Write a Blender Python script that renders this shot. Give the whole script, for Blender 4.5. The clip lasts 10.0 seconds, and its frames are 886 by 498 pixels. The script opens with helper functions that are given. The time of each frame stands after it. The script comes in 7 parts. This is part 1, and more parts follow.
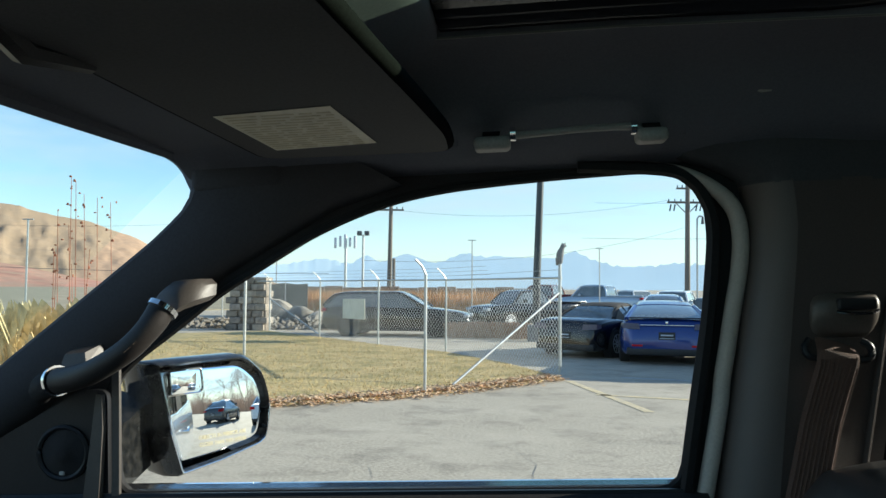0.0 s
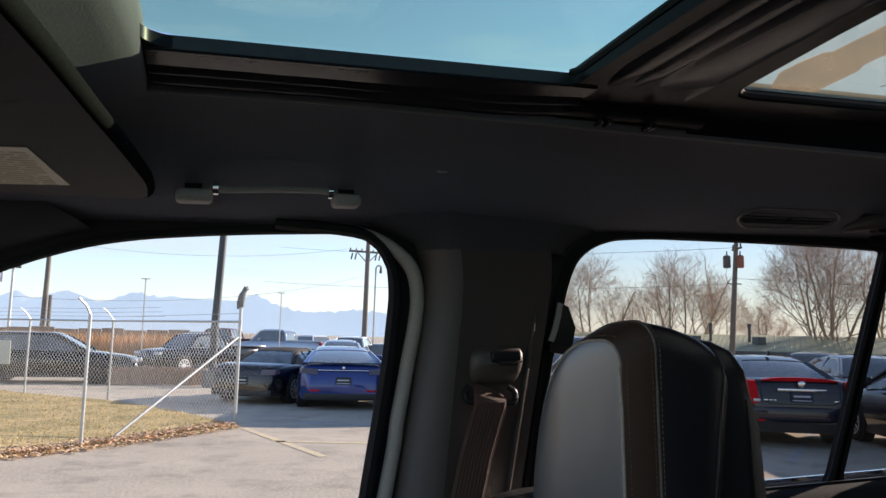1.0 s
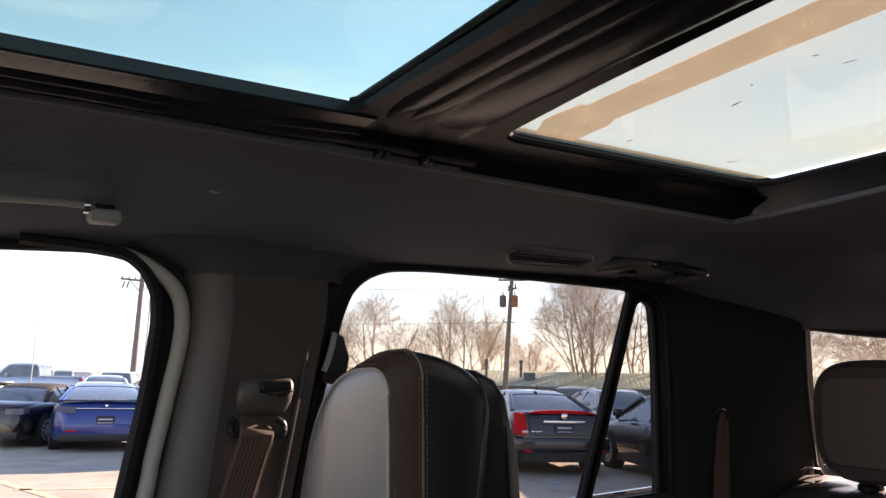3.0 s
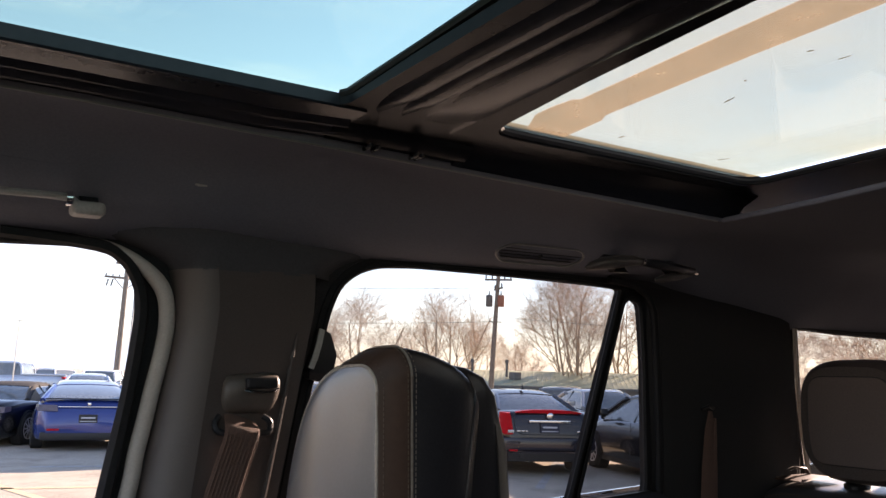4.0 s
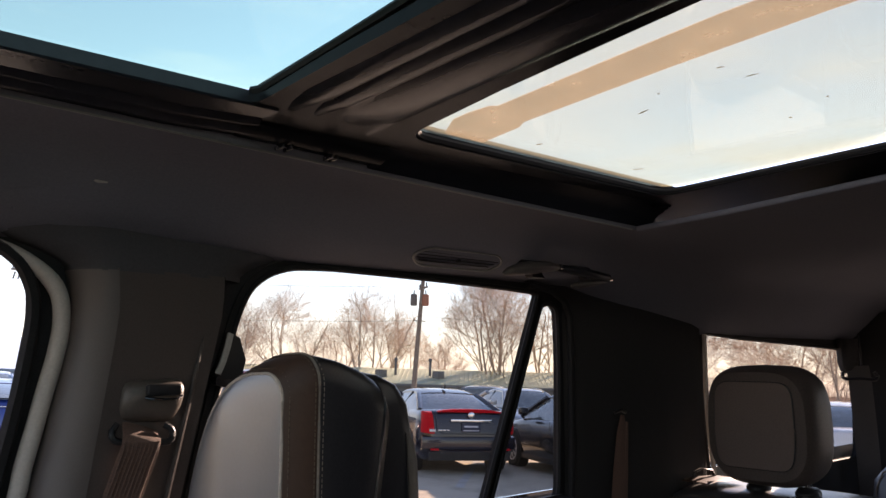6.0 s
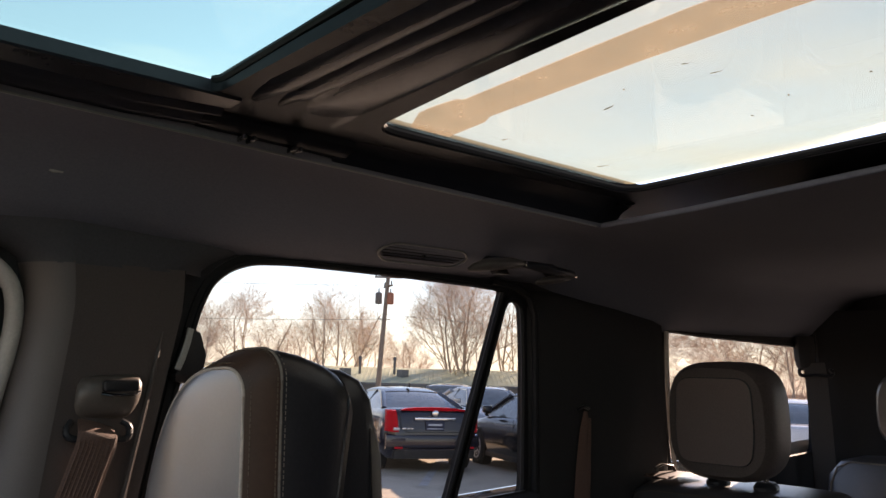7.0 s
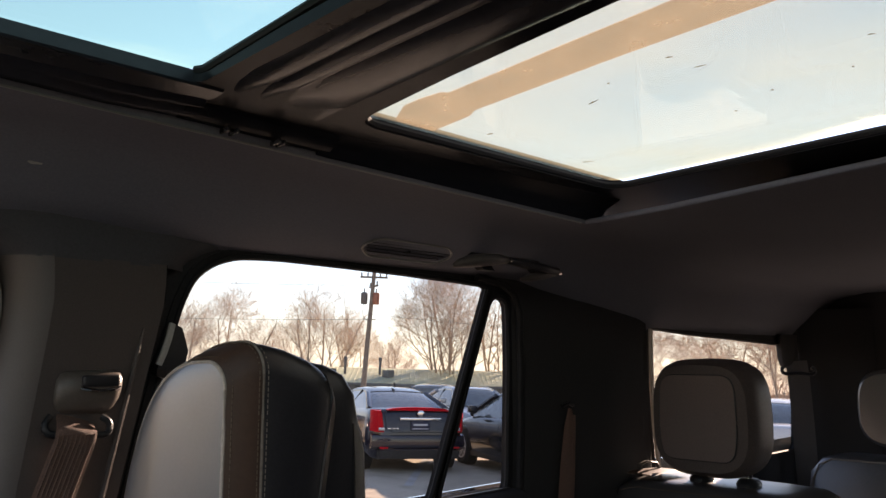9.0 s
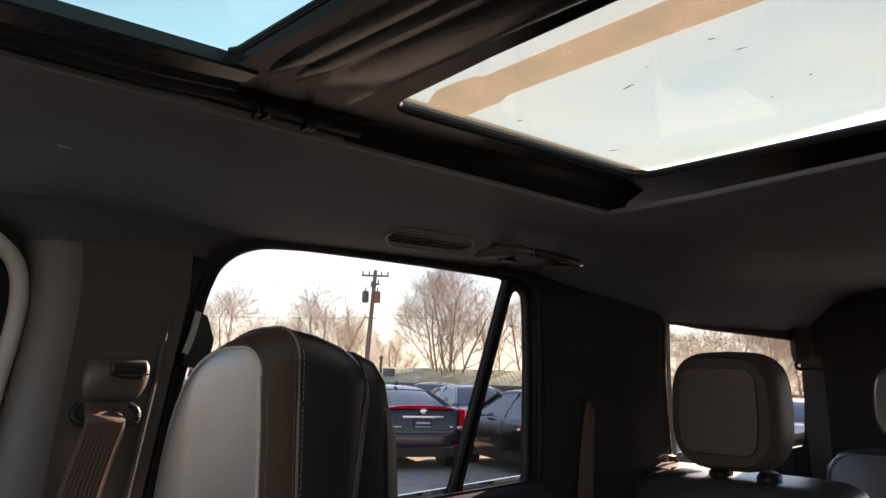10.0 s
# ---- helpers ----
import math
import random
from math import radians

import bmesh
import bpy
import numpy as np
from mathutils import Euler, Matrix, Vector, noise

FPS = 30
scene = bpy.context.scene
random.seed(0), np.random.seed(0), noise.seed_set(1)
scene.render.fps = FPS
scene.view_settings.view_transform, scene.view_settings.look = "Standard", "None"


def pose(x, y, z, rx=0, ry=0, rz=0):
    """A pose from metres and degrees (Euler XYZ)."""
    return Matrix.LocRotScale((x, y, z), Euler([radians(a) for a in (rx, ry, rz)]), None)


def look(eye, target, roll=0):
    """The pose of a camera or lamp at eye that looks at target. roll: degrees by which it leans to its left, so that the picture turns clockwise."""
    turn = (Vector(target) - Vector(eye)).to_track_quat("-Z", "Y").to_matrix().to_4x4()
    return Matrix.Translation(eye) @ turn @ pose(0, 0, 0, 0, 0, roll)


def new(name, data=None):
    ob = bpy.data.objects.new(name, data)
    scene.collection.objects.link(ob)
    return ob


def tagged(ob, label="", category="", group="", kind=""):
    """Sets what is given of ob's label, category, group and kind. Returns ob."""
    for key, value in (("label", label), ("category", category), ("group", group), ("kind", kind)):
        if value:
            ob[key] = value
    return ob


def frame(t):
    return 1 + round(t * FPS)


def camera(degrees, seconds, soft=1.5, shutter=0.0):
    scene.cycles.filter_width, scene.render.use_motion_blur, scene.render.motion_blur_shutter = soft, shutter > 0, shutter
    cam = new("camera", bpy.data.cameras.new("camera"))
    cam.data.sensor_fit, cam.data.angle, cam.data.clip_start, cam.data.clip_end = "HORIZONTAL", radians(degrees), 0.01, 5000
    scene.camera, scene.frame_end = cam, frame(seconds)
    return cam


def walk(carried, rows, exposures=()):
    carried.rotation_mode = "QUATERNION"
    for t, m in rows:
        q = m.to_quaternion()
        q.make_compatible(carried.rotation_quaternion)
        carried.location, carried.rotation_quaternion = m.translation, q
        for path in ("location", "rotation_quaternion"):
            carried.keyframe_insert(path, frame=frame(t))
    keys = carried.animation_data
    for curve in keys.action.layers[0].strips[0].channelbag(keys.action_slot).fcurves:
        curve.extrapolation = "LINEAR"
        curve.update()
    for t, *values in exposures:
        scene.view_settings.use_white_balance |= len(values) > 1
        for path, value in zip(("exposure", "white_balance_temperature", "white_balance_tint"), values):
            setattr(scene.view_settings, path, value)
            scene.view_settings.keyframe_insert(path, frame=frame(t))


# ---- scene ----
cam = camera(60.0, 10.0)

# The parked vehicle stands nose-down by 2.4 degrees: CAR takes its own axes
# (x to the tail, y to the passenger side, z up) to the world.
CAR = pose(0, 0, 1.6, 0, -2.4, 0) @ Matrix.Translation((0, 0, -1.6))

PATH = [
    (0, (0.167, 0.102, 1.62), (-0.034, 2.089, 1.73), -2.0),
    (0.5, (0.14, 0.035, 1.644), (0.377, 2.018, 1.757), -1.7),
    (1, (0.144, 0.038, 1.63), (0.749, 1.934, 1.834), -0.9),
    (1.5, (0.141, 0.056, 1.634), (1.011, 1.835, 1.913), -0.6),
    (2, (0.142, 0.043, 1.639), (1.172, 1.734, 1.925), -0.5),
    (2.5, (0.155, 0.037, 1.628), (1.234, 1.697, 1.914), -0.6),
    (4, (0.167, 0.054, 1.618), (1.291, 1.683, 1.903), -0.4),
    (4.5, (0.168, 0.057, 1.617), (1.318, 1.668, 1.902), -0.4),
    (5, (0.172, 0.061, 1.617), (1.349, 1.653, 1.901), -0.4),
    (5.5, (0.173, 0.057, 1.628), (1.391, 1.618, 1.911), -0.2),
    (6, (0.189, 0.058, 1.629), (1.467, 1.571, 1.91), -0.1),
    (7.5, (0.194, 0.066, 1.621), (1.554, 1.507, 1.898), -0.1),
    (8, (0.192, 0.067, 1.619), (1.56, 1.5, 1.897), -0.1),
    (8.5, (0.196, 0.067, 1.619), (1.566, 1.496, 1.897), -0.1),
    (9, (0.199, 0.066, 1.617), (1.572, 1.494, 1.895), -0.1),
    (9.5, (0.2, 0.066, 1.617), (1.575, 1.492, 1.893), -0.0),
    (10, (0.179, 0.104, 1.603), (1.551, 1.533, 1.878), -0.0),
]
walk(cam, [(t, CAR @ look(eye, target, roll)) for t, eye, target, roll in PATH],
     exposures=[(0.0, 0.78, 6250, 3), (0.4, 0.83, 6750, 17), (0.8, 0.85, 6800, 22), (1.4, 0.9, 6850, 23), (2.0, 1.18, 6950, 22), (2.7, 1.65, 7700, 32), (6.0, 1.7, 7750, 32), (7.4, 1.74, 8000, 30), (10.0, 1.74, 8000, 30)])

# ---- light ----
world = bpy.data.worlds.new("sky")
scene.world = world
world.use_nodes = True
wn, wl = world.node_tree.nodes, world.node_tree.links
wn.clear()
SUN_AZ, SUN_EL = 75.5, 19.5          # degrees from +y towards +x, and above the horizon
sky = wn.new("ShaderNodeTexSky")
sky.sky_type = "NISHITA"
sky.sun_disc = False
sky.sun_elevation = radians(SUN_EL)
sky.sun_rotation = radians(SUN_AZ)
sky.air_density, sky.dust_density, sky.ozone_density = 1.0, 0.0, 3.0
coord = wn.new("ShaderNodeTexCoord")
stretch = wn.new("ShaderNodeMapping")
stretch.inputs["Scale"].default_value = (1.3, 1.3, 8.0)
cloud = wn.new("ShaderNodeTexNoise")
cloud.inputs["Scale"].default_value = 1.7
cloud.inputs["Detail"].default_value = 7.0
cloud.inputs["Roughness"].default_value = 0.6
cloud_ramp = wn.new("ShaderNodeValToRGB")
cloud_ramp.color_ramp.elements[0].position = 0.46
cloud_ramp.color_ramp.elements[0].color = (0.04, 0.04, 0.04, 1)
cloud_ramp.color_ramp.elements[1].position = 0.66
cloud_ramp.color_ramp.elements[1].color = (0.9, 0.9, 0.9, 1)
cloud_mix = wn.new("ShaderNodeMix")
cloud_mix.data_type = "RGBA"
cloud_mix.inputs[7].default_value = (3.3, 4.0, 4.5, 1)
back = wn.new("ShaderNodeBackground")
back.inputs["Strength"].default_value = 0.131
out = wn.new("ShaderNodeOutputWorld")
wl.new(coord.outputs["Generated"], stretch.inputs["Vector"])
wl.new(stretch.outputs["Vector"], cloud.inputs["Vector"])
wl.new(cloud.outputs["Fac"], cloud_ramp.inputs["Fac"])
split = wn.new("ShaderNodeSeparateXYZ")
low = wn.new("ShaderNodeMapRange")           # pale haze low over the horizon
low.inputs["From Min"].default_value, low.inputs["From Max"].default_value = 0.0, 0.12
low.inputs["To Min"].default_value, low.inputs["To Max"].default_value = 0.70, 0.0
most = wn.new("ShaderNodeMath")
most.operation = "MAXIMUM"
wl.new(coord.outputs["Generated"], split.inputs["Vector"])
wl.new(split.outputs["Z"], low.inputs["Value"])
wl.new(low.outputs["Result"], most.inputs[0])
high = wn.new("ShaderNodeMapRange")          # the veil of cloud thins out towards the zenith
high.inputs["From Min"].default_value, high.inputs["From Max"].default_value = 0.16, 0.42
high.inputs["To Min"].default_value, high.inputs["To Max"].default_value = 1.0, 0.12
veil = wn.new("ShaderNodeMath")
veil.operation = "MULTIPLY"
wl.new(split.outputs["Z"], high.inputs["Value"])
wl.new(cloud_ramp.outputs["Color"], veil.inputs[0])
wl.new(high.outputs["Result"], veil.inputs[1])
wl.new(veil.outputs["Value"], most.inputs[1])
wl.new(most.outputs["Value"], cloud_mix.inputs["Factor"])
wl.new(sky.outputs["Color"], cloud_mix.inputs[6])
wl.new(cloud_mix.outputs[2], back.inputs["Color"])
wl.new(back.outputs["Background"], out.inputs["Surface"])

sun = new("sun", bpy.data.lights.new("sun", "SUN"))
sun.data.energy = 5.0
sun.data.angle = radians(0.5)
sun.data.color = (1.0, 0.91, 0.77)
sa, se = radians(SUN_AZ), radians(SUN_EL)
SUN_DIR = Vector((math.sin(sa) * math.cos(se), math.cos(sa) * math.cos(se), math.sin(se)))
sun.matrix_world = look(SUN_DIR * 50, (0, 0, 0))


# ---- materials ----
def material(name, color, rough=0.6, metal=0.0, vary=0.15, scale=40.0, bump=0.1, bump_scale=None, dirt=None,
             dirt_scale=3.0, dirt_amount=0.5, coat=0.0, per_object=0.0, spec=0.5, coat_rough=0.05):
    """A surface with grain, broad stains and fine relief, in metres."""
    m = bpy.data.materials.new(name)
    m.use_nodes = True
    n, l = m.node_tree.nodes, m.node_tree.links
    b = n["Principled BSDF"]
    b.inputs["Roughness"].default_value = rough
    b.inputs["Metallic"].default_value = metal
    b.inputs["Coat Weight"].default_value = coat
    b.inputs["Coat Roughness"].default_value = coat_rough
    b.inputs["Specular IOR Level"].default_value = spec
    tc = n.new("ShaderNodeTexCoord")
    fine = n.new("ShaderNodeTexNoise")
    fine.inputs["Scale"].default_value = scale
    fine.inputs["Detail"].default_value = 5
    l.new(tc.outputs["Object"], fine.inputs["Vector"])
    ramp = n.new("ShaderNodeMapRange")
    ramp.inputs["From Min"].default_value, ramp.inputs["From Max"].default_value = 0.3, 0.7
    ramp.inputs["To Min"].default_value, ramp.inputs["To Max"].default_value = 1 - vary, 1 + vary
    l.new(fine.outputs["Fac"], ramp.inputs["Value"])
    tint = n.new("ShaderNodeMix")
    tint.data_type, tint.blend_type = "RGBA", "MULTIPLY"
    tint.inputs["Factor"].default_value = 1
    tint.inputs[6].default_value = (*color, 1)
    l.new(ramp.outputs["Result"], tint.inputs[7])
    last = tint.outputs[2]
    if dirt:
        broad = n.new("ShaderNodeTexNoise")
        broad.inputs["Scale"].default_value = dirt_scale
        broad.inputs["Detail"].default_value = 6
        broad.inputs["Roughness"].default_value = 0.65
        l.new(tc.outputs["Object"], broad.inputs["Vector"])
        fac = n.new("ShaderNodeMapRange")
        fac.inputs["From Min"].default_value, fac.inputs["From Max"].default_value = 0.42, 0.68
        fac.inputs["To Max"].default_value = dirt_amount
        l.new(broad.outputs["Fac"], fac.inputs["Value"])
        mix = n.new("ShaderNodeMix")
        mix.data_type = "RGBA"
        mix.inputs[7].default_value = (*dirt, 1)
        l.new(fac.outputs["Result"], mix.inputs["Factor"])
        l.new(last, mix.inputs[6])
        last = mix.outputs[2]
    if per_object:
        info = n.new("ShaderNodeObjectInfo")
        hue = n.new("ShaderNodeHueSaturation")
        r2 = n.new("ShaderNodeMapRange")
        r2.inputs["To Min"].default_value, r2.inputs["To Max"].default_value = 1 - per_object, 1 + per_object
        l.new(info.outputs["Random"], r2.inputs["Value"])
        l.new(r2.outputs["Result"], hue.inputs["Value"])
        l.new(last, hue.inputs["Color"])
        last = hue.outputs["Color"]
    l.new(last, b.inputs["Base Color"])
    if bump:
        rel = n.new("ShaderNodeTexNoise")
        rel.inputs["Scale"].default_value = bump_scale or scale * 2
        rel.inputs["Detail"].default_value = 3
        l.new(tc.outputs["Object"], rel.inputs["Vector"])
        bp = n.new("ShaderNodeBump")
        bp.inputs["Strength"].default_value = bump
        bp.inputs["Distance"].default_value = 0.004
        l.new(rel.outputs["Fac"], bp.inputs["Height"])
        l.new(bp.outputs["Normal"], b.inputs["Normal"])
    return m


def glass_material(name, tint, gloss=0.08, rough=0.0, film=None, film_amount=0.0, film_scale=3.0):
    """A thin pane: see-through with a reflection, and a film of dust where film is given."""
    m = bpy.data.materials.new(name)
    m.use_nodes = True
    n, l = m.node_tree.nodes, m.node_tree.links
    n.clear()
    o = n.new("ShaderNodeOutputMaterial")
    tr = n.new("ShaderNodeBsdfTransparent")
    tr.inputs["Color"].default_value = (*tint, 1)
    gl = n.new("ShaderNodeBsdfGlossy")
    gl.inputs["Roughness"].default_value = rough
    fr = n.new("ShaderNodeFresnel")
    fr.inputs["IOR"].default_value = 1.45
    sc = n.new("ShaderNodeMath")
    sc.operation = "MULTIPLY"
    sc.inputs[1].default_value = gloss * 10
    l.new(fr.outputs["Fac"], sc.inputs[0])
    mx = n.new("ShaderNodeMixShader")
    l.new(sc.outputs["Value"], mx.inputs["Fac"])
    l.new(tr.outputs["BSDF"], mx.inputs[1])
    l.new(gl.outputs["BSDF"], mx.inputs[2])
    last = mx.outputs["Shader"]
    if film:
        df = n.new("ShaderNodeBsdfTranslucent")
        df.inputs["Color"].default_value = (*film, 1)
        tc = n.new("ShaderNodeTexCoord")
        nz = n.new("ShaderNodeTexNoise")
        nz.inputs["Scale"].default_value = film_scale
        nz.inputs["Detail"].default_value = 8
        l.new(tc.outputs["Object"], nz.inputs["Vector"])
        mr = n.new("ShaderNodeMapRange")
        mr.inputs["From Min"].default_value, mr.inputs["From Max"].default_value = 0.3, 0.75
        mr.inputs["To Min"].default_value, mr.inputs["To Max"].default_value = film_amount * 0.6, film_amount * 1.3
        l.new(nz.outputs["Fac"], mr.inputs["Value"])
        m2 = n.new("ShaderNodeMixShader")
        l.new(mr.outputs["Result"], m2.inputs["Fac"])
        l.new(last, m2.inputs[1])
        l.new(df.outputs["BSDF"], m2.inputs[2])
        last = m2.outputs["Shader"]
    l.new(last, o.inputs["Surface"])
    return m


HEADLINER = material("charcoal_headliner_cloth", (0.136, 0.141, 0.165), 0.95, spec=0.1, scale=300, vary=0.08, bump=0.12, dirt=(0.111, 0.116, 0.136), dirt_amount=0.3)
TRIM = material("dark_moulded_trim", (0.034, 0.033, 0.034), 0.78, spec=0.06, scale=500, vary=0.15, bump=0.25, dirt=(0.030, 0.029, 0.030), dirt_amount=0.25)
PILLAR = material("grey_brown_pillar_trim", (0.088, 0.072, 0.066), 0.46, spec=0.5, scale=600, vary=0.08, bump=0.15, dirt=(0.080, 0.065, 0.060), dirt_amount=0.3)
# Pillar trim again, its colour darkened for the shade on the pillar's side.
PILLAR_SHADE = material("shaded_pillar_trim", (0.066, 0.053, 0.049), 0.5, spec=0.3, scale=500, vary=0.12, bump=0.2)
SEAL = material("door_seal_rubber", (0.014, 0.014, 0.015), 0.6, spec=0.15, scale=200, bump=0.1)
SEAL_GREY = material("grey_seal_cloth", (0.46, 0.42, 0.38), 0.8, scale=300, vary=0.07, bump=0.2)
FRAME_BLACK = material("glossy_black_frame", (0.011, 0.012, 0.015), 0.26, spec=0.05, scale=60, vary=0.1, bump=0, dirt=(0.012, 0.013, 0.015), dirt_amount=0.3)
RAIL_BLACK = material("black_roof_rail", (0.021, 0.022, 0.028), 0.25, spec=0.3, scale=90, vary=0.1, bump=0)
LEATHER = material("black_leather", (0.04, 0.037, 0.036), 0.34, spec=1.0, coat=0.6, coat_rough=0.26,  scale=260, vary=0.2, bump=0.08, bump_scale=420, dirt=(0.035, 0.03, 0.027), dirt_amount=0.4)
# One black leather: face colour lightened for light, sides darkened for shade.
LEATHER_LIT = material("lit_black_leather", (0.088, 0.087, 0.089), 0.36, spec=1.0, coat=1.0, coat_rough=0.30, scale=260, vary=0.08, bump=0.012, bump_scale=420)
LEATHER_SOFT = material("soft_brown_black_leather", (0.125, 0.092, 0.083), 0.55, spec=0.3, scale=260, vary=0.08, bump=0.08, bump_scale=420, dirt=(0.12, 0.085, 0.076), dirt_amount=0.3)
LEATHER_EDGE = material("brown_black_leather_border", (0.068, 0.052, 0.047), 0.5, spec=0.3, scale=260, vary=0.2, bump=0.08, bump_scale=420)
LEATHER_SHADED = material("shaded_black_leather", (0.013, 0.013, 0.0155), 0.37, spec=0.42, scale=260, vary=0.2, bump=0.06, bump_scale=420)
for leather in (LEATHER_LIT,):
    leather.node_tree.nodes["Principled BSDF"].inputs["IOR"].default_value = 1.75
LEATHER_BROWN = material("brown_leather_band", (0.070, 0.038, 0.026), 0.44, spec=0.35, scale=120, vary=0.06, bump=0.04, bump_scale=420)
LEATHER_GRIP = material("dark_grip_leather", (0.030, 0.026, 0.025), 0.5, spec=0.3, scale=260, vary=0.1, bump=0.06, bump_scale=420)
STITCH = material("tan_stitching", (0.12, 0.085, 0.06), 0.8, scale=300, bump=0)
PIPING_PALE = material("pale_piping", (0.42, 0.36, 0.31), 0.6, scale=200, bump=0.05)
PIPING = material("grey_piping", (0.20, 0.17, 0.145), 0.7, spec=0.2, scale=200, bump=0.05)
CHROME = material("polished_chrome", (0.75, 0.75, 0.76), 0.12, 1.0, vary=0.05, scale=30, bump=0)
PLASTIC = material("black_plastic", (0.016, 0.016, 0.018), 0.4, spec=0.25, scale=300, vary=0.15, bump=0.1)
PLASTIC_GREY = material("satin_grey_plastic", (0.30, 0.29, 0.27), 0.5, scale=300, vary=0.1, bump=0.1)
SATIN = material("satin_trim_edge", (0.15, 0.145, 0.14), 0.3, spec=0.8, scale=300, vary=0.08, bump=0)
PLASTIC_TAUPE = material("taupe_plastic", (0.058, 0.050, 0.045), 0.45, scale=300, vary=0.1, bump=0.1)
WEBBING = material("brown_belt_webbing", (0.12, 0.066, 0.050), 0.8, scale=500, vary=0.25, bump=0.4)
WEBBING_GREY = material("grey_belt_webbing", (0.05, 0.044, 0.042), 0.8, scale=500, vary=0.25, bump=0.4)
VISOR_CLOTH = material("dark_visor_cloth", (0.068, 0.067, 0.072), 0.95, spec=0.05, scale=300, vary=0.08, bump=0.12)
VISOR_PAD = material("charcoal_visor_cloth", (0.115, 0.113, 0.116), 0.95, spec=0.05, scale=300, vary=0.08, bump=0.12)
VISOR_EDGE = material("black_visor_piping", (0.012, 0.012, 0.013), 0.9, spec=0.0, scale=300, vary=0.2, bump=0.1)
LABEL = material("aged_paper_label", (0.72, 0.68, 0.55), 0.6, scale=60, vary=0.08, bump=0.03, dirt=(0.60, 0.52, 0.36), dirt_amount=0.5, dirt_scale=12)
LABEL_INK = material("faded_label_ink", (0.54, 0.47, 0.31), 0.7, scale=60, bump=0)
GLASS = glass_material("clear_window_glass", (0.97, 0.985, 0.98), 0.035)
GLASS_TINT = glass_material("tinted_window_glass", (0.78, 0.765, 0.745), 0.012, film=(0.5, 0.48, 0.42), film_amount=0.002)
# Dark panes for the unseen driver's side, added to hold light back.
GLASS_LIGHT_CUT = glass_material("light_cutting_glass", (0.16, 0.165, 0.16), 0.04)
ROOF_GLASS = glass_material("dusty_roof_glass", (0.74, 0.77, 0.66), 0.03, film=(0.70, 0.64, 0.47), film_amount=0.16)


# ---- mesh helpers ----
BASE = {}


def mesh_object(name, bm, mat, smooth=True, angle=40):
    bmesh.ops.recalc_face_normals(bm, faces=bm.faces[:])
    me = bpy.data.meshes.new(name)
    for f in bm.faces:
        f.smooth = smooth
    bm.to_mesh(me)
    bm.free()
    if smooth:
        me.set_sharp_from_angle(angle=radians(angle))
    for m in (mat if isinstance(mat, (list, tuple)) else [mat]):
        me.materials.append(m)
    return new(name, me)


def thing(name, base, label, category, m=None, group="", kind=""):
    """An Empty at base that carries the parts; m takes its axes to the world."""
    ob = new(name)
    ob.empty_display_size = 0.05
    ob.matrix_basis = (m or Matrix()) @ Matrix.Translation(base)
    BASE[ob.name] = Vector(base)
    return tagged(ob, label, category, group, kind)


def part(name, bm, mat, parent, label="", smooth=True, angle=40):
    """One mesh under a thing or a part, given in the axes of the thing's base."""
    base = BASE[parent.name]
    bmesh.ops.translate(bm, verts=bm.verts[:], vec=-base)
    ob = mesh_object(name, bm, mat, smooth, angle)
    ob.parent = parent
    BASE[ob.name] = base
    if label:
        ob["label"] = label
    return ob


def solid(name, bm, mat, label, category="", kind="structure", m=None, smooth=True, angle=40, group=""):
    """A thing that is one mesh."""
    ob = mesh_object(name, bm, mat, smooth, angle)
    if m is not None:
        ob.matrix_basis = m
    return tagged(ob, label, category, group, kind)


def rbox(bm, lo, hi, r=0.01, seg=2):
    """A box with rounded edges."""
    lo, hi = Vector(lo), Vector(hi)
    got = bmesh.ops.create_cube(bm, size=1)["verts"]
    bmesh.ops.scale(bm, verts=got, vec=hi - lo)
    bmesh.ops.translate(bm, verts=got, vec=(lo + hi) / 2)
    if r:
        es = list({e for v in got for e in v.link_edges})
        bmesh.ops.bevel(bm, geom=es, offset=r, segments=seg, affect="EDGES", profile=0.5, clamp_overlap=True)
    return bm


def box(lo, hi, r=0.01, seg=2):
    return rbox(bmesh.new(), lo, hi, r, seg)


def tube(bm, pts, rad, n=8, flat=1.0, up=(0, 0, 1), caps=True):
    """A rod along pts; rad may be a number or a list; flat squeezes it along up."""
    pts = [Vector(p) for p in pts]
    rings = []
    for i, p in enumerate(pts):
        d = (pts[min(i + 1, len(pts) - 1)] - pts[max(i - 1, 0)]).normalized()
        u = Vector(up) - d * d.dot(Vector(up))
        if u.length < 1e-4:
            u = Vector((1, 0, 0)) - d * d.x
        u.normalize()
        s = d.cross(u)
        r = rad[i] if isinstance(rad, (list, tuple)) else rad
        rings.append([bm.verts.new(p + (s * math.cos(a) + u * math.sin(a) * flat) * r)
                      for a in (2 * math.pi * k / n for k in range(n))])
    for a, b in zip(rings, rings[1:]):
        for k in range(n):
            bm.faces.new((a[k], a[(k + 1) % n], b[(k + 1) % n], b[k]))
    if caps:
        bm.faces.new(rings[0][::-1])
        bm.faces.new(rings[-1])
    return bm


def ring_loft(bm, rings, closed=True, caps=True):
    """Skin over rings of equal length."""
    vs = [[bm.verts.new(p) for p in r] for r in rings]
    n = len(vs[0])
    for a, b in zip(vs, vs[1:]):
        for k in range(n if closed else n - 1):
            bm.faces.new((a[k], a[(k + 1) % n], b[(k + 1) % n], b[k]))
    if caps and closed:
        bm.faces.new(vs[0][::-1])
        bm.faces.new(vs[-1])
    return bm


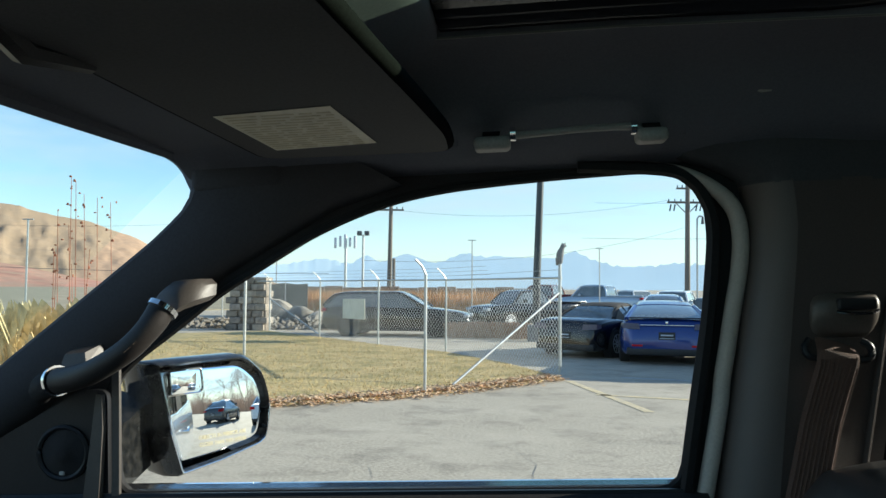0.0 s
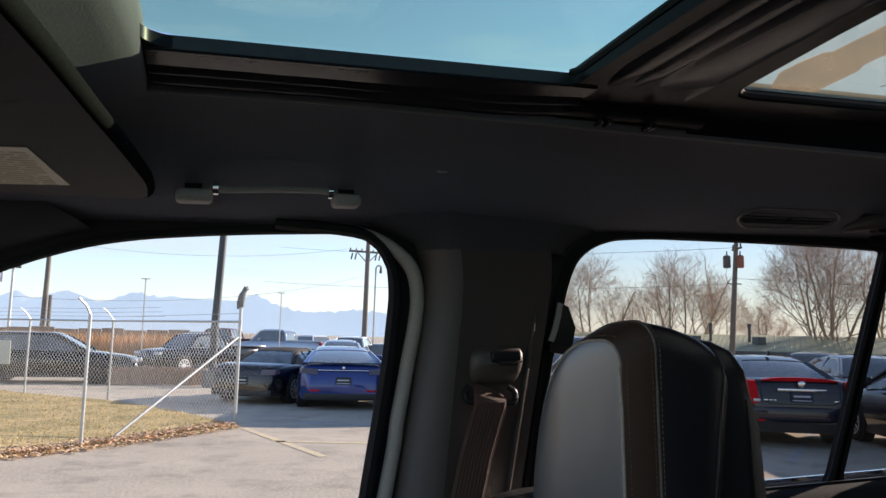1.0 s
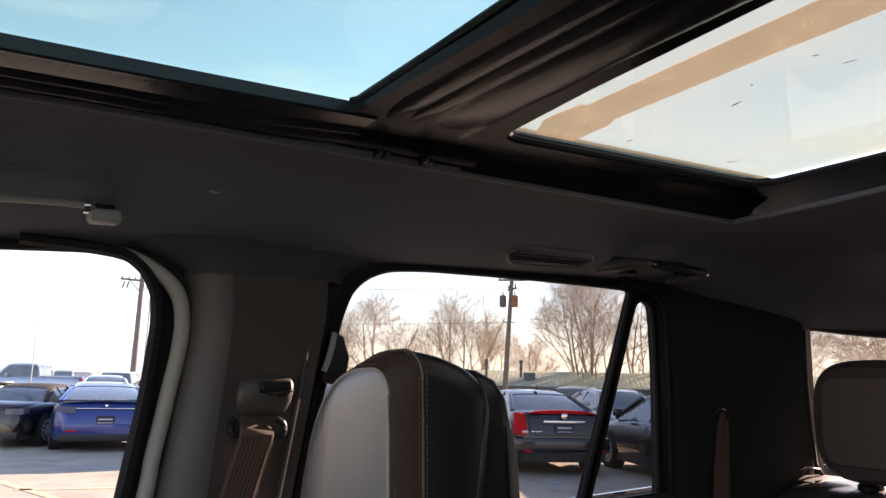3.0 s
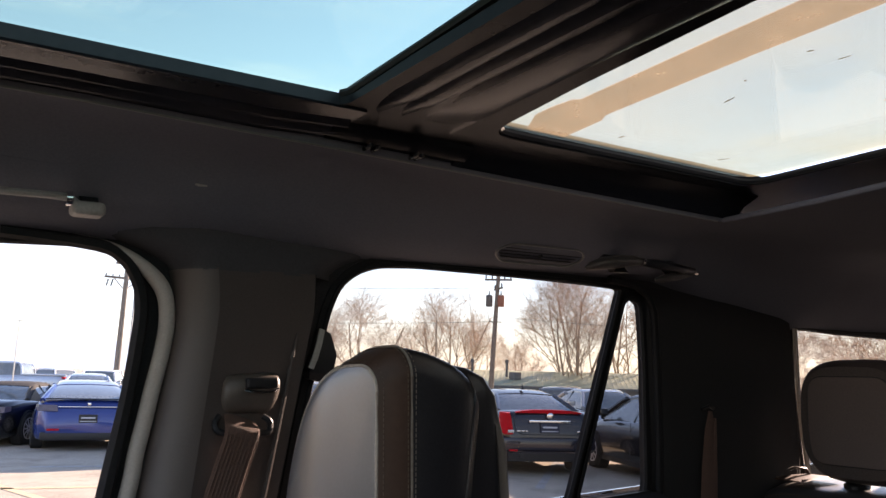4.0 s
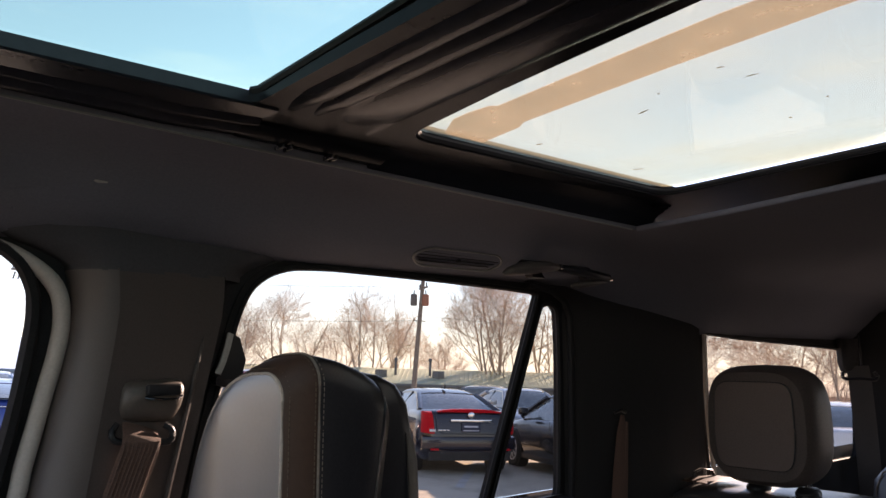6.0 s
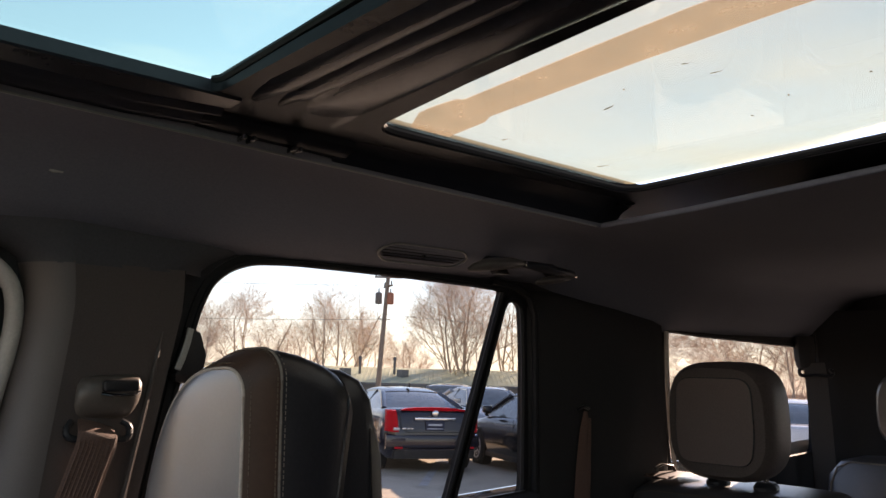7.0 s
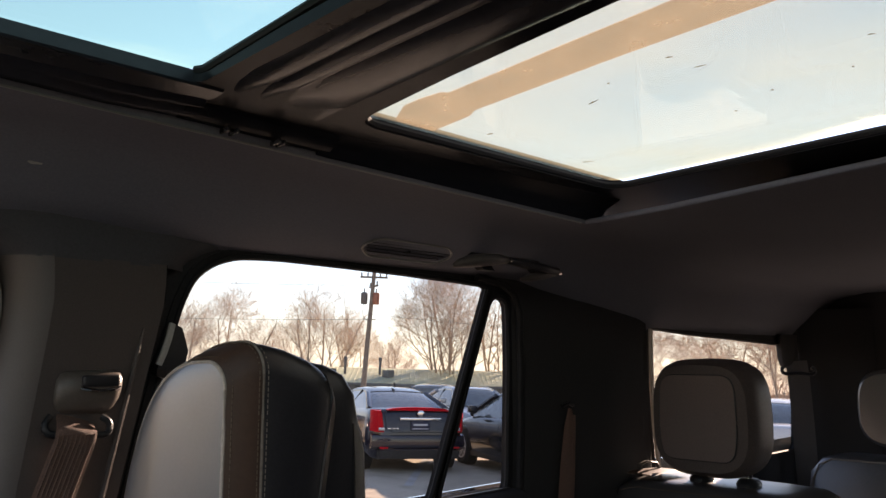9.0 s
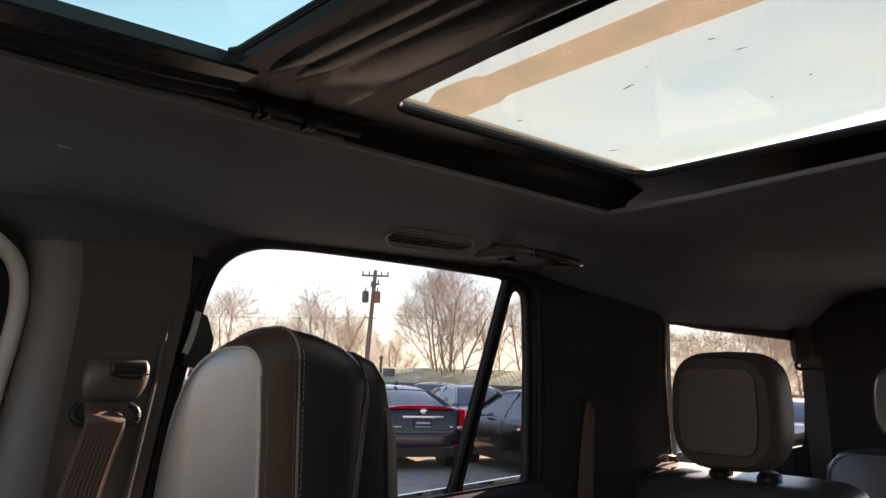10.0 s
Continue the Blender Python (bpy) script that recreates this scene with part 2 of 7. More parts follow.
def rounded(pts, r=0.03, seg=4):
    """The closed outline pts with its corners rounded; r: one radius, or one a corner."""
    res = []
    n = len(pts)
    for i, p in enumerate(pts):
        rr = r[i] if isinstance(r, (list, tuple)) else r
        p, a, b = Vector(p), Vector(pts[i - 1]), Vector(pts[(i + 1) % n])
        if rr <= 0:
            res.append(tuple(p))
            continue
        da, db = (a - p), (b - p)
        k = min(rr, da.length * 0.45, db.length * 0.45)
        s, e = p + da.normalized() * k, p + db.normalized() * k
        for j in range(seg + 1):
            t = j / seg
            res.append(tuple(s * (1 - t) ** 2 + p * 2 * t * (1 - t) + e * t * t))
    return res


def plate(outer, holes, place, d0, d1):
    """A slab with openings: 2D outlines, place(u, v, d) puts a point at depth d into space."""
    bm = bmesh.new()
    loops = []
    for loop in [outer] + list(holes):
        vs = [bm.verts.new((u, v, 0)) for u, v in loop]
        es = [bm.edges.new((vs[i], vs[(i + 1) % len(vs)])) for i in range(len(vs))]
        loops.append((vs, es))
    bmesh.ops.triangle_fill(bm, use_beauty=True, use_dissolve=False, edges=[e for _, es in loops for e in es], normal=(0, 0, 1))
    flat = [tuple(v.co) for v in bm.verts]
    bm.verts.index_update()
    faces = [[v.index for v in f.verts] for f in bm.faces]
    counts = [len(vs) for vs, _ in loops]
    bm.free()
    bm = bmesh.new()
    front = [bm.verts.new(place(u, v, d0)) for u, v, _ in flat]
    rear = [bm.verts.new(place(u, v, d1)) for u, v, _ in flat]
    for f in faces:
        bm.faces.new([front[i] for i in f])
        bm.faces.new([rear[i] for i in f][::-1])
    at = 0
    for c in counts:
        for i in range(c):
            a, b = at + i, at + (i + 1) % c
            bm.faces.new((front[a], front[b], rear[b], rear[a]))
        at += c
    return bm


def pane(loop, place, d0, d1):
    return plate(loop, [], place, d0, d1)


def grow(loop, k):
    """The outline moved outwards by about k."""
    n = len(loop)
    area = sum(loop[i - 1][0] * loop[i][1] - loop[i][0] * loop[i - 1][1] for i in range(n))
    s = 1 if area > 0 else -1
    res = []
    for i in range(n):
        a, b = Vector(loop[i - 1]), Vector(loop[(i + 1) % n])
        t = (b - a).normalized()
        res.append((loop[i][0] + t.y * k * s, loop[i][1] - t.x * k * s))
    return res


def smooth_path(pts, n=4):
    """A finer, flowing line through pts."""
    p = [Vector(q) for q in pts]
    p = [p[0] * 2 - p[1]] + p + [p[-1] * 2 - p[-2]]
    res = []
    for a, b, c, d in zip(p, p[1:], p[2:], p[3:]):
        for k in range(n):
            t = k / n
            res.append(tuple(0.5 * (2 * b + (c - a) * t + (2 * a - 5 * b + 4 * c - d) * t * t + (3 * b - a - 3 * c + d) * t ** 3)))
    return res + [tuple(p[-2])]


def side(u, v, d):
    """Car axes: a point of the passenger wall."""
    return (u, d, v)


# ---- the vehicle: setting ----
FRONT_WINDOW = [(-0.43, 1.342), (-0.437, 1.50), (-0.40, 1.535), (-0.355, 1.565), (-0.27, 1.627), (-0.199, 1.667), (-0.13, 1.706),
                (-0.061, 1.734), (0.006, 1.753), (0.072, 1.763), (0.154, 1.769), (0.234, 1.773), (0.340, 1.776), (0.385, 1.771),
                (0.41, 1.754), (0.422, 1.726), (0.425, 1.682), (0.412, 1.573), (0.391, 1.465), (0.369, 1.342)]
REAR_WINDOW = [(0.645, 1.33), (0.676, 1.502), (0.695, 1.591), (0.712, 1.653), (0.723, 1.696), (0.742, 1.738), (0.772, 1.762), (0.811, 1.775),
               (0.884, 1.779), (1.026, 1.777), (1.161, 1.774), (1.315, 1.769), (1.39, 1.765), (1.404, 1.763), (1.232, 1.33)]
QUARTER_WINDOW = [(1.255, 1.33), (1.412, 1.728), (1.424, 1.741), (1.446, 1.744), (1.464, 1.733), (1.467, 1.70), (1.468, 1.60), (1.458, 1.33)]
THIRD_WINDOW = [(2.05, 1.30), (2.033, 1.45), (2.028, 1.55), (2.04, 1.692), (2.23, 1.680), (2.58, 1.667), (2.92, 1.653), (2.99, 1.63), (3.0, 1.58), (2.96, 1.30)]
FRONT_WINDOW, REAR_WINDOW, QUARTER_WINDOW, THIRD_WINDOW = (rounded(w, 0.03, 3) for w in (FRONT_WINDOW, REAR_WINDOW, QUARTER_WINDOW, THIRD_WINDOW))
WALL = [(-1.0, 1.22), (-0.583, 1.556), (-0.453, 1.651), (-0.367, 1.716), (-0.345, 1.735), (-0.328, 1.753), (-0.317, 1.771), (-0.313, 1.787), (-0.318, 1.81), (3.1, 1.81), (3.1, 0.62), (-1.0, 0.62)]
CENTRE = 0.375                        # the vehicle's middle, across

solid("wall_passenger_side", plate(WALL, [FRONT_WINDOW, REAR_WINDOW, QUARTER_WINDOW, THIRD_WINDOW], side, 1.185, 1.199), TRIM,
      "dark moulded side wall of a large SUV with window openings", "car interior", m=CAR, angle=25)


def mirrored(u, v, d):
    return (u, 2 * CENTRE - d, v)


solid("wall_driver_side", plate(WALL, [FRONT_WINDOW, REAR_WINDOW, QUARTER_WINDOW, THIRD_WINDOW], mirrored, 1.185, 1.199), TRIM,
      "dark moulded driver's side wall with window openings", "car interior", m=CAR, angle=25)
for k, (loop, mat, word) in enumerate([(FRONT_WINDOW, GLASS, "clear front door"), (REAR_WINDOW, GLASS_TINT, "lightly tinted rear door"),
                                       (QUARTER_WINDOW, GLASS_TINT, "narrow fixed quarter"), (THIRD_WINDOW, GLASS_TINT, "tinted rear quarter")]):
    for n, place in enumerate((side, mirrored)):
        # Behind the unseen driver's door the panes are darkened to dim the cabin.
        w = solid(f"window_{2 * k + n + 1}", pane(grow(loop, 0.004), place, 1.1905, 1.1935), GLASS_LIGHT_CUT if n and k else mat, f"{word} window glass of the SUV", "window", m=CAR, smooth=False)
        w.visible_shadow = False
        s = bmesh.new()
        ring = grow(loop, 0.003)
        ring = ring + ring[:1]
        tube(s, [place(u, v, 1.184) for u, v in ring], 0.006, 6, up=(0, 1, 0), caps=False)
        so = mesh_object("window_seal", s, SEAL)
        bo = mesh_object("window_border", plate(grow(loop, 0.017 if k in (1, 2) else 0.011), [grow(loop, 0.001)], place, 1.1815, 1.1845), SEAL)
        bo.parent = w
        bo["label"] = "black window border"
        so.parent = w
        so["label"] = "black rubber window seal"

# Headliner: one sheet over the cabin with the roof opening cut from it.
PROFILE = [(0.93, 1.898), (0.965, 1.898), (1.0, 1.890), (1.035, 1.875), (1.068, 1.853), (1.10, 1.828), (1.135, 1.806), (1.165, 1.793), (1.187, 1.786)]
ROOF_X0, ROOF_X1 = 0.085, 1.415
bm = bmesh.new()
ys = [(2 * CENTRE - y, z) for y, z in PROFILE[::-1]] + [(0.1, 1.905), (CENTRE, 1.91), (0.65, 1.905)] + PROFILE
xs = [-0.305, -0.25, -0.20, -0.15, -0.10, -0.06, -0.03, 0.0, 0.02, 0.04, 0.055, 0.07, ROOF_X0, 0.12, 0.30, 0.60, 0.90, 1.10, 1.25, 1.36, ROOF_X1, 1.43, 1.46, 1.50, 1.55, 1.65, 1.8, 2.0, 2.2, 2.5, 2.8, 3.1]


def edge_drop(x):
    """How far the edge of the roof opening falls towards the tail."""
    return 0.0225 * max(0.0, min(1.2, (x - 0.28) / 0.947))


def roof_z(x, y, z):
    z -= edge_drop(x) * (1 - 0.5 * max(0.0, 1 - abs(y - CENTRE) / 0.4)) * max(0.0, min(1.0, (z - 1.786) / 0.10))
    k = max(0.0, min(1.0, (1.19 - y) / 0.2)) * max(0.0, min(1.0, (y + 0.44) / 0.2))
    if x < ROOF_X0:
        t = (ROOF_X0 - x) / 0.39
        z = min(z, max(1.898 - 0.45 * (ROOF_X0 - x), 1.832 - 0.010 * t))
    if x > ROOF_X1:
        t = min(1, (x - ROOF_X1) / 1.8)
        z -= k * 0.040 * t
        z -= 0.10 * max(0, min(1, (x - 1.5) / 0.5)) * max(0, min(1, (y - 1.08) / 0.1))
    return z


grid = [[bm.verts.new((x, y, roof_z(x, y, z))) for y, z in ys] for x in xs]
for i in range(len(xs) - 1):
    for j in range(len(ys) - 1):
        if ROOF_X0 - 1e-6 <= xs[i] and xs[i + 1] <= ROOF_X1 + 1e-6 and 2 * CENTRE - 0.931 <= ys[j][0] and ys[j + 1][0] <= 0.931:
            continue
        bm.faces.new((grid[i][j], grid[i + 1][j], grid[i + 1][j + 1], grid[i][j + 1]))
lip = [e for e in bm.edges if e.is_boundary and all(ROOF_X0 - 0.01 <= v.co.x <= ROOF_X1 + 0.01 and -0.2 < v.co.y < 0.94 for v in e.verts)]
up = bmesh.ops.extrude_edge_only(bm, edges=lip)["geom"]
for v in (v for v in up if isinstance(v, bmesh.types.BMVert)):
    v.co += Vector((0.09, 0, 0.02)) if v.co.x > ROOF_X1 - 0.001 else Vector((0, 0, 0.05))
solid("ceiling", bm, HEADLINER, "charcoal cloth headliner with a large roof opening", "headliner", m=CAR, angle=60)

# Roof skin with the two glazed openings.
YL, YR = 2 * CENTRE - 0.842, 0.842
HOLE_F = rounded([(0.081, YL), (0.572, YL), (0.572, YR), (0.081, YR)], [0.05, 0.02, 0.02, 0.05], 6)
HOLE_R = rounded([(0.785, YL), (1.380, YL), (1.364, CENTRE), (1.380, YR), (0.785, YR), (0.765, 0.64), (0.744, CENTRE), (0.765, 0.11)], [0.05, 0.05, 0, 0.05, 0.045, 0, 0, 0], 6)


def flat_roof(u, v, d):
    return (u, v, d - 0.02 * ((v - CENTRE) / 0.8) ** 2)


solid("roof_panel", plate([(-0.32, -0.48), (3.15, -0.48), (3.15, 1.23), (-0.32, 1.23)], [HOLE_F, HOLE_R], flat_roof, 1.924, 1.937), FRAME_BLACK,
      "glossy black roof frame around two glass panels", "car roof", m=CAR)
for k, (loop, mat) in enumerate([(HOLE_F, glass_material("front_roof_glass", (0.80, 0.92, 0.78), 0.006)), (HOLE_R, ROOF_GLASS)]):
    w = solid(f"window_{9 + k}", pane(grow(loop, 0.006), flat_roof, 1.941, 1.944), mat, "large sunroof glass panel" if k == 0 else "dusty fixed rear sunroof glass panel", "sunroof", m=CAR, smooth=False)
    w.visible_shadow = k == 0

# Windscreen and closing walls.
bm = bmesh.new()
ring_loft(bm, [[(-0.305, -0.4, 1.81), (-0.305, 1.15, 1.81), (-0.305, 1.15, 1.815), (-0.305, -0.4, 1.815)],
               [(-1.0, -0.44, 1.22), (-1.0, 1.19, 1.22), (-1.0, 1.19, 1.225), (-1.0, -0.44, 1.225)]])
w = solid("window_11", bm, glass_material("windscreen_glass", (0.94, 0.98, 0.98), 0.003), "clear sloping windscreen of the SUV", "windscreen", m=CAR, smooth=False)
w.visible_shadow = False
solid("wall_front", box((-1.04, -0.46, 0.62), (-1.0, 1.21, 1.22), 0.01), PLASTIC, "black bulkhead below the windscreen", "bulkhead", m=CAR)
solid("floor", box((-1.0, -0.46, 0.58), (3.1, 1.21, 0.62), 0.01), TRIM, "dark carpeted cabin floor", "floor", m=CAR)
TAIL = rounded([(-0.12, 1.2), (0.86, 1.2), (0.82, 1.66), (-0.08, 1.66)], 0.06, 4)
solid("wall_tail", plate([(-0.46, 0.6), (1.21, 0.6), (1.21, 1.9), (-0.46, 1.9)], [TAIL], lambda u, v, d: (d, u, v), 3.1, 3.14), TRIM,
      "dark trimmed tailgate with a window opening", "tailgate", m=CAR)


# ---- the vehicle: doors, pillars, roof fittings ----
def strip(bm, path, half, thick, face=(0, -1, 0)):
    """A flat band along path; face is the way its broad side looks."""
    pts = [Vector(p) for p in path]
    f = Vector(face).normalized()
    rings = []
    for i, p in enumerate(pts):
        d = (pts[min(i + 1, len(pts) - 1)] - pts[max(i - 1, 0)]).normalized()
        s = d.cross(f).normalized()
        h = half[i] if isinstance(half, (list, tuple)) else half
        rings.append([p - s * h, p - s * h * 0.8 + f * thick, p + s * h * 0.8 + f * thick, p + s * h])
    return ring_loft(bm, rings)


def dashes(bm, path, every, length, rad):
    """Stitches along path."""
    pts = [Vector(p) for p in path]
    run = 0.0
    for a, b in zip(pts, pts[1:]):
        d = b - a
        n = d.length
        if n < 1e-6:
            continue
        while run < n:
            p = a + d * (run / n)
            q = a + d * (min(n, run + length) / n)
            tube(bm, [p, q], rad, 4)
            run += every
        run -= n
    return bm


def door(name, x0, x1, label):
    t = thing(name, ((x0 + x1) / 2, 1.15, 0.62), label, "car door", CAR)
    bm = bmesh.new()
    rows = [(1.185, 1.34), (1.16, 1.342), (1.135, 1.335), (1.118, 1.315), (1.112, 1.26), (1.12, 1.16), (1.11, 1.0), (1.10, 0.85), (1.12, 0.63), (1.185, 0.63)]
    ring_loft(bm, [[(x, y, z) for y, z in rows] for x in (x0, x0 + 0.02, (x0 + x1) / 2, x1 - 0.02, x1)])
    part("panel", bm, TRIM, t)
    part("sill_strip", tube(bmesh.new(), [(x0 + 0.02, 1.168, 1.342), (x1 - 0.02, 1.168, 1.342)], 0.005, 6), PLASTIC, t, "thin satin black strip along the window sill")
    part("armrest", box((x0 + 0.15, 1.04, 0.98), (x1 - 0.12, 1.12, 1.05), 0.02, 3), LEATHER, t)
    return t


door("front_door", -0.62, 0.40, "closed front passenger door with dark trim panel")
door("rear_door", 0.62, 1.47, "closed rear passenger door with dark trim panel")

# Grey seal that follows the front door opening, and the pillar behind it.
seal = thing("door_opening_seal", (0.40, 1.17, 1.30), "pale grey cloth-covered seal round the door opening", "door seal", CAR)
SEAL_LINE = smooth_path([(0.30, 1.178, 1.787), (0.35, 1.176, 1.783), (0.395, 1.173, 1.770), (0.4333, 1.172, 1.7454), (0.4568, 1.172, 1.7161), (0.463, 1.172, 1.6771), (0.4582, 1.172, 1.6327), (0.448, 1.172, 1.5844),
                         (0.4389, 1.172, 1.5379), (0.4292, 1.172, 1.4917), (0.4233, 1.172, 1.4506), (0.400, 1.172, 1.34), (0.372, 1.172, 1.2)])
part("seal_strip", tube(bmesh.new(), SEAL_LINE, [min(0.0115, 0.003 + 0.0006 * k) for k in range(len(SEAL_LINE))], 12, up=(0, 1, 0)), SEAL_GREY, seal)
part("seal_lip", tube(bmesh.new(), smooth_path([(0.25, 1.172, 1.786), (0.365, 1.171, 1.776), (0.40, 1.17, 1.76), (0.418, 1.17, 1.735), (0.428, 1.17, 1.70), (0.426, 1.17, 1.65),
                                    (0.414, 1.17, 1.56), (0.396, 1.17, 1.46), (0.378, 1.17, 1.36), (0.35, 1.17, 1.2)]), 0.009, 6, up=(0, 1, 0)), SEAL, seal, "black rubber lip")
pil = thing("b_pillar_cover", (0.52, 1.17, 0.65), "grey-brown moulded pillar cover between the doors", "pillar trim", CAR)
def pillar_line(z):
    """The front foot, the ridge and the rear edge of the pillar cover at that height."""
    front = 0.4725 - 0.178 * max(0.0, 1.665 - z) - 2.0 * max(0.0, z - 1.69) ** 2
    ridge = 0.499 - 0.125 * max(0.0, 1.68 - z) - 1.0 * max(0.0, z - 1.69) ** 2
    rear = 0.680 - 0.20 * max(0.0, 1.70 - z)
    return front, ridge, rear


def pillar_front(z):
    """The rounded front of the cover, from the door seal round to its flat belt side."""
    a, b, c = pillar_line(z)
    turn = [math.pi / 2 * k / 14 for k in range(15)]
    return [(b + 0.024 - (b + 0.024 - a) * math.cos(k), 1.187 - 0.0605 * math.sin(k), z) for k in turn]


def pillar_side(z):
    a, b, c = pillar_line(z)
    return [(x, y, z) for x, y in ((b + 0.022, 1.1272), (b + 0.04, 1.1290), (b + 0.07, 1.1335), (0.5 * (b + c) + 0.02, 1.1385), (c - 0.05, 1.1440), (c - 0.02, 1.1465), (c, 1.1480))]


part("cover", ring_loft(bmesh.new(), [pillar_front(z) for z in (0.65, 1.0, 1.2, 1.34, 1.44, 1.53, 1.60, 1.65, 1.69, 1.715, 1.735, 1.7455, 1.7475)], closed=False, caps=False), PILLAR, pil, angle=70)
part("side_panel", ring_loft(bmesh.new(), [pillar_side(z) for z in (0.65, 1.0, 1.2, 1.34, 1.44, 1.53, 1.60, 1.65, 1.69, 1.72, 1.75)], closed=False, caps=False), PILLAR_SHADE, pil, "side of the pillar, colour darkened for shade", angle=50)
part("rear_edge", ring_loft(bmesh.new(), [[(pillar_line(z)[2] + u, v, z) for u, v in ((-0.001, 1.1483), (0.0012, 1.1490), (0.002, 1.152), (0.002, 1.187))] for z in (0.65, 1.2, 1.44, 1.6, 1.70, 1.75)], closed=False, caps=False), VISOR_EDGE, pil, "black rear edge", angle=30)
upper = []
for k, (z, pull) in enumerate(((1.7462, 0.0), (1.755, 0.0), (1.765, 0.012), (1.775, 0.03), (1.785, 0.055), (1.797, 0.09), (1.815, 0.12))):
    a, b, c = pillar_line(z)
    out = 0.05 * (k / 6) ** 2
    ring = [(a - pull, 1.187), (a - pull + 0.002, 1.176 - out * 0.1), (a + 0.006 - pull * 0.8, 1.160), (b - 0.006 - pull * 0.5, 1.1385 + out * 0.1), (b + 0.006, 1.1290 + out * 0.15), (b + 0.03, 1.1270 + out * 0.2),
            (b + 0.07, 1.1325 + out * 0.2), (c - 0.05, 1.1435 + out * 0.2), (c - 0.01 + pull * 0.3, 1.1475 + out * 0.3), (c + 0.01 + pull * 0.6, 1.158 + out * 0.2), (c + 0.03 + pull * 0.9, 1.175), (c + 0.045 + pull, 1.188)]
    upper.append([(x, y, z) for x, y in ring])
part("cloth_top", ring_loft(bmesh.new(), upper, closed=False, caps=False), VISOR_CLOTH, pil, "charcoal cloth above the pillar cover", angle=80)
part("edge_bead", tube(bmesh.new(), [(pillar_line(z)[2] - 0.022, 1.1455, z) for z in (1.66, 1.64, 1.6, 1.52, 1.44, 1.36, 1.2)], [0.001, 0.0035, 0.0042, 0.0045, 0.0045, 0.0045, 0.0045], 8), PILLAR_SHADE, pil, "brown raised rib")

# Seat belt on that pillar.
belt = thing("seat_belt", (0.56, 1.12, 1.2), "brown webbing seat belt hanging from its pillar guide", "seat belt", CAR)
bm = bmesh.new()
rings = []
for z, w, d, c in ((1.542, 0.030, 0.004, 0.568), (1.545, 0.036, 0.014, 0.569), (1.552, 0.040, 0.022, 0.570), (1.563, 0.043, 0.028, 0.572), (1.576, 0.044, 0.031, 0.574), (1.588, 0.0435, 0.030, 0.575), (1.596, 0.041, 0.024, 0.576), (1.600, 0.037, 0.014, 0.576), (1.602, 0.032, 0.002, 0.576)):
    rings.append([(c + w * math.copysign(abs(math.cos(a)) ** 0.6, math.cos(a)), 1.146 - d * max(0.0, math.sin(a)) ** 0.5, z) for a in (math.pi * k / 16 for k in range(17))] + [(c, 1.152, z)])
ring_loft(bm, rings)
part("guide_housing", bm, material("dark_taupe_plastic", (0.085, 0.070, 0.060), 0.4, spec=0.5, scale=300, vary=0.1, bump=0.1), belt, "dark taupe belt guide housing")
part("button", box((0.560, 1.110, 1.5785), (0.608, 1.122, 1.5945), 0.004, 3), PLASTIC, belt, "black release button")
part("button_trim", tube(bmesh.new(), smooth_path([(0.558, 1.1125, 1.5775), (0.578, 1.1100, 1.5745), (0.598, 1.1110, 1.5750), (0.609, 1.1145, 1.578)]), 0.0021, 6), CHROME, belt, "bright trim on the button")
part("loop", tube(bmesh.new(), smooth_path([(0.529, 1.131, 1.543), (0.5225, 1.128, 1.534), (0.5235, 1.125, 1.524), (0.533, 1.123, 1.5195), (0.558, 1.122, 1.5185), (0.585, 1.122, 1.5160), (0.597, 1.123, 1.5165), (0.602, 1.125, 1.523), (0.600, 1.126, 1.533), (0.592, 1.130, 1.539)]), 0.0045, 8), PLASTIC, belt, "black plastic belt loop")
web = part("webbing", strip(bmesh.new(), [(0.562, 1.138, 1.540), (0.559, 1.126, 1.533), (0.558, 1.1165, 1.527), (0.5566, 1.1125, 1.5195), (0.5555, 1.1135, 1.510), (0.547, 1.1175, 1.48), (0.5345, 1.121, 1.438), (0.50, 1.12, 1.30), (0.45, 1.11, 1.1)], 0.0255, 0.002), WEBBING, belt, "brown ribbed webbing")
bm = bmesh.new()
for k in range(9):
    o = -0.0216 + 0.0054 * k
    tube(bm, [(0.5566 + o, 1.1105, 1.519), (0.5555 + o, 1.1112, 1.510), (0.547 + o, 1.1150, 1.48), (0.5345 + o, 1.1185, 1.438), (0.50 + o, 1.1175, 1.30)], 0.0011, 4)
part("rib", bm, WEBBING, web)
hook = thing("coat_hook", (0.70, 1.165, 1.60), "black folding coat hook on the pillar edge", "coat hook", CAR)
part("body", ring_loft(bmesh.new(), [[(0.70, 1.165, 1.668), (0.716, 1.165, 1.660), (0.716, 1.185, 1.660), (0.70, 1.185, 1.668)],
                                     [(0.688, 1.155, 1.628), (0.722, 1.155, 1.626), (0.722, 1.185, 1.626), (0.688, 1.185, 1.628)],
                                     [(0.676, 1.155, 1.600), (0.715, 1.155, 1.596), (0.715, 1.185, 1.596), (0.676, 1.185, 1.600)],
                                     [(0.680, 1.165, 1.590), (0.702, 1.165, 1.584), (0.702, 1.185, 1.584), (0.680, 1.185, 1.590)]]), PLASTIC, hook)
part("edge", strip(bmesh.new(), [(0.697, 1.158, 1.666), (0.690, 1.152, 1.645), (0.682, 1.15, 1.622), (0.676, 1.152, 1.606)], 0.005, 0.003), PLASTIC_GREY, hook, "pale front edge")

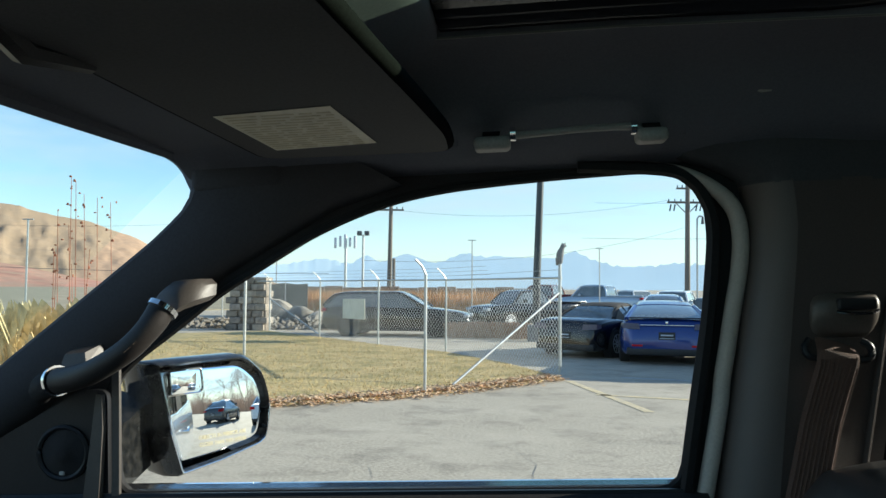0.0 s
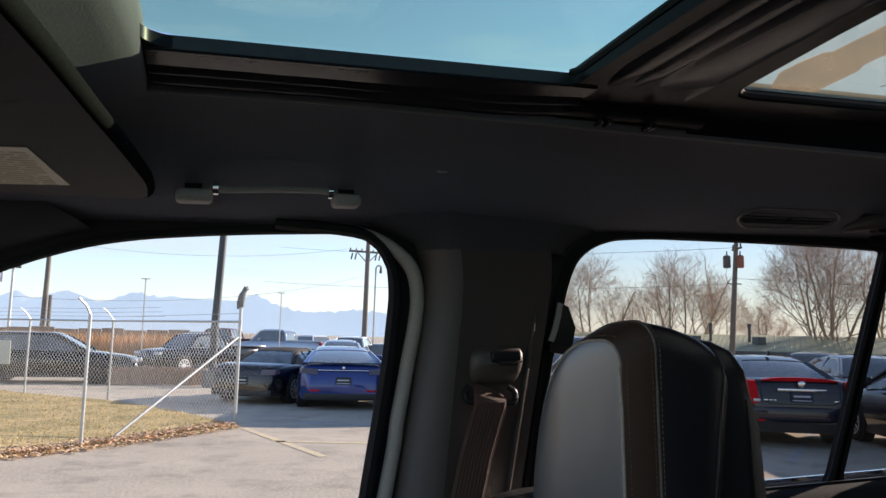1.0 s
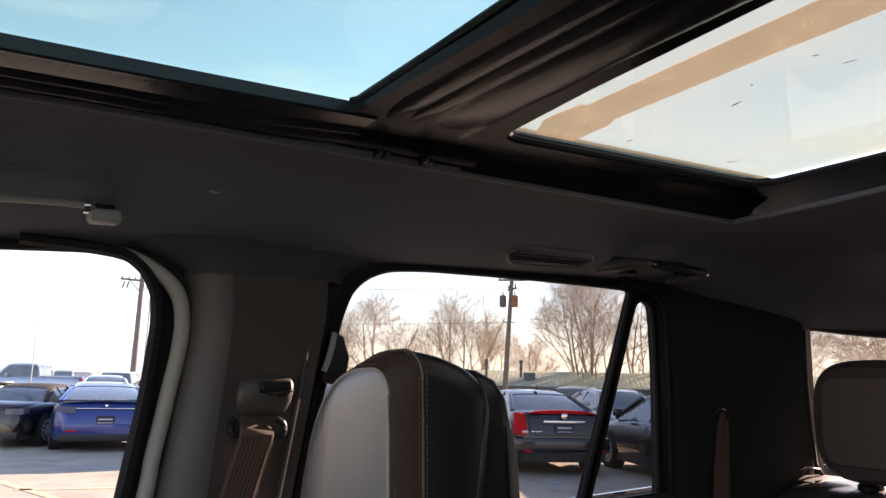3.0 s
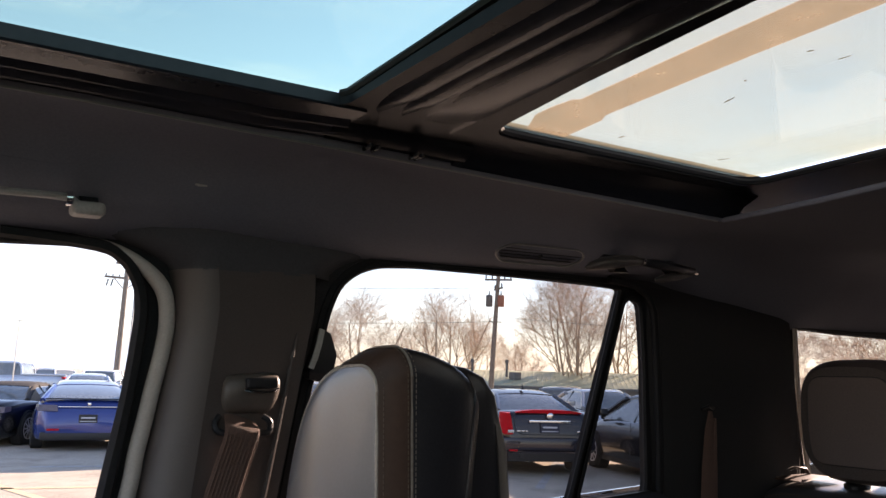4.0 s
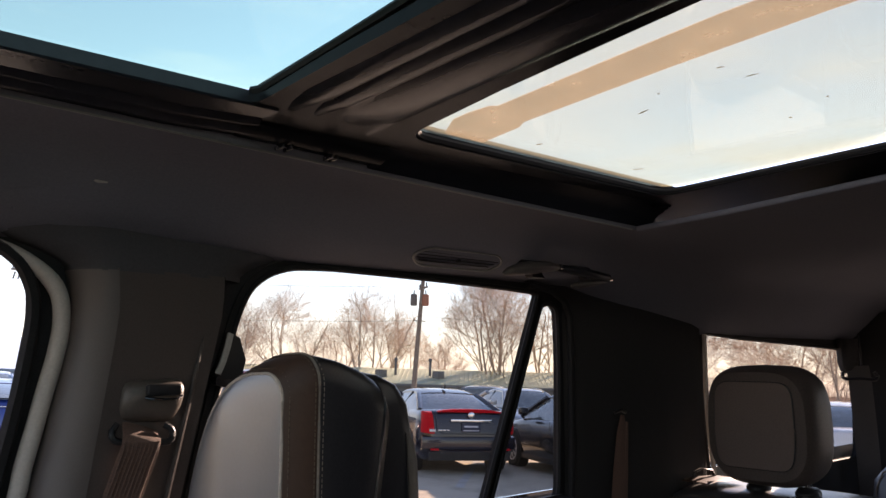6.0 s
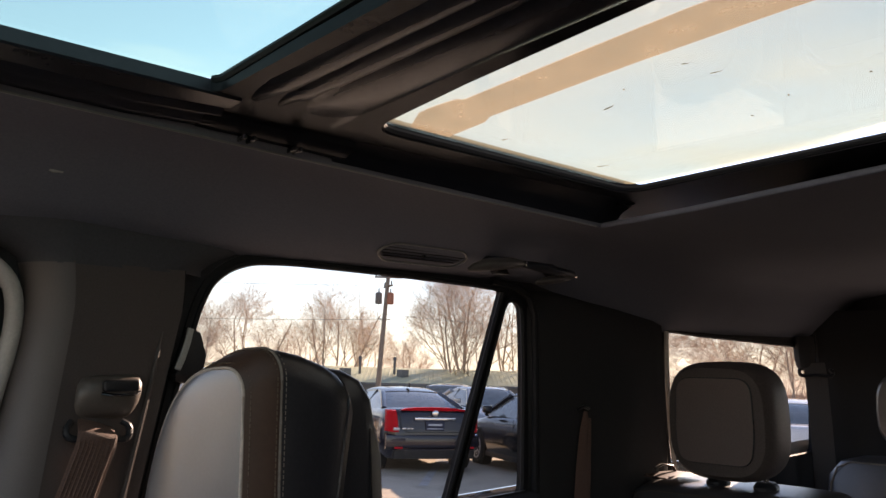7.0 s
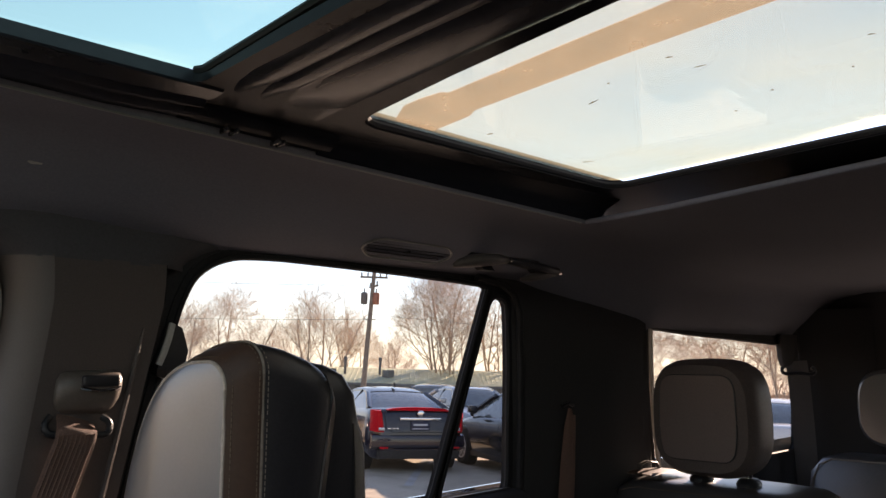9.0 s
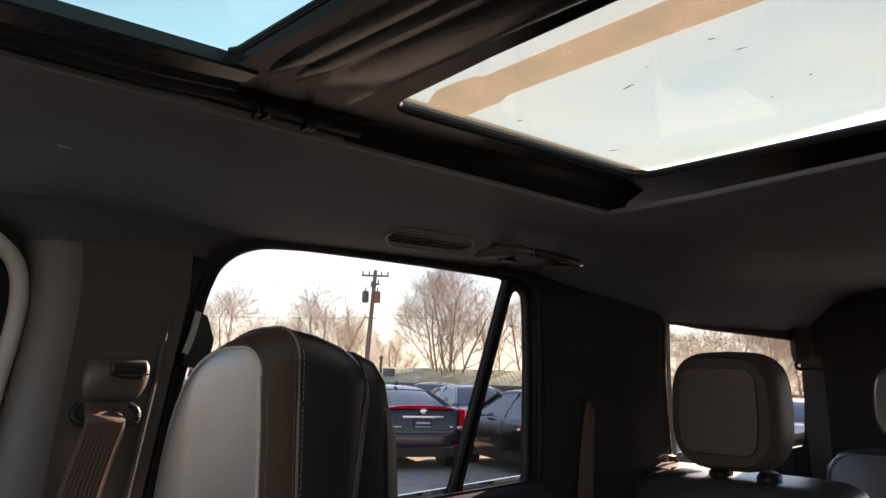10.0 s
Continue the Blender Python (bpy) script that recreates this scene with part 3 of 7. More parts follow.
# C and D pillars with their belts.
cp = thing("c_pillar_cover", (1.75, 1.18, 0.65), "dark moulded pillar cover behind the rear door", "pillar trim", CAR)
bm = bmesh.new()
rings = []
for z, k in ((0.65, 1), (1.2, 1), (1.5, 1), (1.64, 1), (1.70, 0.9), (1.745, 0.55), (1.77, 0.1)):
    rings.append([(x, 1.187 - (1.187 - y) * k, z) for x, y in ((1.478, 1.187), (1.482, 1.172), (1.50, 1.164), (1.53, 1.162), (1.62, 1.158), (1.80, 1.153), (1.95, 1.155), (2.0, 1.163), (2.018, 1.176), (2.022, 1.187))])
ring_loft(bm, rings)
part("cover", bm, TRIM, cp)
part("seal_strip", tube(bmesh.new(), [(1.36, 1.172, 1.782), (1.44, 1.17, 1.772), (1.475, 1.168, 1.752), (1.489, 1.166, 1.715), (1.490, 1.166, 1.60), (1.486, 1.166, 1.45), (1.478, 1.166, 1.3)], 0.009, 8, up=(0, 1, 0)), SEAL, cp, "black door seal")
part("edge_strip", strip(bmesh.new(), [(2.030, 1.172, 1.69), (2.022, 1.17, 1.55), (2.026, 1.17, 1.44), (2.044, 1.17, 1.32)], 0.007, 0.006), PIPING_PALE, cp, "pale edge beside the rear quarter window")
b2 = thing("seat_belt", (1.62, 1.15, 1.2), "brown webbing belt hanging folded on the rear pillar", "seat belt", CAR)
part("webbing", strip(bmesh.new(), [(1.640, 1.1490, 1.500), (1.634, 1.146, 1.46), (1.620, 1.143, 1.38), (1.603, 1.140, 1.27), (1.585, 1.137, 1.15)], [0.006, 0.020, 0.027, 0.030, 0.030], 0.002), WEBBING, b2)
part("fold", strip(bmesh.new(), [(1.652, 1.1475, 1.485), (1.644, 1.1455, 1.43), (1.632, 1.144, 1.34), (1.618, 1.142, 1.2)], [0.003, 0.006, 0.007, 0.007], 0.0035), WEBBING, b2)
part("loop", tube(bmesh.new(), [(1.612, 1.149, 1.506), (1.63, 1.144, 1.512), (1.65, 1.147, 1.506)], 0.004, 6), PLASTIC, b2)
b3 = thing("seat_belt", (2.90, 1.13, 1.1), "grey webbing belt hanging beside the rear quarter window", "seat belt", CAR)
FACE3 = (-0.75, -0.66, 0)
part("webbing", strip(bmesh.new(), [(2.89, 1.135, 1.60), (2.885, 1.128, 1.56), (2.88, 1.12, 1.40), (2.87, 1.11, 1.1)], 0.036, 0.002, FACE3), WEBBING_GREY, b3)
part("loop", tube(bmesh.new(), smooth_path([(2.85, 1.165, 1.580), (2.845, 1.165, 1.566), (2.855, 1.155, 1.558), (2.885, 1.125, 1.560), (2.915, 1.095, 1.556), (2.925, 1.088, 1.566), (2.918, 1.095, 1.580)]), 0.006, 8), PLASTIC, b3, "dark belt loop")
part("guide_cover", ring_loft(bmesh.new(), [[(2.895 + r * math.cos(a), 1.165 + 0.7 * r * math.sin(a), z) for a in (2 * math.pi * k / 12 for k in range(12))] for z, r in ((1.575, 0.018), (1.585, 0.034), (1.61, 0.042), (1.65, 0.045), (1.69, 0.045))]), TRIM, b3)
dp = thing("d_pillar_cover", (2.95, 1.15, 0.65), "dark moulded rear corner pillar cover", "pillar trim", CAR)
bm = bmesh.new()
ring_loft(bm, [[(x, y, z) for x, y in ((2.985 - s, 1.187), (2.99 - s, 1.15), (3.02, 1.10), (3.06, 1.02), (3.095, 0.95), (3.095, 1.187))] for z, s in ((0.65, 0.03), (1.3, 0.03), (1.5, 0.0), (1.64, 0.0), (1.78, 0.02))])
part("cover", bm, TRIM, dp)
part("edge_bead", tube(bmesh.new(), [(2.983, 1.168, 0.9), (2.983, 1.168, 1.3), (2.987, 1.160, 1.5), (2.987, 1.160, 1.64), (2.968, 1.160, 1.76)], 0.004, 6), PLASTIC, dp, "satin black edge bead")


# Overhead handles, vent and hook on the headliner.
def overhead_handle():
    t = thing("grab_handle", (0.236, 1.11, 1.83), "grey overhead grab handle with bright end bands", "grab handle", CAR)
    for x0, x1, x2 in ((0.112, 0.160, 0.135), (0.318, 0.358, 0.34)):
        part("end", box((x0, 1.074, 1.799), (x1, 1.108, 1.817), 0.007, 3), PLASTIC_GREY, t, "satin grey handle end")
        part("mount", ring_loft(bmesh.new(), [[(x2 + a, 1.09 + b, 1.812) for a, b in ((-.010, -.006), (.010, -.006), (.010, .012), (-.010, .012))],
                                              [(x2 + a, 1.115 + b, 1.832) for a, b in ((-.012, -.008), (.012, -.008), (.012, .014), (-.012, .014))]]), PLASTIC, t)
    bar = part("grip", tube(bmesh.new(), [(0.150, 1.086, 1.810), (0.162, 1.083, 1.8165), (0.19, 1.080, 1.8165), (0.24, 1.079, 1.819), (0.29, 1.080, 1.820), (0.315, 1.083, 1.820), (0.326, 1.086, 1.812)], [0.007, 0.0065, 0.0055, 0.0055, 0.0055, 0.0065, 0.007], 10, flat=0.8), PLASTIC_GREY, t, "satin grey grip bar")
    for x in (0.163, 0.315):
        part("band", tube(bmesh.new(), [(x - 0.0035, 1.083, 1.8185), (x + 0.0035, 1.083, 1.8185)], 0.0095, 12), CHROME, t, "polished chrome band")
    bm = bmesh.new()
    tube(bm, [(0.09, 1.125, 1.817), (0.10, 1.085, 1.850), (0.15, 1.068, 1.860), (0.236, 1.064, 1.862), (0.32, 1.068, 1.860), (0.37, 1.085, 1.850), (0.385, 1.125, 1.817)], 0.006, 6)
    part("recess_rim", bm, HEADLINER, t)
    return t


overhead_handle()
g2 = thing("grab_handle", (1.36, 1.09, 1.80), "dark folded grab handle above the rear door", "grab handle", CAR)
bm = bmesh.new()
tube(bm, [(1.205, 1.085, 1.786), (1.212, 1.078, 1.790), (1.235, 1.070, 1.796), (1.27, 1.066, 1.801), (1.305, 1.064, 1.805), (1.33, 1.065, 1.806), (1.338, 1.068, 1.806)],
     [0.005, 0.011, 0.017, 0.018, 0.015, 0.011, 0.006], 12, flat=0.72)
part("end", bm, PLASTIC_TAUPE, g2, "satin taupe end")
part("grip", tube(bmesh.new(), [(1.33, 1.066, 1.806), (1.38, 1.062, 1.803), (1.44, 1.062, 1.798), (1.49, 1.064, 1.795), (1.505, 1.070, 1.793)], [0.009, 0.012, 0.012, 0.011, 0.005], 10, flat=0.8), PLASTIC, g2)
part("end", tube(bmesh.new(), [(1.405, 1.09, 1.775), (1.42, 1.08, 1.778), (1.46, 1.075, 1.785), (1.495, 1.07, 1.79)], [0.005, 0.012, 0.013, 0.007], 10, flat=0.7), PLASTIC_TAUPE, g2)
for x in (1.285, 1.455):
    part("mount", ring_loft(bmesh.new(), [[(x + a, 1.072 + b, 1.782) for a, b in ((-.016, -.006), (.016, -.006), (.016, .012), (-.016, .012))],
                                          [(x + a, 1.115 + b, 1.828) for a, b in ((-.018, -.01), (.018, -.01), (.018, .014), (-.018, .014))]]), PLASTIC, g2)
for x, z in ((1.338, 1.8115), (1.50, 1.797)):
    part("pin", tube(bmesh.new(), [(x, 1.062, z - 0.006), (x, 1.054, z - 0.006)], 0.0035, 8), CHROME, g2, "small bright pivot pin")

SLOPE_U, SLOPE_V = Vector((1, 0, 0)), Vector((0, 0.82, -0.57))
vent = thing("air_vent", (1.125, 1.128, 1.806), "dark oval roof air vent with slats above the rear door", "air vent", CAR)
VC = Vector((1.122, 1.118, 1.812))
oval = rounded([(-0.112, 0.0), (-0.085, -0.024), (0.085, -0.024), (0.112, 0.0), (0.085, 0.024), (-0.085, 0.024)], 0.03, 4)


def on_slope(u, v, d):
    return VC + SLOPE_U * u + SLOPE_V * v + Vector((0, -0.57, -0.82)) * d


part("rim", tube(bmesh.new(), [on_slope(u, v, 0.004) for u, v in oval + oval[:1]], 0.0024, 6, caps=False), SATIN, vent, "thin satin rim")
part("backing", plate(grow(oval, -0.002), [], on_slope, -0.012, -0.006), PLASTIC, vent)
for k in range(5):
    v = -0.016 + 0.008 * k
    w = 0.10 - abs(v) * 0.9
    bm = bmesh.new()
    ring_loft(bm, [[on_slope(s * w, v - 0.003, 0.002), on_slope(s * w, v + 0.002, -0.005), on_slope(s * w, v + 0.003, -0.004), on_slope(s * w, v - 0.002, 0.003)] for s in (-1, 1)])
    part("slat", bm, PLASTIC, vent)
part("tab", tube(bmesh.new(), [on_slope(0.0, 0.006, 0.002), on_slope(0.0, 0.0, 0.006)], 0.003, 6), PLASTIC, vent)
dot = bmesh.new()
tube(dot, [(0.464, 1.066, 1.853), (0.468, 1.066, 1.852), (0.480, 1.066, 1.852)], [0.002, 0.0026, 0.0015], 8)
solid("roof_hook", dot, PLASTIC_GREY, "small satin grey hook set in the headliner", "hook", kind="", m=CAR)

# Roof opening: stepped side rails, cross beam, rear frame, rolled shade.
rails = thing("sunroof_rail", (0.35, 0.90, 1.93), "black stepped sunroof rail along the opening", "sunroof rail", CAR)
prof = [(0.8402, 1.9310), (0.8402, 1.9165), (0.8425, 1.9142), (0.848, 1.9135), (0.868, 1.9085), (0.8705, 1.9085), (0.8722, 1.9100), (0.8735, 1.9135), (0.8755, 1.9145), (0.882, 1.9125), (0.889, 1.9065), (0.8915, 1.9060),
        (0.8930, 1.9075), (0.8942, 1.9115), (0.8965, 1.9120), (0.905, 1.9085), (0.912, 1.9030), (0.9145, 1.9025), (0.916, 1.9040), (0.9175, 1.9080), (0.9205, 1.9085), (0.929, 1.9050), (0.932, 1.945)]
for sgn in (1, -1):
    bm = bmesh.new()
    ring_loft(bm, [[(x, y if sgn > 0 else 2 * CENTRE - y, z) for y, z in [(y, z - edge_drop(x) * max(0.0, (y - 0.85) / 0.08) + 0.006 * max(0.0, (x - 0.5) / 0.1) * (0.85 < y < 0.93)) for y, z in prof]] for x in (0.088, 0.28, 0.4, 0.5, 0.57, 0.60)])
    part("rail", bm, RAIL_BLACK, rails, angle=35)
    part("edge_bead", tube(bmesh.new(), [(x, 0.931 if sgn > 0 else 2 * CENTRE - 0.931, 1.8985 - edge_drop(x)) for x in (0.08, 0.28, 0.5, 0.75, 1.0, 1.225, 1.40)], 0.0016, 6), SATIN, rails, "thin satin edge bead")
part("guide", ring_loft(bmesh.new(), [[(x, y, z - edge_drop(x)) for y, z in ((0.892, 1.935), (0.895, 1.920), (0.903, 1.914), (0.914, 1.9105), (0.924, 1.9075), (0.929, 1.909), (0.930, 1.935))] for x in (0.585, 0.60, 0.70, 0.80)]), FRAME_BLACK, rails, "black guide shoe")
for x in (0.640, 0.652, 0.712, 0.720):
    part("guide_clip", box((x, 0.905, 1.9005 - edge_drop(x)), (x + 0.004, 0.927, 1.907 - edge_drop(x)), 0.0012, 2), RAIL_BLACK, rails)
part("wind_lip", tube(bmesh.new(), [(0.062, YL + 0.02, 1.925), (0.062, YR - 0.02, 1.925), (0.08, YR, 1.93)], 0.008, 8), RAIL_BLACK, rails)
beam = thing("sunroof_crossbeam", (0.67, CENTRE, 1.93), "black ribbed cross beam between the roof glasses", "cross beam", CAR)
bm = bmesh.new()
BEAM = ((0.574, 1.945), (0.576, 1.930), (0.581, 1.9255), (0.590, 1.9250), (0.595, 1.9205), (0.600, 1.9165), (0.608, 1.9135), (0.616, 1.9125), (0.622, 1.9145), (0.625, 1.9190), (0.629, 1.9195), (0.634, 1.9165), (0.640, 1.9140),
        (0.648, 1.9130), (0.653, 1.9155), (0.656, 1.9195), (0.662, 1.9200), (0.668, 1.9165), (0.676, 1.9145), (0.690, 1.9135), (0.712, 1.9135), (0.730, 1.9150), (0.738, 1.9190), (0.743, 1.9245), (0.752, 1.9255), (0.766, 1.9265), (0.776, 1.9300), (0.780, 1.934), (0.782, 1.945))
ring_loft(bm, [[(min(x, 0.69) + max(0.0, x - 0.69) * (1 - 0.45 * max(0.0, 1 - abs(y - CENTRE) / 0.45)), y, z - 0.012 * ((y - CENTRE) / 0.8) ** 2 + (0.008 * max(0.0, (abs(y - CENTRE) - 0.39) / 0.07) if 0.59 < x < 0.735 else 0.0)) for x, z in BEAM] for y in (YL - 0.02, 0.0, 0.2, CENTRE, 0.55, 0.70, 0.765, 0.80, YR + 0.02)])
part("beam", bm, RAIL_BLACK, beam, angle=35)
part("rubber", tube(bmesh.new(), [(0.573, YL, 1.932), (0.573, CENTRE, 1.944), (0.573, YR - 0.012, 1.932), (0.565, YR, 1.931)], 0.005, 6), SEAL, beam)
bm = bmesh.new()
ringr = grow(HOLE_R, -0.001)
tube(bm, [flat_roof(u, v, 1.931) for u, v in ringr + ringr[:1]], 0.005, 6, caps=False)
frame_ob = thing("rear_glass_frame", (1.1, CENTRE, 1.93), "glossy black frame round the rear roof glass", "glass frame", CAR)
part("seal", bm, SEAL, frame_ob)
bm = bmesh.new()
ring_loft(bm, [[(x, y, z - edge_drop(x) * max(0.0, (y - 0.85) / 0.08)) for y, z in ((0.846, 1.943), (0.850, 1.934), (0.858, 1.9275), (0.885, 1.922), (0.906, 1.919), (0.916, 1.913), (0.920, 1.907), (0.928, 1.904), (0.934, 1.943))] for x in (0.785, 0.9, 1.0, 1.1, 1.24, 1.45)])
part("side_frame", bm, FRAME_BLACK, frame_ob)
bm = bmesh.new()
ring_loft(bm, [[(x, y, z) for y, z in ((2 * CENTRE - 0.846, 1.943), (2 * CENTRE - 0.885, 1.918), (2 * CENTRE - 0.928, 1.904), (2 * CENTRE - 0.934, 1.943))] for x in (0.79, 1.45)])
part("side_frame", bm, FRAME_BLACK, frame_ob)
bm = bmesh.new()
hem = [(2 * CENTRE - 0.93 + 1.11 * k / 12) for k in range(13)]
tube(bm, [(ROOF_X1 + 0.002, y, roof_z(ROOF_X1, y, 1.898 + 0.012 * max(0.0, 1 - abs(y - CENTRE) / 0.555)) + 0.004) for y in hem], 0.0055, 8)
part("shade_edge", bm, HEADLINER, frame_ob, "dark cloth hem of the opened sunshade")
DUST = glass_material("tan_dust_film", (0.66, 0.60, 0.53), 0.01, film=(0.40, 0.35, 0.28), film_amount=0.35, film_scale=14)
band = [(0.846, 0.832), (0.818, 0.782), (0.8165, 0.75), (0.8204, 0.7138), (0.8286, 0.712), (0.8177, 0.526), (0.8096, 0.398), (0.800, -0.05), (0.868, -0.05), (0.8787, 0.332), (0.8867, 0.5025), (0.8988, 0.734), (0.910, 0.7529), (0.917, 0.832)]
db = part("dust_film", plate(rounded(band, 0.004, 2), [], flat_roof, 1.9392, 1.9398), DUST, frame_ob, "tan band of dust left on the glass")
db.visible_shadow = False
SPECK = material("dried_dirt_speck", (0.34, 0.26, 0.15), 0.9, scale=50, bump=0)
for u, v, du, dv, r in ((0.976, 0.466, 0.002, -0.014, 0.0006), (0.991, 0.620, -0.005, -0.019, 0.0009), (0.987, 0.794, 0.003, -0.010, 0.0007), (0.927, 0.473, 0.003, -0.007, 0.0007), (0.946, 0.561, 0.002, -0.002, 0.0008),
                        (1.113, 0.438, 0.001, -0.003, 0.0008), (1.157, 0.505, 0.003, -0.003, 0.0007), (1.102, 0.342, 0.002, -0.002, 0.0009), (1.217, 0.795, 0.010, -0.017, 0.0006), (1.02, 0.30, 0.004, -0.006, 0.0006), (1.20, 0.20, -0.004, -0.006, 0.0006)):
    bm = bmesh.new()
    tube(bm, [flat_roof(u, v, 1.939), flat_roof(u + du * 0.4, v + dv * 0.4, 1.939), flat_roof(u + du, v + dv, 1.939)], [r * 0.5, r, r * 0.3], 5)
    part("dirt_speck", bm, SPECK, frame_ob)

# Sun visor with its label.
visor = thing("sun_visor", (-0.04, 0.78, 1.81), "dark grey cloth sun visor folded up, with a paper label", "sun visor", CAR)


def visor_at(u, v, d):
    return (u, v, d)


VIS = rounded([(-0.165, 0.36), (0.0, 0.36), (0.030, 0.42), (0.046, 0.55), (0.056, 0.67), (0.070, 0.82), (0.084, 1.0), (0.078, 1.098), (-0.165, 1.083)], [0.05, 0.05, 0.04, 0.06, 0.06, 0.06, 0.05, 0.025, 0.03], 5)
part("pad", plate(VIS, [], visor_at, 1.803, 1.822), VISOR_PAD, visor)
part("piping", tube(bmesh.new(), [visor_at(u, v, 1.8115) for u, v in VIS + VIS[:1]], 0.0085, 10, caps=False), VISOR_EDGE, visor)
lab = part("label", plate([(-0.133, 0.833), (-0.010, 0.818), (-0.001, 1.008), (-0.129, 1.021)], [], visor_at, 1.8016, 1.8022), LABEL, visor, "cream paper label with faded print")
bm = bmesh.new()
rnd = random.Random(2)
for k in range(15):
    v = 0.838 + 0.0118 * k
    x = -0.125
    while x < -0.02:
        w = rnd.uniform(0.012, 0.035)
        for p in (plate([(x, v), (min(x + w, -0.014), v), (min(x + w, -0.014), v + 0.0032), (x, v + 0.0032)], [], visor_at, 1.8010, 1.8013),):
            me = bpy.data.meshes.new("t")
            p.to_mesh(me)
            p.free()
            bm.from_mesh(me)
            bpy.data.meshes.remove(me)
        x += w + 0.005
part("print", bm, LABEL_INK, lab)
part("pivot", tube(bmesh.new(), [(-0.17, 0.54, 1.815), (-0.175, 0.60, 1.80), (-0.16, 0.66, 1.805)], [0.010, 0.011, 0.007], 8), PLASTIC, visor)
part("arm", tube(bmesh.new(), [(-0.17, 1.07, 1.812), (-0.18, 1.10, 1.82), (-0.18, 1.12, 1.835)], 0.006, 8), PLASTIC, visor)

# Windscreen pillar with its grip, sail panel with the small loudspeaker.
ap = thing("a_pillar_cover", (-0.3, 1.17, 1.2), "dark cloth-covered windscreen pillar", "pillar trim", CAR)
lower = [(-0.98, 1.20), (-0.60, 1.43), (-0.46, 1.525), (-0.36, 1.596), (-0.31, 1.628), (-0.27, 1.652), (-0.23, 1.675), (-0.199, 1.692), (-0.10, 1.745), (0.0, 1.775)]
upper = [(-0.99, 1.225), (-0.583, 1.545), (-0.440, 1.650), (-0.366, 1.705), (-0.337, 1.730), (-0.316, 1.750), (-0.305, 1.767), (-0.301, 1.784), (-0.22, 1.815), (-0.10, 1.83)]
rings = []
for (xl, zl), (xu, zu) in zip(lower, upper):
    rings.append([(xl + (xu - xl) * s, y, zl + (zu - zl) * s) for s, y in ((-0.03, 1.186), (0.02, 1.168), (0.15, 1.153), (0.4, 1.143), (0.7, 1.142), (0.9, 1.146), (1.0, 1.16), (1.02, 1.186))])
part("cover", ring_loft(bmesh.new(), rings), VISOR_CLOTH, ap)
part("upper_corner", box((-0.296, 1.14, 1.772), (-0.16, 1.187, 1.86), 0.012, 3), VISOR_CLOTH, ap)
hd = thing("windscreen_header", (-0.3, 0.4, 1.80), "dark header trim above the windscreen", "header trim", CAR)
part("trim", tube(bmesh.new(), smooth_path([(-0.31, -0.40, 1.822), (-0.31, 0.4, 1.822), (-0.31, 0.76, 1.824), (-0.31, 0.96, 1.828), (-0.31, 1.05, 1.830), (-0.312, 1.13, 1.831), (-0.308, 1.168, 1.818), (-0.296, 1.18, 1.785)]), 0.016, 8), HEADLINER, hd)
grip = thing("grab_handle", (-0.39, 1.13, 1.56), "dark curved pillar grab handle with bright rings", "grab handle", CAR)
part("end", tube(bmesh.new(), [(-0.525, 1.150, 1.490), (-0.511, 1.126, 1.500), (-0.4995, 1.115, 1.5067), (-0.482, 1.106, 1.513), (-0.470, 1.099, 1.5165)], [0.012, 0.016, 0.0185, 0.0190, 0.0185], 12), TRIM, grip)
part("mount", ring_loft(bmesh.new(), [[(-0.458 + a, 1.12 + 0.3 * b, 1.540 + b) for a, b in ((-0.020, -0.012), (0.018, -0.004), (0.014, 0.012), (-0.016, 0.010))], [(-0.452 + a, 1.15, 1.548 + b) for a, b in ((-0.024, -0.014), (0.022, -0.006), (0.018, 0.014), (-0.02, 0.012))]]), PLASTIC_TAUPE, grip, "satin grey mount")
part("end", ring_loft(bmesh.new(), [[(cx + u * 0.8, cy - u * 0.2 + v * 0.25, cz + v) for u, v in ((-w, -h * 0.6), (-w * 0.5, -h), (w * 0.6, -h), (w, -h * 0.5), (w, h * 0.5), (w * 0.6, h), (-w * 0.5, h), (-w, h * 0.6))]
                                    for cx, cy, cz, w, h in ((-0.3115, 1.089, 1.612, 0.020, 0.016), (-0.306, 1.095, 1.620, 0.022, 0.018), (-0.298, 1.104, 1.627, 0.025, 0.019), (-0.288, 1.118, 1.631, 0.027, 0.018), (-0.280, 1.145, 1.634, 0.027, 0.015))]), PLASTIC_TAUPE, grip, "satin grey flared upper end")
BAR = smooth_path([(-0.466, 1.097, 1.5165), (-0.4337, 1.083, 1.5215), (-0.3956, 1.070, 1.5330), (-0.3513, 1.066, 1.5575), (-0.3250, 1.074, 1.5850), (-0.3135, 1.086, 1.6080)])
part("bar", tube(bmesh.new(), BAR, [0.0185 - 0.0025 * math.sin(math.pi * k / (len(BAR) - 1)) for k in range(len(BAR))], 14), LEATHER_GRIP, grip, "leather-wrapped bar")
part("stitching", dashes(bmesh.new(), [(x + 0.004, y - 0.0155, z - 0.002) for x, y, z in BAR[-9:-1]], 0.005, 0.0035, 0.0006), STITCH, grip)
for a, b in (((-0.473, 1.1005, 1.5158), (-0.468, 1.098, 1.5166)), ((-0.3140, 1.0855, 1.6065), (-0.3115, 1.089, 1.6120))):
    part("ring", tube(bmesh.new(), [a, b], 0.0212, 18), CHROME, grip, "polished chrome ring")
sail = thing("mirror_sail_panel", (-0.53, 1.17, 1.36), "dark triangular panel with a small round loudspeaker", "sail panel", CAR)
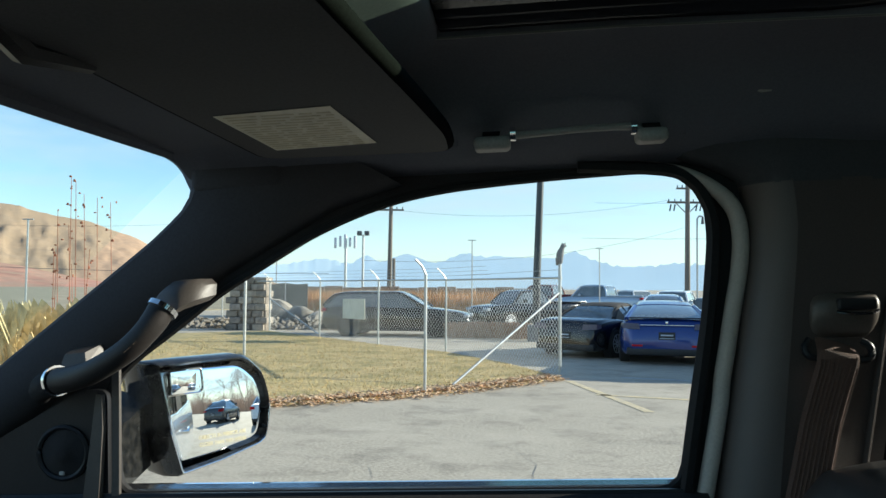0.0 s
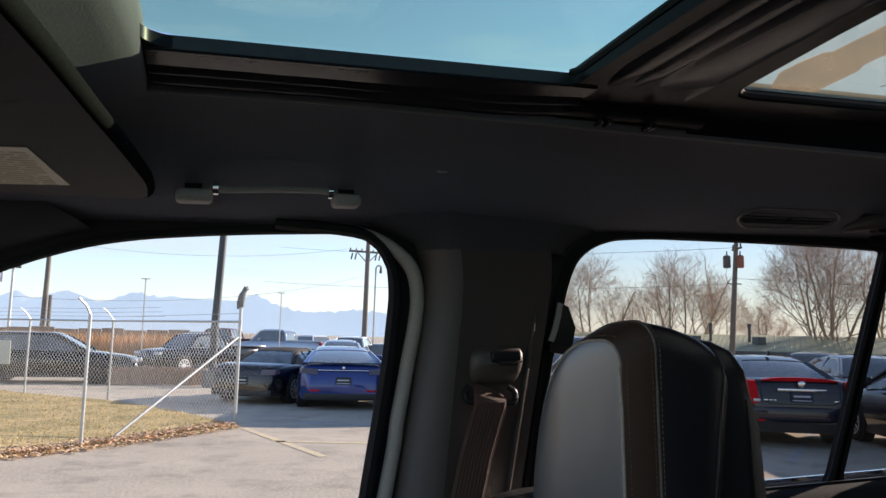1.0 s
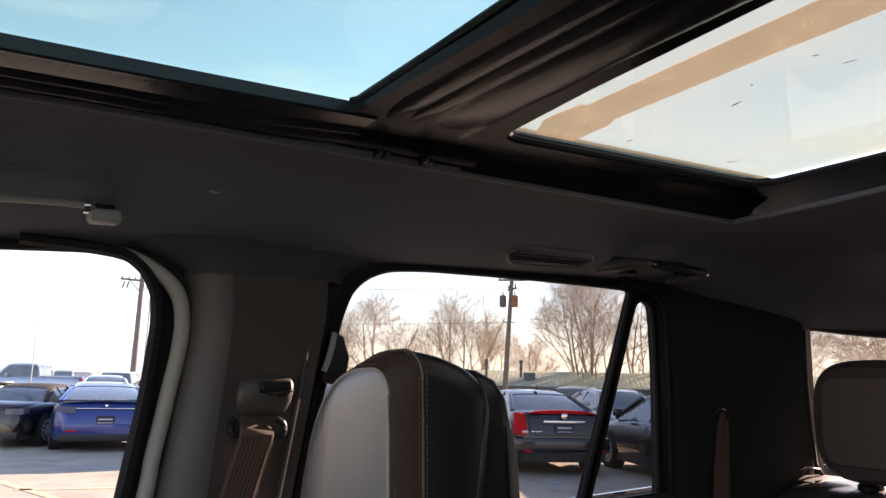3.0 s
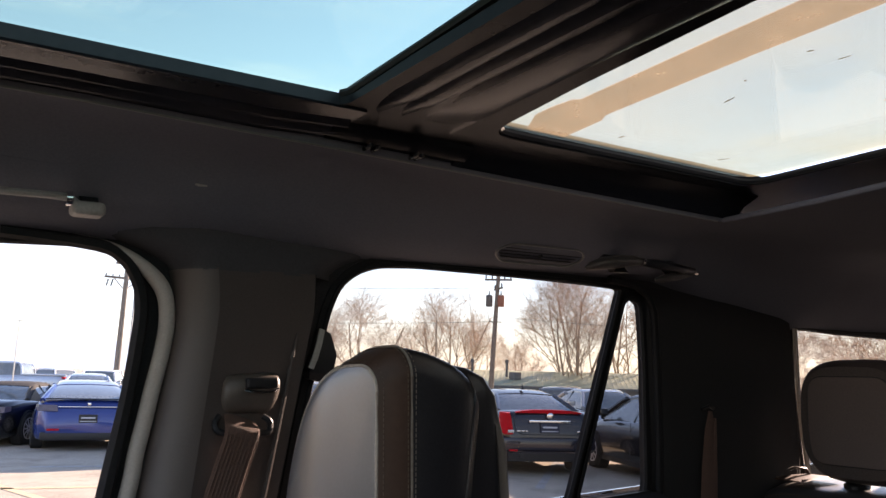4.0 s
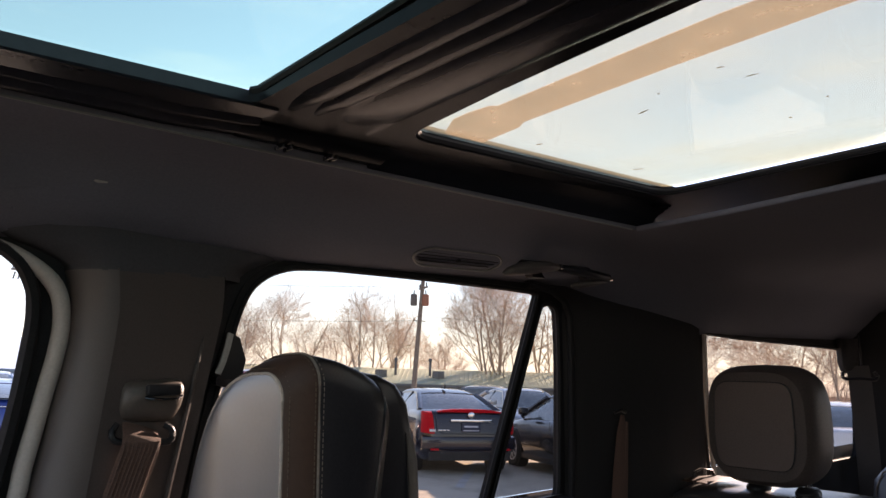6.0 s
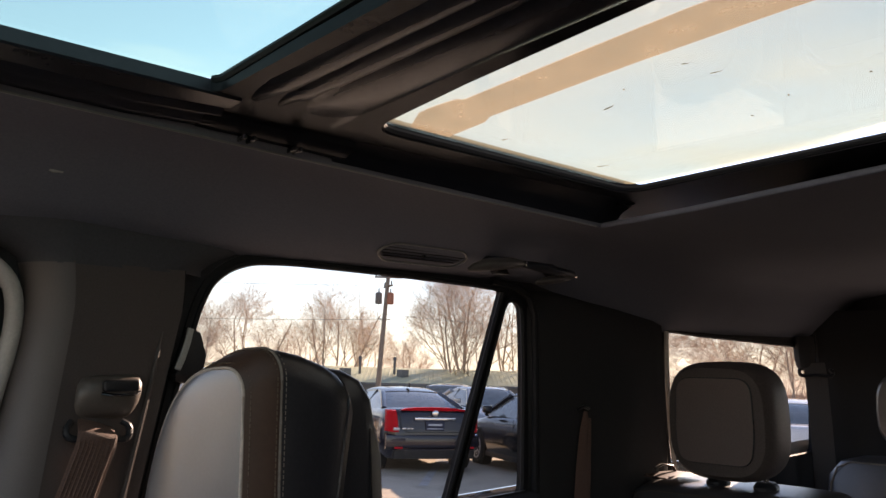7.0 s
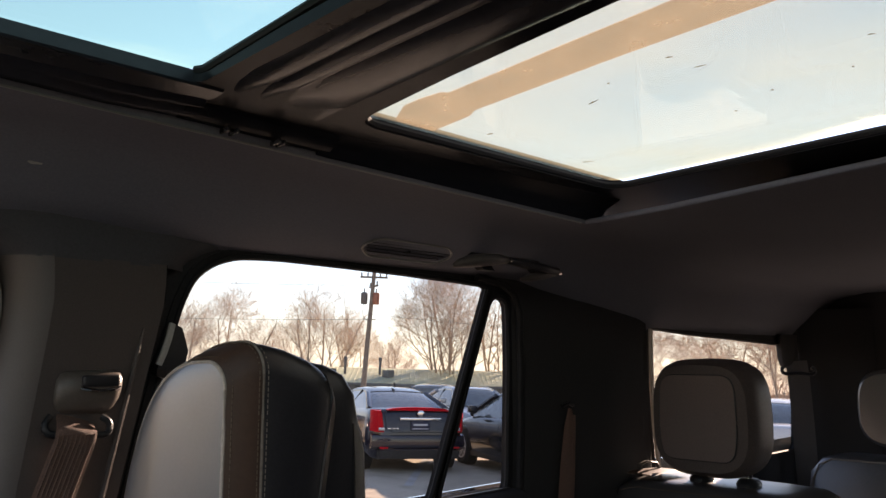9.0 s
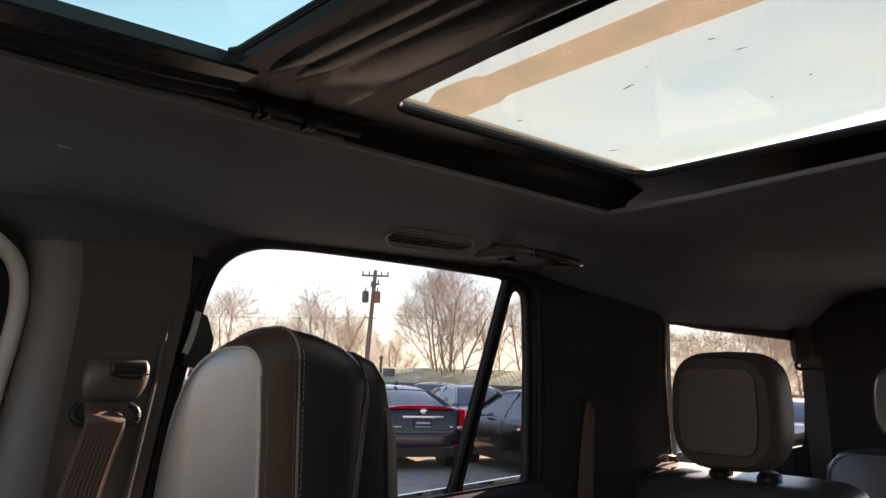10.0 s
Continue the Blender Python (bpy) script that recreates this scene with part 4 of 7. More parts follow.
part("panel", plate(rounded([(-0.92, 1.20), (-0.437, 1.20), (-0.437, 1.495), (-0.475, 1.495), (-0.60, 1.43)], 0.015, 3), [], side, 1.168, 1.187), PLASTIC, sail)
part("edge_strip", strip(bmesh.new(), [(-0.4455, 1.166, 1.488), (-0.4475, 1.164, 1.44), (-0.4535, 1.163, 1.38), (-0.461, 1.162, 1.31), (-0.475, 1.162, 1.2)], [0.006, 0.010, 0.013, 0.016, 0.018], 0.006), PLASTIC_TAUPE, sail, "grey-brown edge strip")
part("window_channel", strip(bmesh.new(), [(-0.4235, 1.170, 1.525), (-0.4235, 1.169, 1.44), (-0.4245, 1.168, 1.34), (-0.430, 1.168, 1.2)], 0.007, 0.004), PLASTIC_TAUPE, sail, "grey window channel")
spk = [(-0.5035 + 0.037 * math.cos(a), 1.4055 + 0.037 * math.sin(a)) for a in (2 * math.pi * k / 28 for k in range(28))]
grille = part("speaker_rim", tube(bmesh.new(), [side(u, v, 1.165) for u, v in spk + spk[:1]], 0.004, 6, caps=False), PLASTIC, sail)
part("speaker_cone", ring_loft(bmesh.new(), [[side(-0.5035 + r * math.cos(a), 1.4055 + r * math.sin(a), y) for a in (2 * math.pi * k / 24 for k in range(24))] for r, y in ((0.035, 1.167), (0.030, 1.164), (0.016, 1.162), (0.012, 1.158), (0.004, 1.156))]), TRIM, sail)
part("badge", box((-0.5065, 1.1585, 1.3745), (-0.4985, 1.1605, 1.3805), 0.001, 1), PLASTIC_GREY, sail, "tiny pale mark")

# ---- seats ----
seat = thing("front_passenger_seat", (0.45, 0.96, 0.62), "black leather front passenger seat with brown band and tan stitching", "car seat", CAR)


def arch(y_in, y_out, top, x, lean, turn=0.0, n=2.4, corner=0.045):
    """An upright arch, square inboard and sloping outboard; turn lets the outboard side stand further forward."""
    line = [(y_in, 1.22 + (top - corner - 1.22) * k / 8) for k in range(8)]
    line += [(y_in + corner * (1 - math.cos(a)), top - corner + corner * math.sin(a)) for a in (math.pi / 2 * k / 8 for k in range(9))]
    yc = y_in + corner
    line += [(yc + (y_out - yc) * math.sin(a) ** (2 / n), 1.22 + (top - 1.22) * math.cos(a) ** (2 / n)) for a in (math.pi / 2 * k / 20 for k in range(1, 21))]
    return [(x - turn * (y - 0.83) / 0.28 + lean * (z - 1.6), y, z) for y, z in line]


def between(a, b, t, move=(0, 0, 0)):
    return [tuple(Vector(p) * (1 - t) + Vector(q) * t + Vector(move)) for p, q in zip(a, b)]


def swell(ring, k):
    """The arch moved outwards from its middle by k."""
    return [(x, y + k * (1 if y > 0.92 else -1) * min(1, abs(y - 0.92) / 0.04), z + k * max(0.0, min(1.0, (z - 1.5) / 0.1))) for x, y, z in ring]


def shell(*rings):
    bm = bmesh.new()
    ring_loft(bm, rings, closed=False, caps=False)
    return bm


A1 = arch(0.827, 1.012, 1.612, 0.607, 0.0, 0.05, n=2.75, corner=0.030)
B1 = arch(0.815, 1.055, 1.634, 0.645, 0.0, 0.035, n=2.6, corner=0.036)
C3 = arch(0.811, 1.045, 1.600, 0.740, 0.14, 0.0, corner=0.04)
mid = swell(between(A1, B1, 0.5), 0.003)
face = [A1]
for s, dx in ((0.985, 0.0028), (0.96, 0.0052), (0.92, 0.0074), (0.86, 0.0094), (0.78, 0.0112), (0.66, 0.0128), (0.5, 0.0140), (0.3, 0.0147), (0.1, 0.0150)):
    ring = [(0.92 + (y - 0.92) * s, 1.30 + (z - 1.30) * s) for x, y, z in A1]
    face.append([(0.607 - 0.05 * (y - 0.83) / 0.28 - dx * (0.25 + 0.75 * min(1.0, (y - 0.827) / 0.10) ** 1.3 if y > 0.827 else 0.25), y, z) for y, z in ring])
head = part("headrest", box((0.63, 0.87, 1.30), (0.70, 1.0, 1.50), 0.01), LEATHER_SHADED, seat)
part("face_panel", shell(*face), LEATHER_LIT, head, "shiny black leather face, colour lightened for light", angle=180)
part("side_band", shell(A1, mid, B1), LEATHER_BROWN, head, "brown leather band", angle=180)
part("side_panel", shell(B1, swell(between(B1, C3, 0.15), 0.003), swell(between(B1, C3, 0.4), 0.006), swell(between(B1, C3, 0.7), 0.006), swell(between(B1, C3, 0.9), 0.003), C3), LEATHER_SHADED, head, angle=180)
part("back_panel", shell(C3, [(x + 0.012, 0.93 + (y - 0.93) * 0.93, z - 0.012) for x, y, z in C3], [(x + 0.014, 0.93 + (y - 0.93) * 0.5, z - 0.10) for x, y, z in C3]), LEATHER_SHADED, head, angle=180)
part("piping", tube(bmesh.new(), A1, 0.0019, 6), PIPING_PALE, head, "pale piping")
part("piping", tube(bmesh.new(), swell(B1, 0.0006), 0.0016, 6), PIPING, head)
part("piping", tube(bmesh.new(), C3, 0.0020, 6), LEATHER_SHADED, head)
part("stitching", dashes(bmesh.new(), swell(between(A1, B1, 0.17), 0.0022), 0.0062, 0.0042, 0.0008), STITCH, head)
part("stitching", dashes(bmesh.new(), swell(between(A1, B1, 0.88), 0.0018), 0.0062, 0.0042, 0.0008), STITCH, head)
part("stitching", dashes(bmesh.new(), swell(between(B1, C3, 0.06), 0.0015), 0.0062, 0.0042, 0.0006), PIPING, head)
bm = bmesh.new()
rings = []
for z, x0, x1, y0, y1 in ((1.2, 0.70, 0.815, 0.835, 1.11), (1.42, 0.70, 0.816, 0.842, 1.10), (1.52, 0.71, 0.815, 0.846, 1.085), (1.57, 0.715, 0.808, 0.850, 1.06), (1.594, 0.72, 0.796, 0.858, 1.03), (1.607, 0.728, 0.778, 0.876, 1.0), (1.611, 0.735, 0.764, 0.90, 0.97)):
    rings.append(rounded([(x0, y0), (x1, y0), (x1, y1), (x0, y1)], 0.025, 3))
    rings[-1] = [(x, y, z) for x, y in rings[-1]]
ring_loft(bm, rings)
part("back_shell", bm, LEATHER_SHADED, head, "dark rear shell of the headrest")
# Rear of the shell in a paler colour, standing in for sun on it.
bm = bmesh.new()
ring_loft(bm, [[(x + 0.006 if x > 0.79 else 0.795, 0.97 + (y - 0.97) * 1.02, z) for x, y, _ in r] for r, z in zip(rings[:4], (1.2, 1.42, 1.50, 1.535))])
part("back_cover", bm, PLASTIC_TAUPE, head, "rear of the shell, lightened for sun")
bm = bmesh.new()
rings = []
for z, x0, x1, y0, y1 in ((0.92, 0.42, 0.62, 0.72, 1.17), (1.1, 0.44, 0.68, 0.70, 1.175), (1.28, 0.48, 0.72, 0.715, 1.165), (1.345, 0.495, 0.735, 0.74, 1.15), (1.380, 0.515, 0.73, 0.775, 1.13), (1.396, 0.55, 0.71, 0.83, 1.10)):
    rings.append([(x, y, z) for x, y in rounded([(x0, y0), (x1, y0), (x1, y1), (x0, y1)], 0.07, 5)])
ring_loft(bm, rings)
part("backrest", bm, LEATHER, seat)
part("seat_base", box((0.0, 0.72, 0.75), (0.55, 1.16, 0.95), 0.06, 4), LEATHER, seat)
part("plinth", box((0.05, 0.80, 0.62), (0.48, 1.10, 0.77), 0.02, 2), PLASTIC, seat)


def head_cushion(x0, x1, y0, y1, z0, z1):
    bm = bmesh.new()
    rings = []
    n = 12
    for k in range(n + 1):
        t = k / n
        t = 0.5 - 0.5 * math.cos(math.pi * t)
        s = 1 - 0.16 * abs(2 * t - 0.9) ** 3.2
        cy, cz = (y0 + y1) / 2, (z0 + z1) / 2
        hy, hz = (y1 - y0) / 2 * s, (z1 - z0) / 2 * s
        loop = []
        for i in range(40):
            a = 2 * math.pi * i / 40
            u, v = (math.copysign(abs(w) ** 0.5, w) for w in (math.cos(a), math.sin(a)))
            waist = 1 - 0.055 * max(0, v) ** 1.5 - 0.09 * max(0, -v) ** 3
            loop.append((x0 + (x1 - x0) * t, cy + hy * u * waist, cz + hz * v * (1 - 0.04 * u * u)))
        rings.append(loop)
    return ring_loft(bm, rings)


s2 = thing("second_row_seat", (1.95, 0.94, 0.62), "black leather second-row seat with a square headrest", "car seat", CAR)
part("backrest", ring_loft(bmesh.new(), [[(x, y, z) for x, y in rounded([(x0, y0), (x1, y0), (x1, y1), (x0, y1)], 0.06, 5)] for z, x0, x1, y0, y1 in
                                         ((0.85, 1.70, 1.92, 0.68, 1.18), (1.1, 1.76, 2.02, 0.67, 1.18), (1.26, 1.80, 2.06, 0.68, 1.178), (1.305, 1.815, 2.06, 0.70, 1.165), (1.323, 1.835, 2.05, 0.73, 1.14), (1.329, 1.87, 2.02, 0.77, 1.11))]), LEATHER, s2)
part("seat_base", box((1.3, 0.68, 0.72), (1.80, 1.16, 0.92), 0.06, 4), LEATHER, s2)
part("plinth", box((1.35, 0.76, 0.62), (1.75, 1.10, 0.74), 0.02, 2), PLASTIC, s2)
hr = part("headrest", head_cushion(1.846, 1.985, 0.816, 1.074, 1.343, 1.612), LEATHER_EDGE, s2)
inset = rounded([(0.864, 1.385), (1.034, 1.385), (1.042, 1.45), (1.036, 1.574), (0.858, 1.574), (0.854, 1.45)], [0.032, 0.032, 0.08, 0.036, 0.036, 0.08], 5)
part("face_panel", plate(inset, [], lambda u, v, d: (d - 0.006 * math.cos((u - 0.957) * 12), u, v), 1.846, 1.856), LEATHER_SOFT, hr)
part("piping", tube(bmesh.new(), [(1.8445, u, v) for u, v in inset + inset[:1]], 0.0018, 6, caps=False), LEATHER_SHADED, hr)
for y in (0.985, 0.872):
    part("post", tube(bmesh.new(), [(1.925, y, 1.31), (1.925, y, 1.37)], 0.007, 10), CHROME, hr, "steel headrest post")
    part("collar", ring_loft(bmesh.new(), [[(1.925 + r * 1.3 * math.cos(a), y + r * math.sin(a), z) for a in (2 * math.pi * k / 14 for k in range(14))] for z, r in ((1.324, 0.026), (1.336, 0.026), (1.344, 0.020), (1.346, 0.010))]), PLASTIC, hr, "black post collar")
tab = part("strap_tab", strip(bmesh.new(), [(1.84, 1.10, 1.338), (1.88, 1.095, 1.342), (1.93, 1.085, 1.341), (1.97, 1.08, 1.337)], 0.038, 0.003, (0, 0, 1)), LEATHER_BROWN, s2, "flat leather pull tab")
part("stitching", dashes(bmesh.new(), [(1.845, 1.068, 1.343), (1.965, 1.046, 1.342), (1.965, 1.11, 1.342), (1.848, 1.132, 1.343)], 0.008, 0.005, 0.0012), STITCH, tab)
part("strap_loop", tube(bmesh.new(), [(1.88, 1.12, 1.335), (1.885, 1.125, 1.355), (1.90, 1.118, 1.362), (1.93, 1.108, 1.358), (1.94, 1.105, 1.34)], 0.006, 8, flat=0.4), LEATHER_EDGE, s2)
part("stitching", dashes(bmesh.new(), [(1.815, 1.15, 1.30), (1.82, 1.10, 1.312), (1.822, 0.90, 1.316), (1.82, 0.72, 1.31)], 0.009, 0.006, 0.0011), STITCH, s2)

s3 = thing("third_row_seat", (2.78, 0.78, 0.62), "dark leather third-row seat with piped edges", "car seat", CAR)
part("backrest", ring_loft(bmesh.new(), [[(x, y, z) for x, y in rounded([(x0, y0), (x1, y0), (x1, y1), (x0, y1)], 0.05, 5)] for z, x0, x1, y0, y1 in
                                         ((0.8, 2.56, 2.74, 0.50, 1.04), (1.15, 2.62, 2.82, 0.50, 1.035), (1.27, 2.65, 2.84, 0.51, 1.03), (1.31, 2.665, 2.83, 0.54, 1.0), (1.322, 2.69, 2.81, 0.58, 0.96))]), LEATHER, s3)
part("seat_base", box((2.2, 0.50, 0.70), (2.64, 1.04, 0.90), 0.06, 4), LEATHER, s3)
part("plinth", box((2.25, 0.56, 0.62), (2.6, 1.0, 0.72), 0.02, 2), PLASTIC, s3)
hr3 = part("headrest", head_cushion(2.66, 2.77, 0.63, 0.885, 1.352, 1.58), LEATHER, s3)
for y in (0.70, 0.82):
    part("post", tube(bmesh.new(), [(2.72, y, 1.30), (2.72, y, 1.37)], 0.007, 8), CHROME, hr3)
e3 = [(2.642, 1.018, 1.10), (2.650, 1.012, 1.25), (2.660, 0.995, 1.295), (2.668, 0.96, 1.312), (2.668, 0.75, 1.314), (2.668, 0.58, 1.31)]
part("piping", tube(bmesh.new(), e3, 0.003, 6), PIPING, s3)
part("stitching", dashes(bmesh.new(), [(x - 0.004, y - 0.03, z - 0.035) for x, y, z in e3], 0.009, 0.006, 0.0012), STITCH, s3)

# ---- outside of the vehicle: flank and door mirror ----
BODY_SILVER = material("pale_silver_paint", (0.55, 0.58, 0.62), 0.25, 0.3, scale=60, vary=0.04, bump=0, coat=0.8)
BODY_BLACK = material("speckled_black_paint", (0.010, 0.011, 0.012), 0.14, spec=0.3, scale=60, vary=0.2, bump=0, coat=0.3, dirt=(0.10, 0.09, 0.08), dirt_scale=60, dirt_amount=0.25)
MIRROR = material("mirror_glass", (0.92, 0.94, 0.94), 0.0, 1.0, vary=0.0, bump=0)
flank = thing("outer_body_side", (1.0, 1.25, 0.45), "pale silver outer flank of the SUV with bright handles", "car body", CAR)
part("skin", ring_loft(bmesh.new(), [[(x, y, z) for y, z in ((1.218, 1.335), (1.235, 1.33), (1.275, 1.18), (1.285, 1.0), (1.27, 0.8), (1.25, 0.55), (1.218, 0.55))] for x in (-1.6, -0.5, 0.5, 1.6, 2.6, 3.2)]), BODY_SILVER, flank)
part("waist_strip", tube(bmesh.new(), [(-0.6, 1.236, 1.337), (1.5, 1.236, 1.337), (3.0, 1.236, 1.32)], 0.007, 6), CHROME, flank)
for x in (0.30, 1.30):
    part("door_handle", tube(bmesh.new(), [(x - 0.11, 1.275, 1.145), (x - 0.10, 1.315, 1.15), (x + 0.08, 1.315, 1.155), (x + 0.10, 1.275, 1.155)], 0.012, 8), CHROME, flank, "chrome door handle")
door_mirror = thing("door_mirror", (-0.42, 1.42, 1.33), "glossy black speckled door mirror with tapered glass", "door mirror", CAR)
M_IN, M_OUT, M_N = Vector((-0.454, 1.36, 0)), Vector((-0.350, 1.57, 0)), Vector((0.896, -0.444, 0))


def mirror_at(s, z, d):
    k = 0.933 + 0.156 * s
    p = M_IN + (M_OUT - M_IN) * s + M_N * (d - (z - 1.42) * 0.04)
    return (p.x, p.y, 1.62 + (z - 1.62) * k)


MO = rounded([(0.015, 1.497), (0.30, 1.503), (0.80, 1.509), (0.97, 1.480), (1.035, 1.437), (0.975, 1.378), (0.90, 1.3665), (0.53, 1.340), (0.175, 1.317), (0.085, 1.388)], [0.012, 0.03, 0.08, 0.03, 0.04, 0.03, 0.03, 0.03, 0.012, 0.03], 5)


def mo_grow(k):
    c = (sum(p[0] for p in MO) / len(MO), sum(p[1] for p in MO) / len(MO))
    return [(c[0] + (s - c[0]) * (1 + k * 2.2), c[1] + (z - c[1]) * (1 + k * 2.2)) for s, z in MO]


bm = bmesh.new()


def convex(s, z):
    """How far the bowed glass, turned in towards the vehicle, falls back from its middle."""
    return (s - 0.5) * 0.234 * 0.105 - 0.003 - (((s - 0.5) * 0.234) ** 2 + (z - 1.42) ** 2) / (2 * 1.3)


mc = (0.52, 1.42)
ring_loft(bm, [[mirror_at(s, z, 0.004 + convex(s, z)) for s, z in ((mc[0] + (p - mc[0]) * f, mc[1] + (q - mc[1]) * f) for p, q in MO)] for f in (1.0, 0.85, 0.7, 0.55, 0.4, 0.25, 0.1)])
part("glass", bm, MIRROR, door_mirror, "silvered mirror glass", angle=180)
bm = bmesh.new()
rings = [[mirror_at(s, z, d) for s, z in mo_grow(k)] for k, d in ((0.005, 0.002), (0.03, 0.012), (0.06, 0.004), (0.075, -0.03), (0.055, -0.075), (-0.02, -0.115), (-0.15, -0.135))]
ring_loft(bm, rings, caps=False)
bm.faces.new([v for v in bm.verts][-len(MO):])
part("housing", bm, BODY_BLACK, door_mirror, angle=70)
inner = rounded([(0.125, 1.447), (0.38, 1.453), (0.415, 1.460), (0.407, 1.497), (0.115, 1.491)], [0.006, 0.01, 0.01, 0.008, 0.008], 3)
bm = bmesh.new()
cx, cz = 0.265, 1.470
dome = [(1 - k / 9) for k in range(9)] + [0.03]
ring_loft(bm, [[mirror_at(cx + (s - cx) * f, cz + (z - cz) * f, 0.0075 + convex(cx, cz) - (((s - cx) * f * 0.234) ** 2 + ((z - cz) * f) ** 2) / (2 * 0.42)) for s, z in inner] for f in dome])
part("wide_view_glass", bm, MIRROR, door_mirror, "small convex corner mirror", angle=180)
part("inset_rim", tube(bmesh.new(), [mirror_at(s, z, 0.005 + convex(s, z)) for s, z in inner + inner[:1]], 0.0016, 6, caps=False), CHROME, door_mirror)


low_rim = [p for p in mo_grow(0.03) if p[1] < 1.44]
part("rim_line", tube(bmesh.new(), [mirror_at(s, z, 0.0125) for s, z in low_rim], 0.0016, 6), CHROME, door_mirror, "thin bright lower rim")


def lettering(text, size):
    """Flat letters as a bmesh, in their own plane from the origin."""
    curve = bpy.data.curves.new("text", "FONT")
    curve.body, curve.size = text, size
    ob = bpy.data.objects.new("text", curve)
    me = bpy.data.meshes.new_from_object(ob)
    bm = bmesh.new()
    bm.from_mesh(me)
    bpy.data.objects.remove(ob)
    bpy.data.meshes.remove(me)
    return bm


for row, (text, z) in enumerate((("OBJECTS IN MIRROR ARE", 1.3675), ("CLOSER THAN THEY APPEAR", 1.3545))):
    bm = lettering(text, 0.0105)
    wide = max(v.co.x for v in bm.verts)
    for v in bm.verts:
        s = 0.36 + 0.005 * row + 0.44 * v.co.x / wide
        zz = z + v.co.y + 0.03 * (s - 0.36)
        v.co = mirror_at(s, zz, 0.0046 + convex(s, zz))
    part("etched_line", bm, LABEL_INK, door_mirror, "etched warning line on the mirror")
part("arm", ring_loft(bmesh.new(), [[(-0.60, 1.21, 1.30), (-0.47, 1.21, 1.30), (-0.47, 1.21, 1.42), (-0.60, 1.21, 1.44)], [(-0.58, 1.30, 1.325), (-0.475, 1.30, 1.325), (-0.475, 1.30, 1.43), (-0.58, 1.30, 1.46)], [(-0.56, 1.40, 1.335), (-0.49, 1.40, 1.335), (-0.49, 1.40, 1.45), (-0.56, 1.40, 1.47)]]), BODY_BLACK, door_mirror)


# ---- outdoors: ground ----
def ground_z(x, y):
    """The lot is level round the vehicle and falls gently towards the far building."""
    s = x * 0.69 + y * 0.72
    t = max(0.0, min(1.0, (s - 24) / 26)) * max(0.0, min(1.0, (x - 4) / 10))
    return -1.5 * t * t * (3 - 2 * t)


ASPHALT = material("worn_asphalt", (0.44, 0.378, 0.295), 0.92, scale=30, vary=0.34, bump=0.6, bump_scale=70, dirt=(0.55, 0.475, 0.375), dirt_scale=0.45, dirt_amount=0.75)
an, al = ASPHALT.node_tree.nodes, ASPHALT.node_tree.links
stain = an.new("ShaderNodeTexNoise")                     # dark oily stains and old patches
stain.inputs["Scale"].default_value, stain.inputs["Detail"].default_value, stain.inputs["Roughness"].default_value = 1.3, 9, 0.72
stain_at = an.new("ShaderNodeMapRange")
stain_at.inputs["From Min"].default_value, stain_at.inputs["From Max"].default_value = 0.50, 0.66
stain_at.inputs["To Min"].default_value, stain_at.inputs["To Max"].default_value = 1.0, 0.66
stain_mix = an.new("ShaderNodeMix")
stain_mix.data_type, stain_mix.blend_type = "RGBA", "MULTIPLY"
stain_mix.inputs["Factor"].default_value = 1
base_in = an["Principled BSDF"].inputs["Base Color"]
al.new(an["Texture Coordinate"].outputs["Object"], stain.inputs["Vector"])
al.new(stain.outputs["Fac"], stain_at.inputs["Value"])
al.new(base_in.links[0].from_socket, stain_mix.inputs[6])
al.new(stain_at.outputs["Result"], stain_mix.inputs[7])
al.new(stain_mix.outputs[2], base_in)
bm = bmesh.new()
steps = [-2600, -1200, -500, -250, -120, -80, -60, -50, -40, -30, -24, -18, -12, -6, 0, 6, 12, 18, 24, 30, 36, 42, 48, 54, 60, 70, 90, 130, 250, 500, 1200, 2600]
gv = [[bm.verts.new((x, y, ground_z(x, y))) for y in steps] for x in steps]
for i in range(len(steps) - 1):
    for j in range(len(steps) - 1):
        bm.faces.new((gv[i][j], gv[i + 1][j], gv[i + 1][j + 1], gv[i][j + 1]))
solid("ground", bm, ASPHALT, "sunlit worn grey asphalt lot", "ground")
PAINT_LINE = material("worn_yellow_line", (0.66, 0.53, 0.32), 0.9, scale=25, vary=0.25, bump=0.1, dirt=(0.50, 0.43, 0.33), dirt_scale=4, dirt_amount=0.9)
PAINT_WHITE = material("worn_white_line", (0.45, 0.44, 0.42), 0.9, scale=25, vary=0.25, bump=0.1, dirt=(0.26, 0.24, 0.22), dirt_scale=4, dirt_amount=0.8)
for (x0, y0), (x1, y1), mat in (((1.0, 13.85), (1.85, 10.6), PAINT_LINE), ((2.0, 14.6), (6.5, 13.2), PAINT_WHITE), ((1.3, 12.2), (6.0, 10.9), PAINT_LINE),
                                ((8.3, 9.2), (14.0, 14.6), PAINT_WHITE), ((9.9, 7.4), (15.5, 12.6), PAINT_WHITE), ((11.3, 5.6), (17, 10.8), PAINT_WHITE)):
    d = Vector((x1 - x0, y1 - y0, 0)).normalized()
    n = Vector((-d.y, d.x, 0)) * 0.07
    bm = bmesh.new()
    a, b = Vector((x0, y0, 0.005)), Vector((x1, y1, 0.005))
    bm.faces.new([bm.verts.new(p) for p in (a - n, b - n, b + n, a + n)])
    solid("parking_line", bm, mat, "faded painted parking line on asphalt", "road marking")
CRACK = material("tar_crack", (0.25, 0.235, 0.215), 0.9, scale=30, bump=0.1)
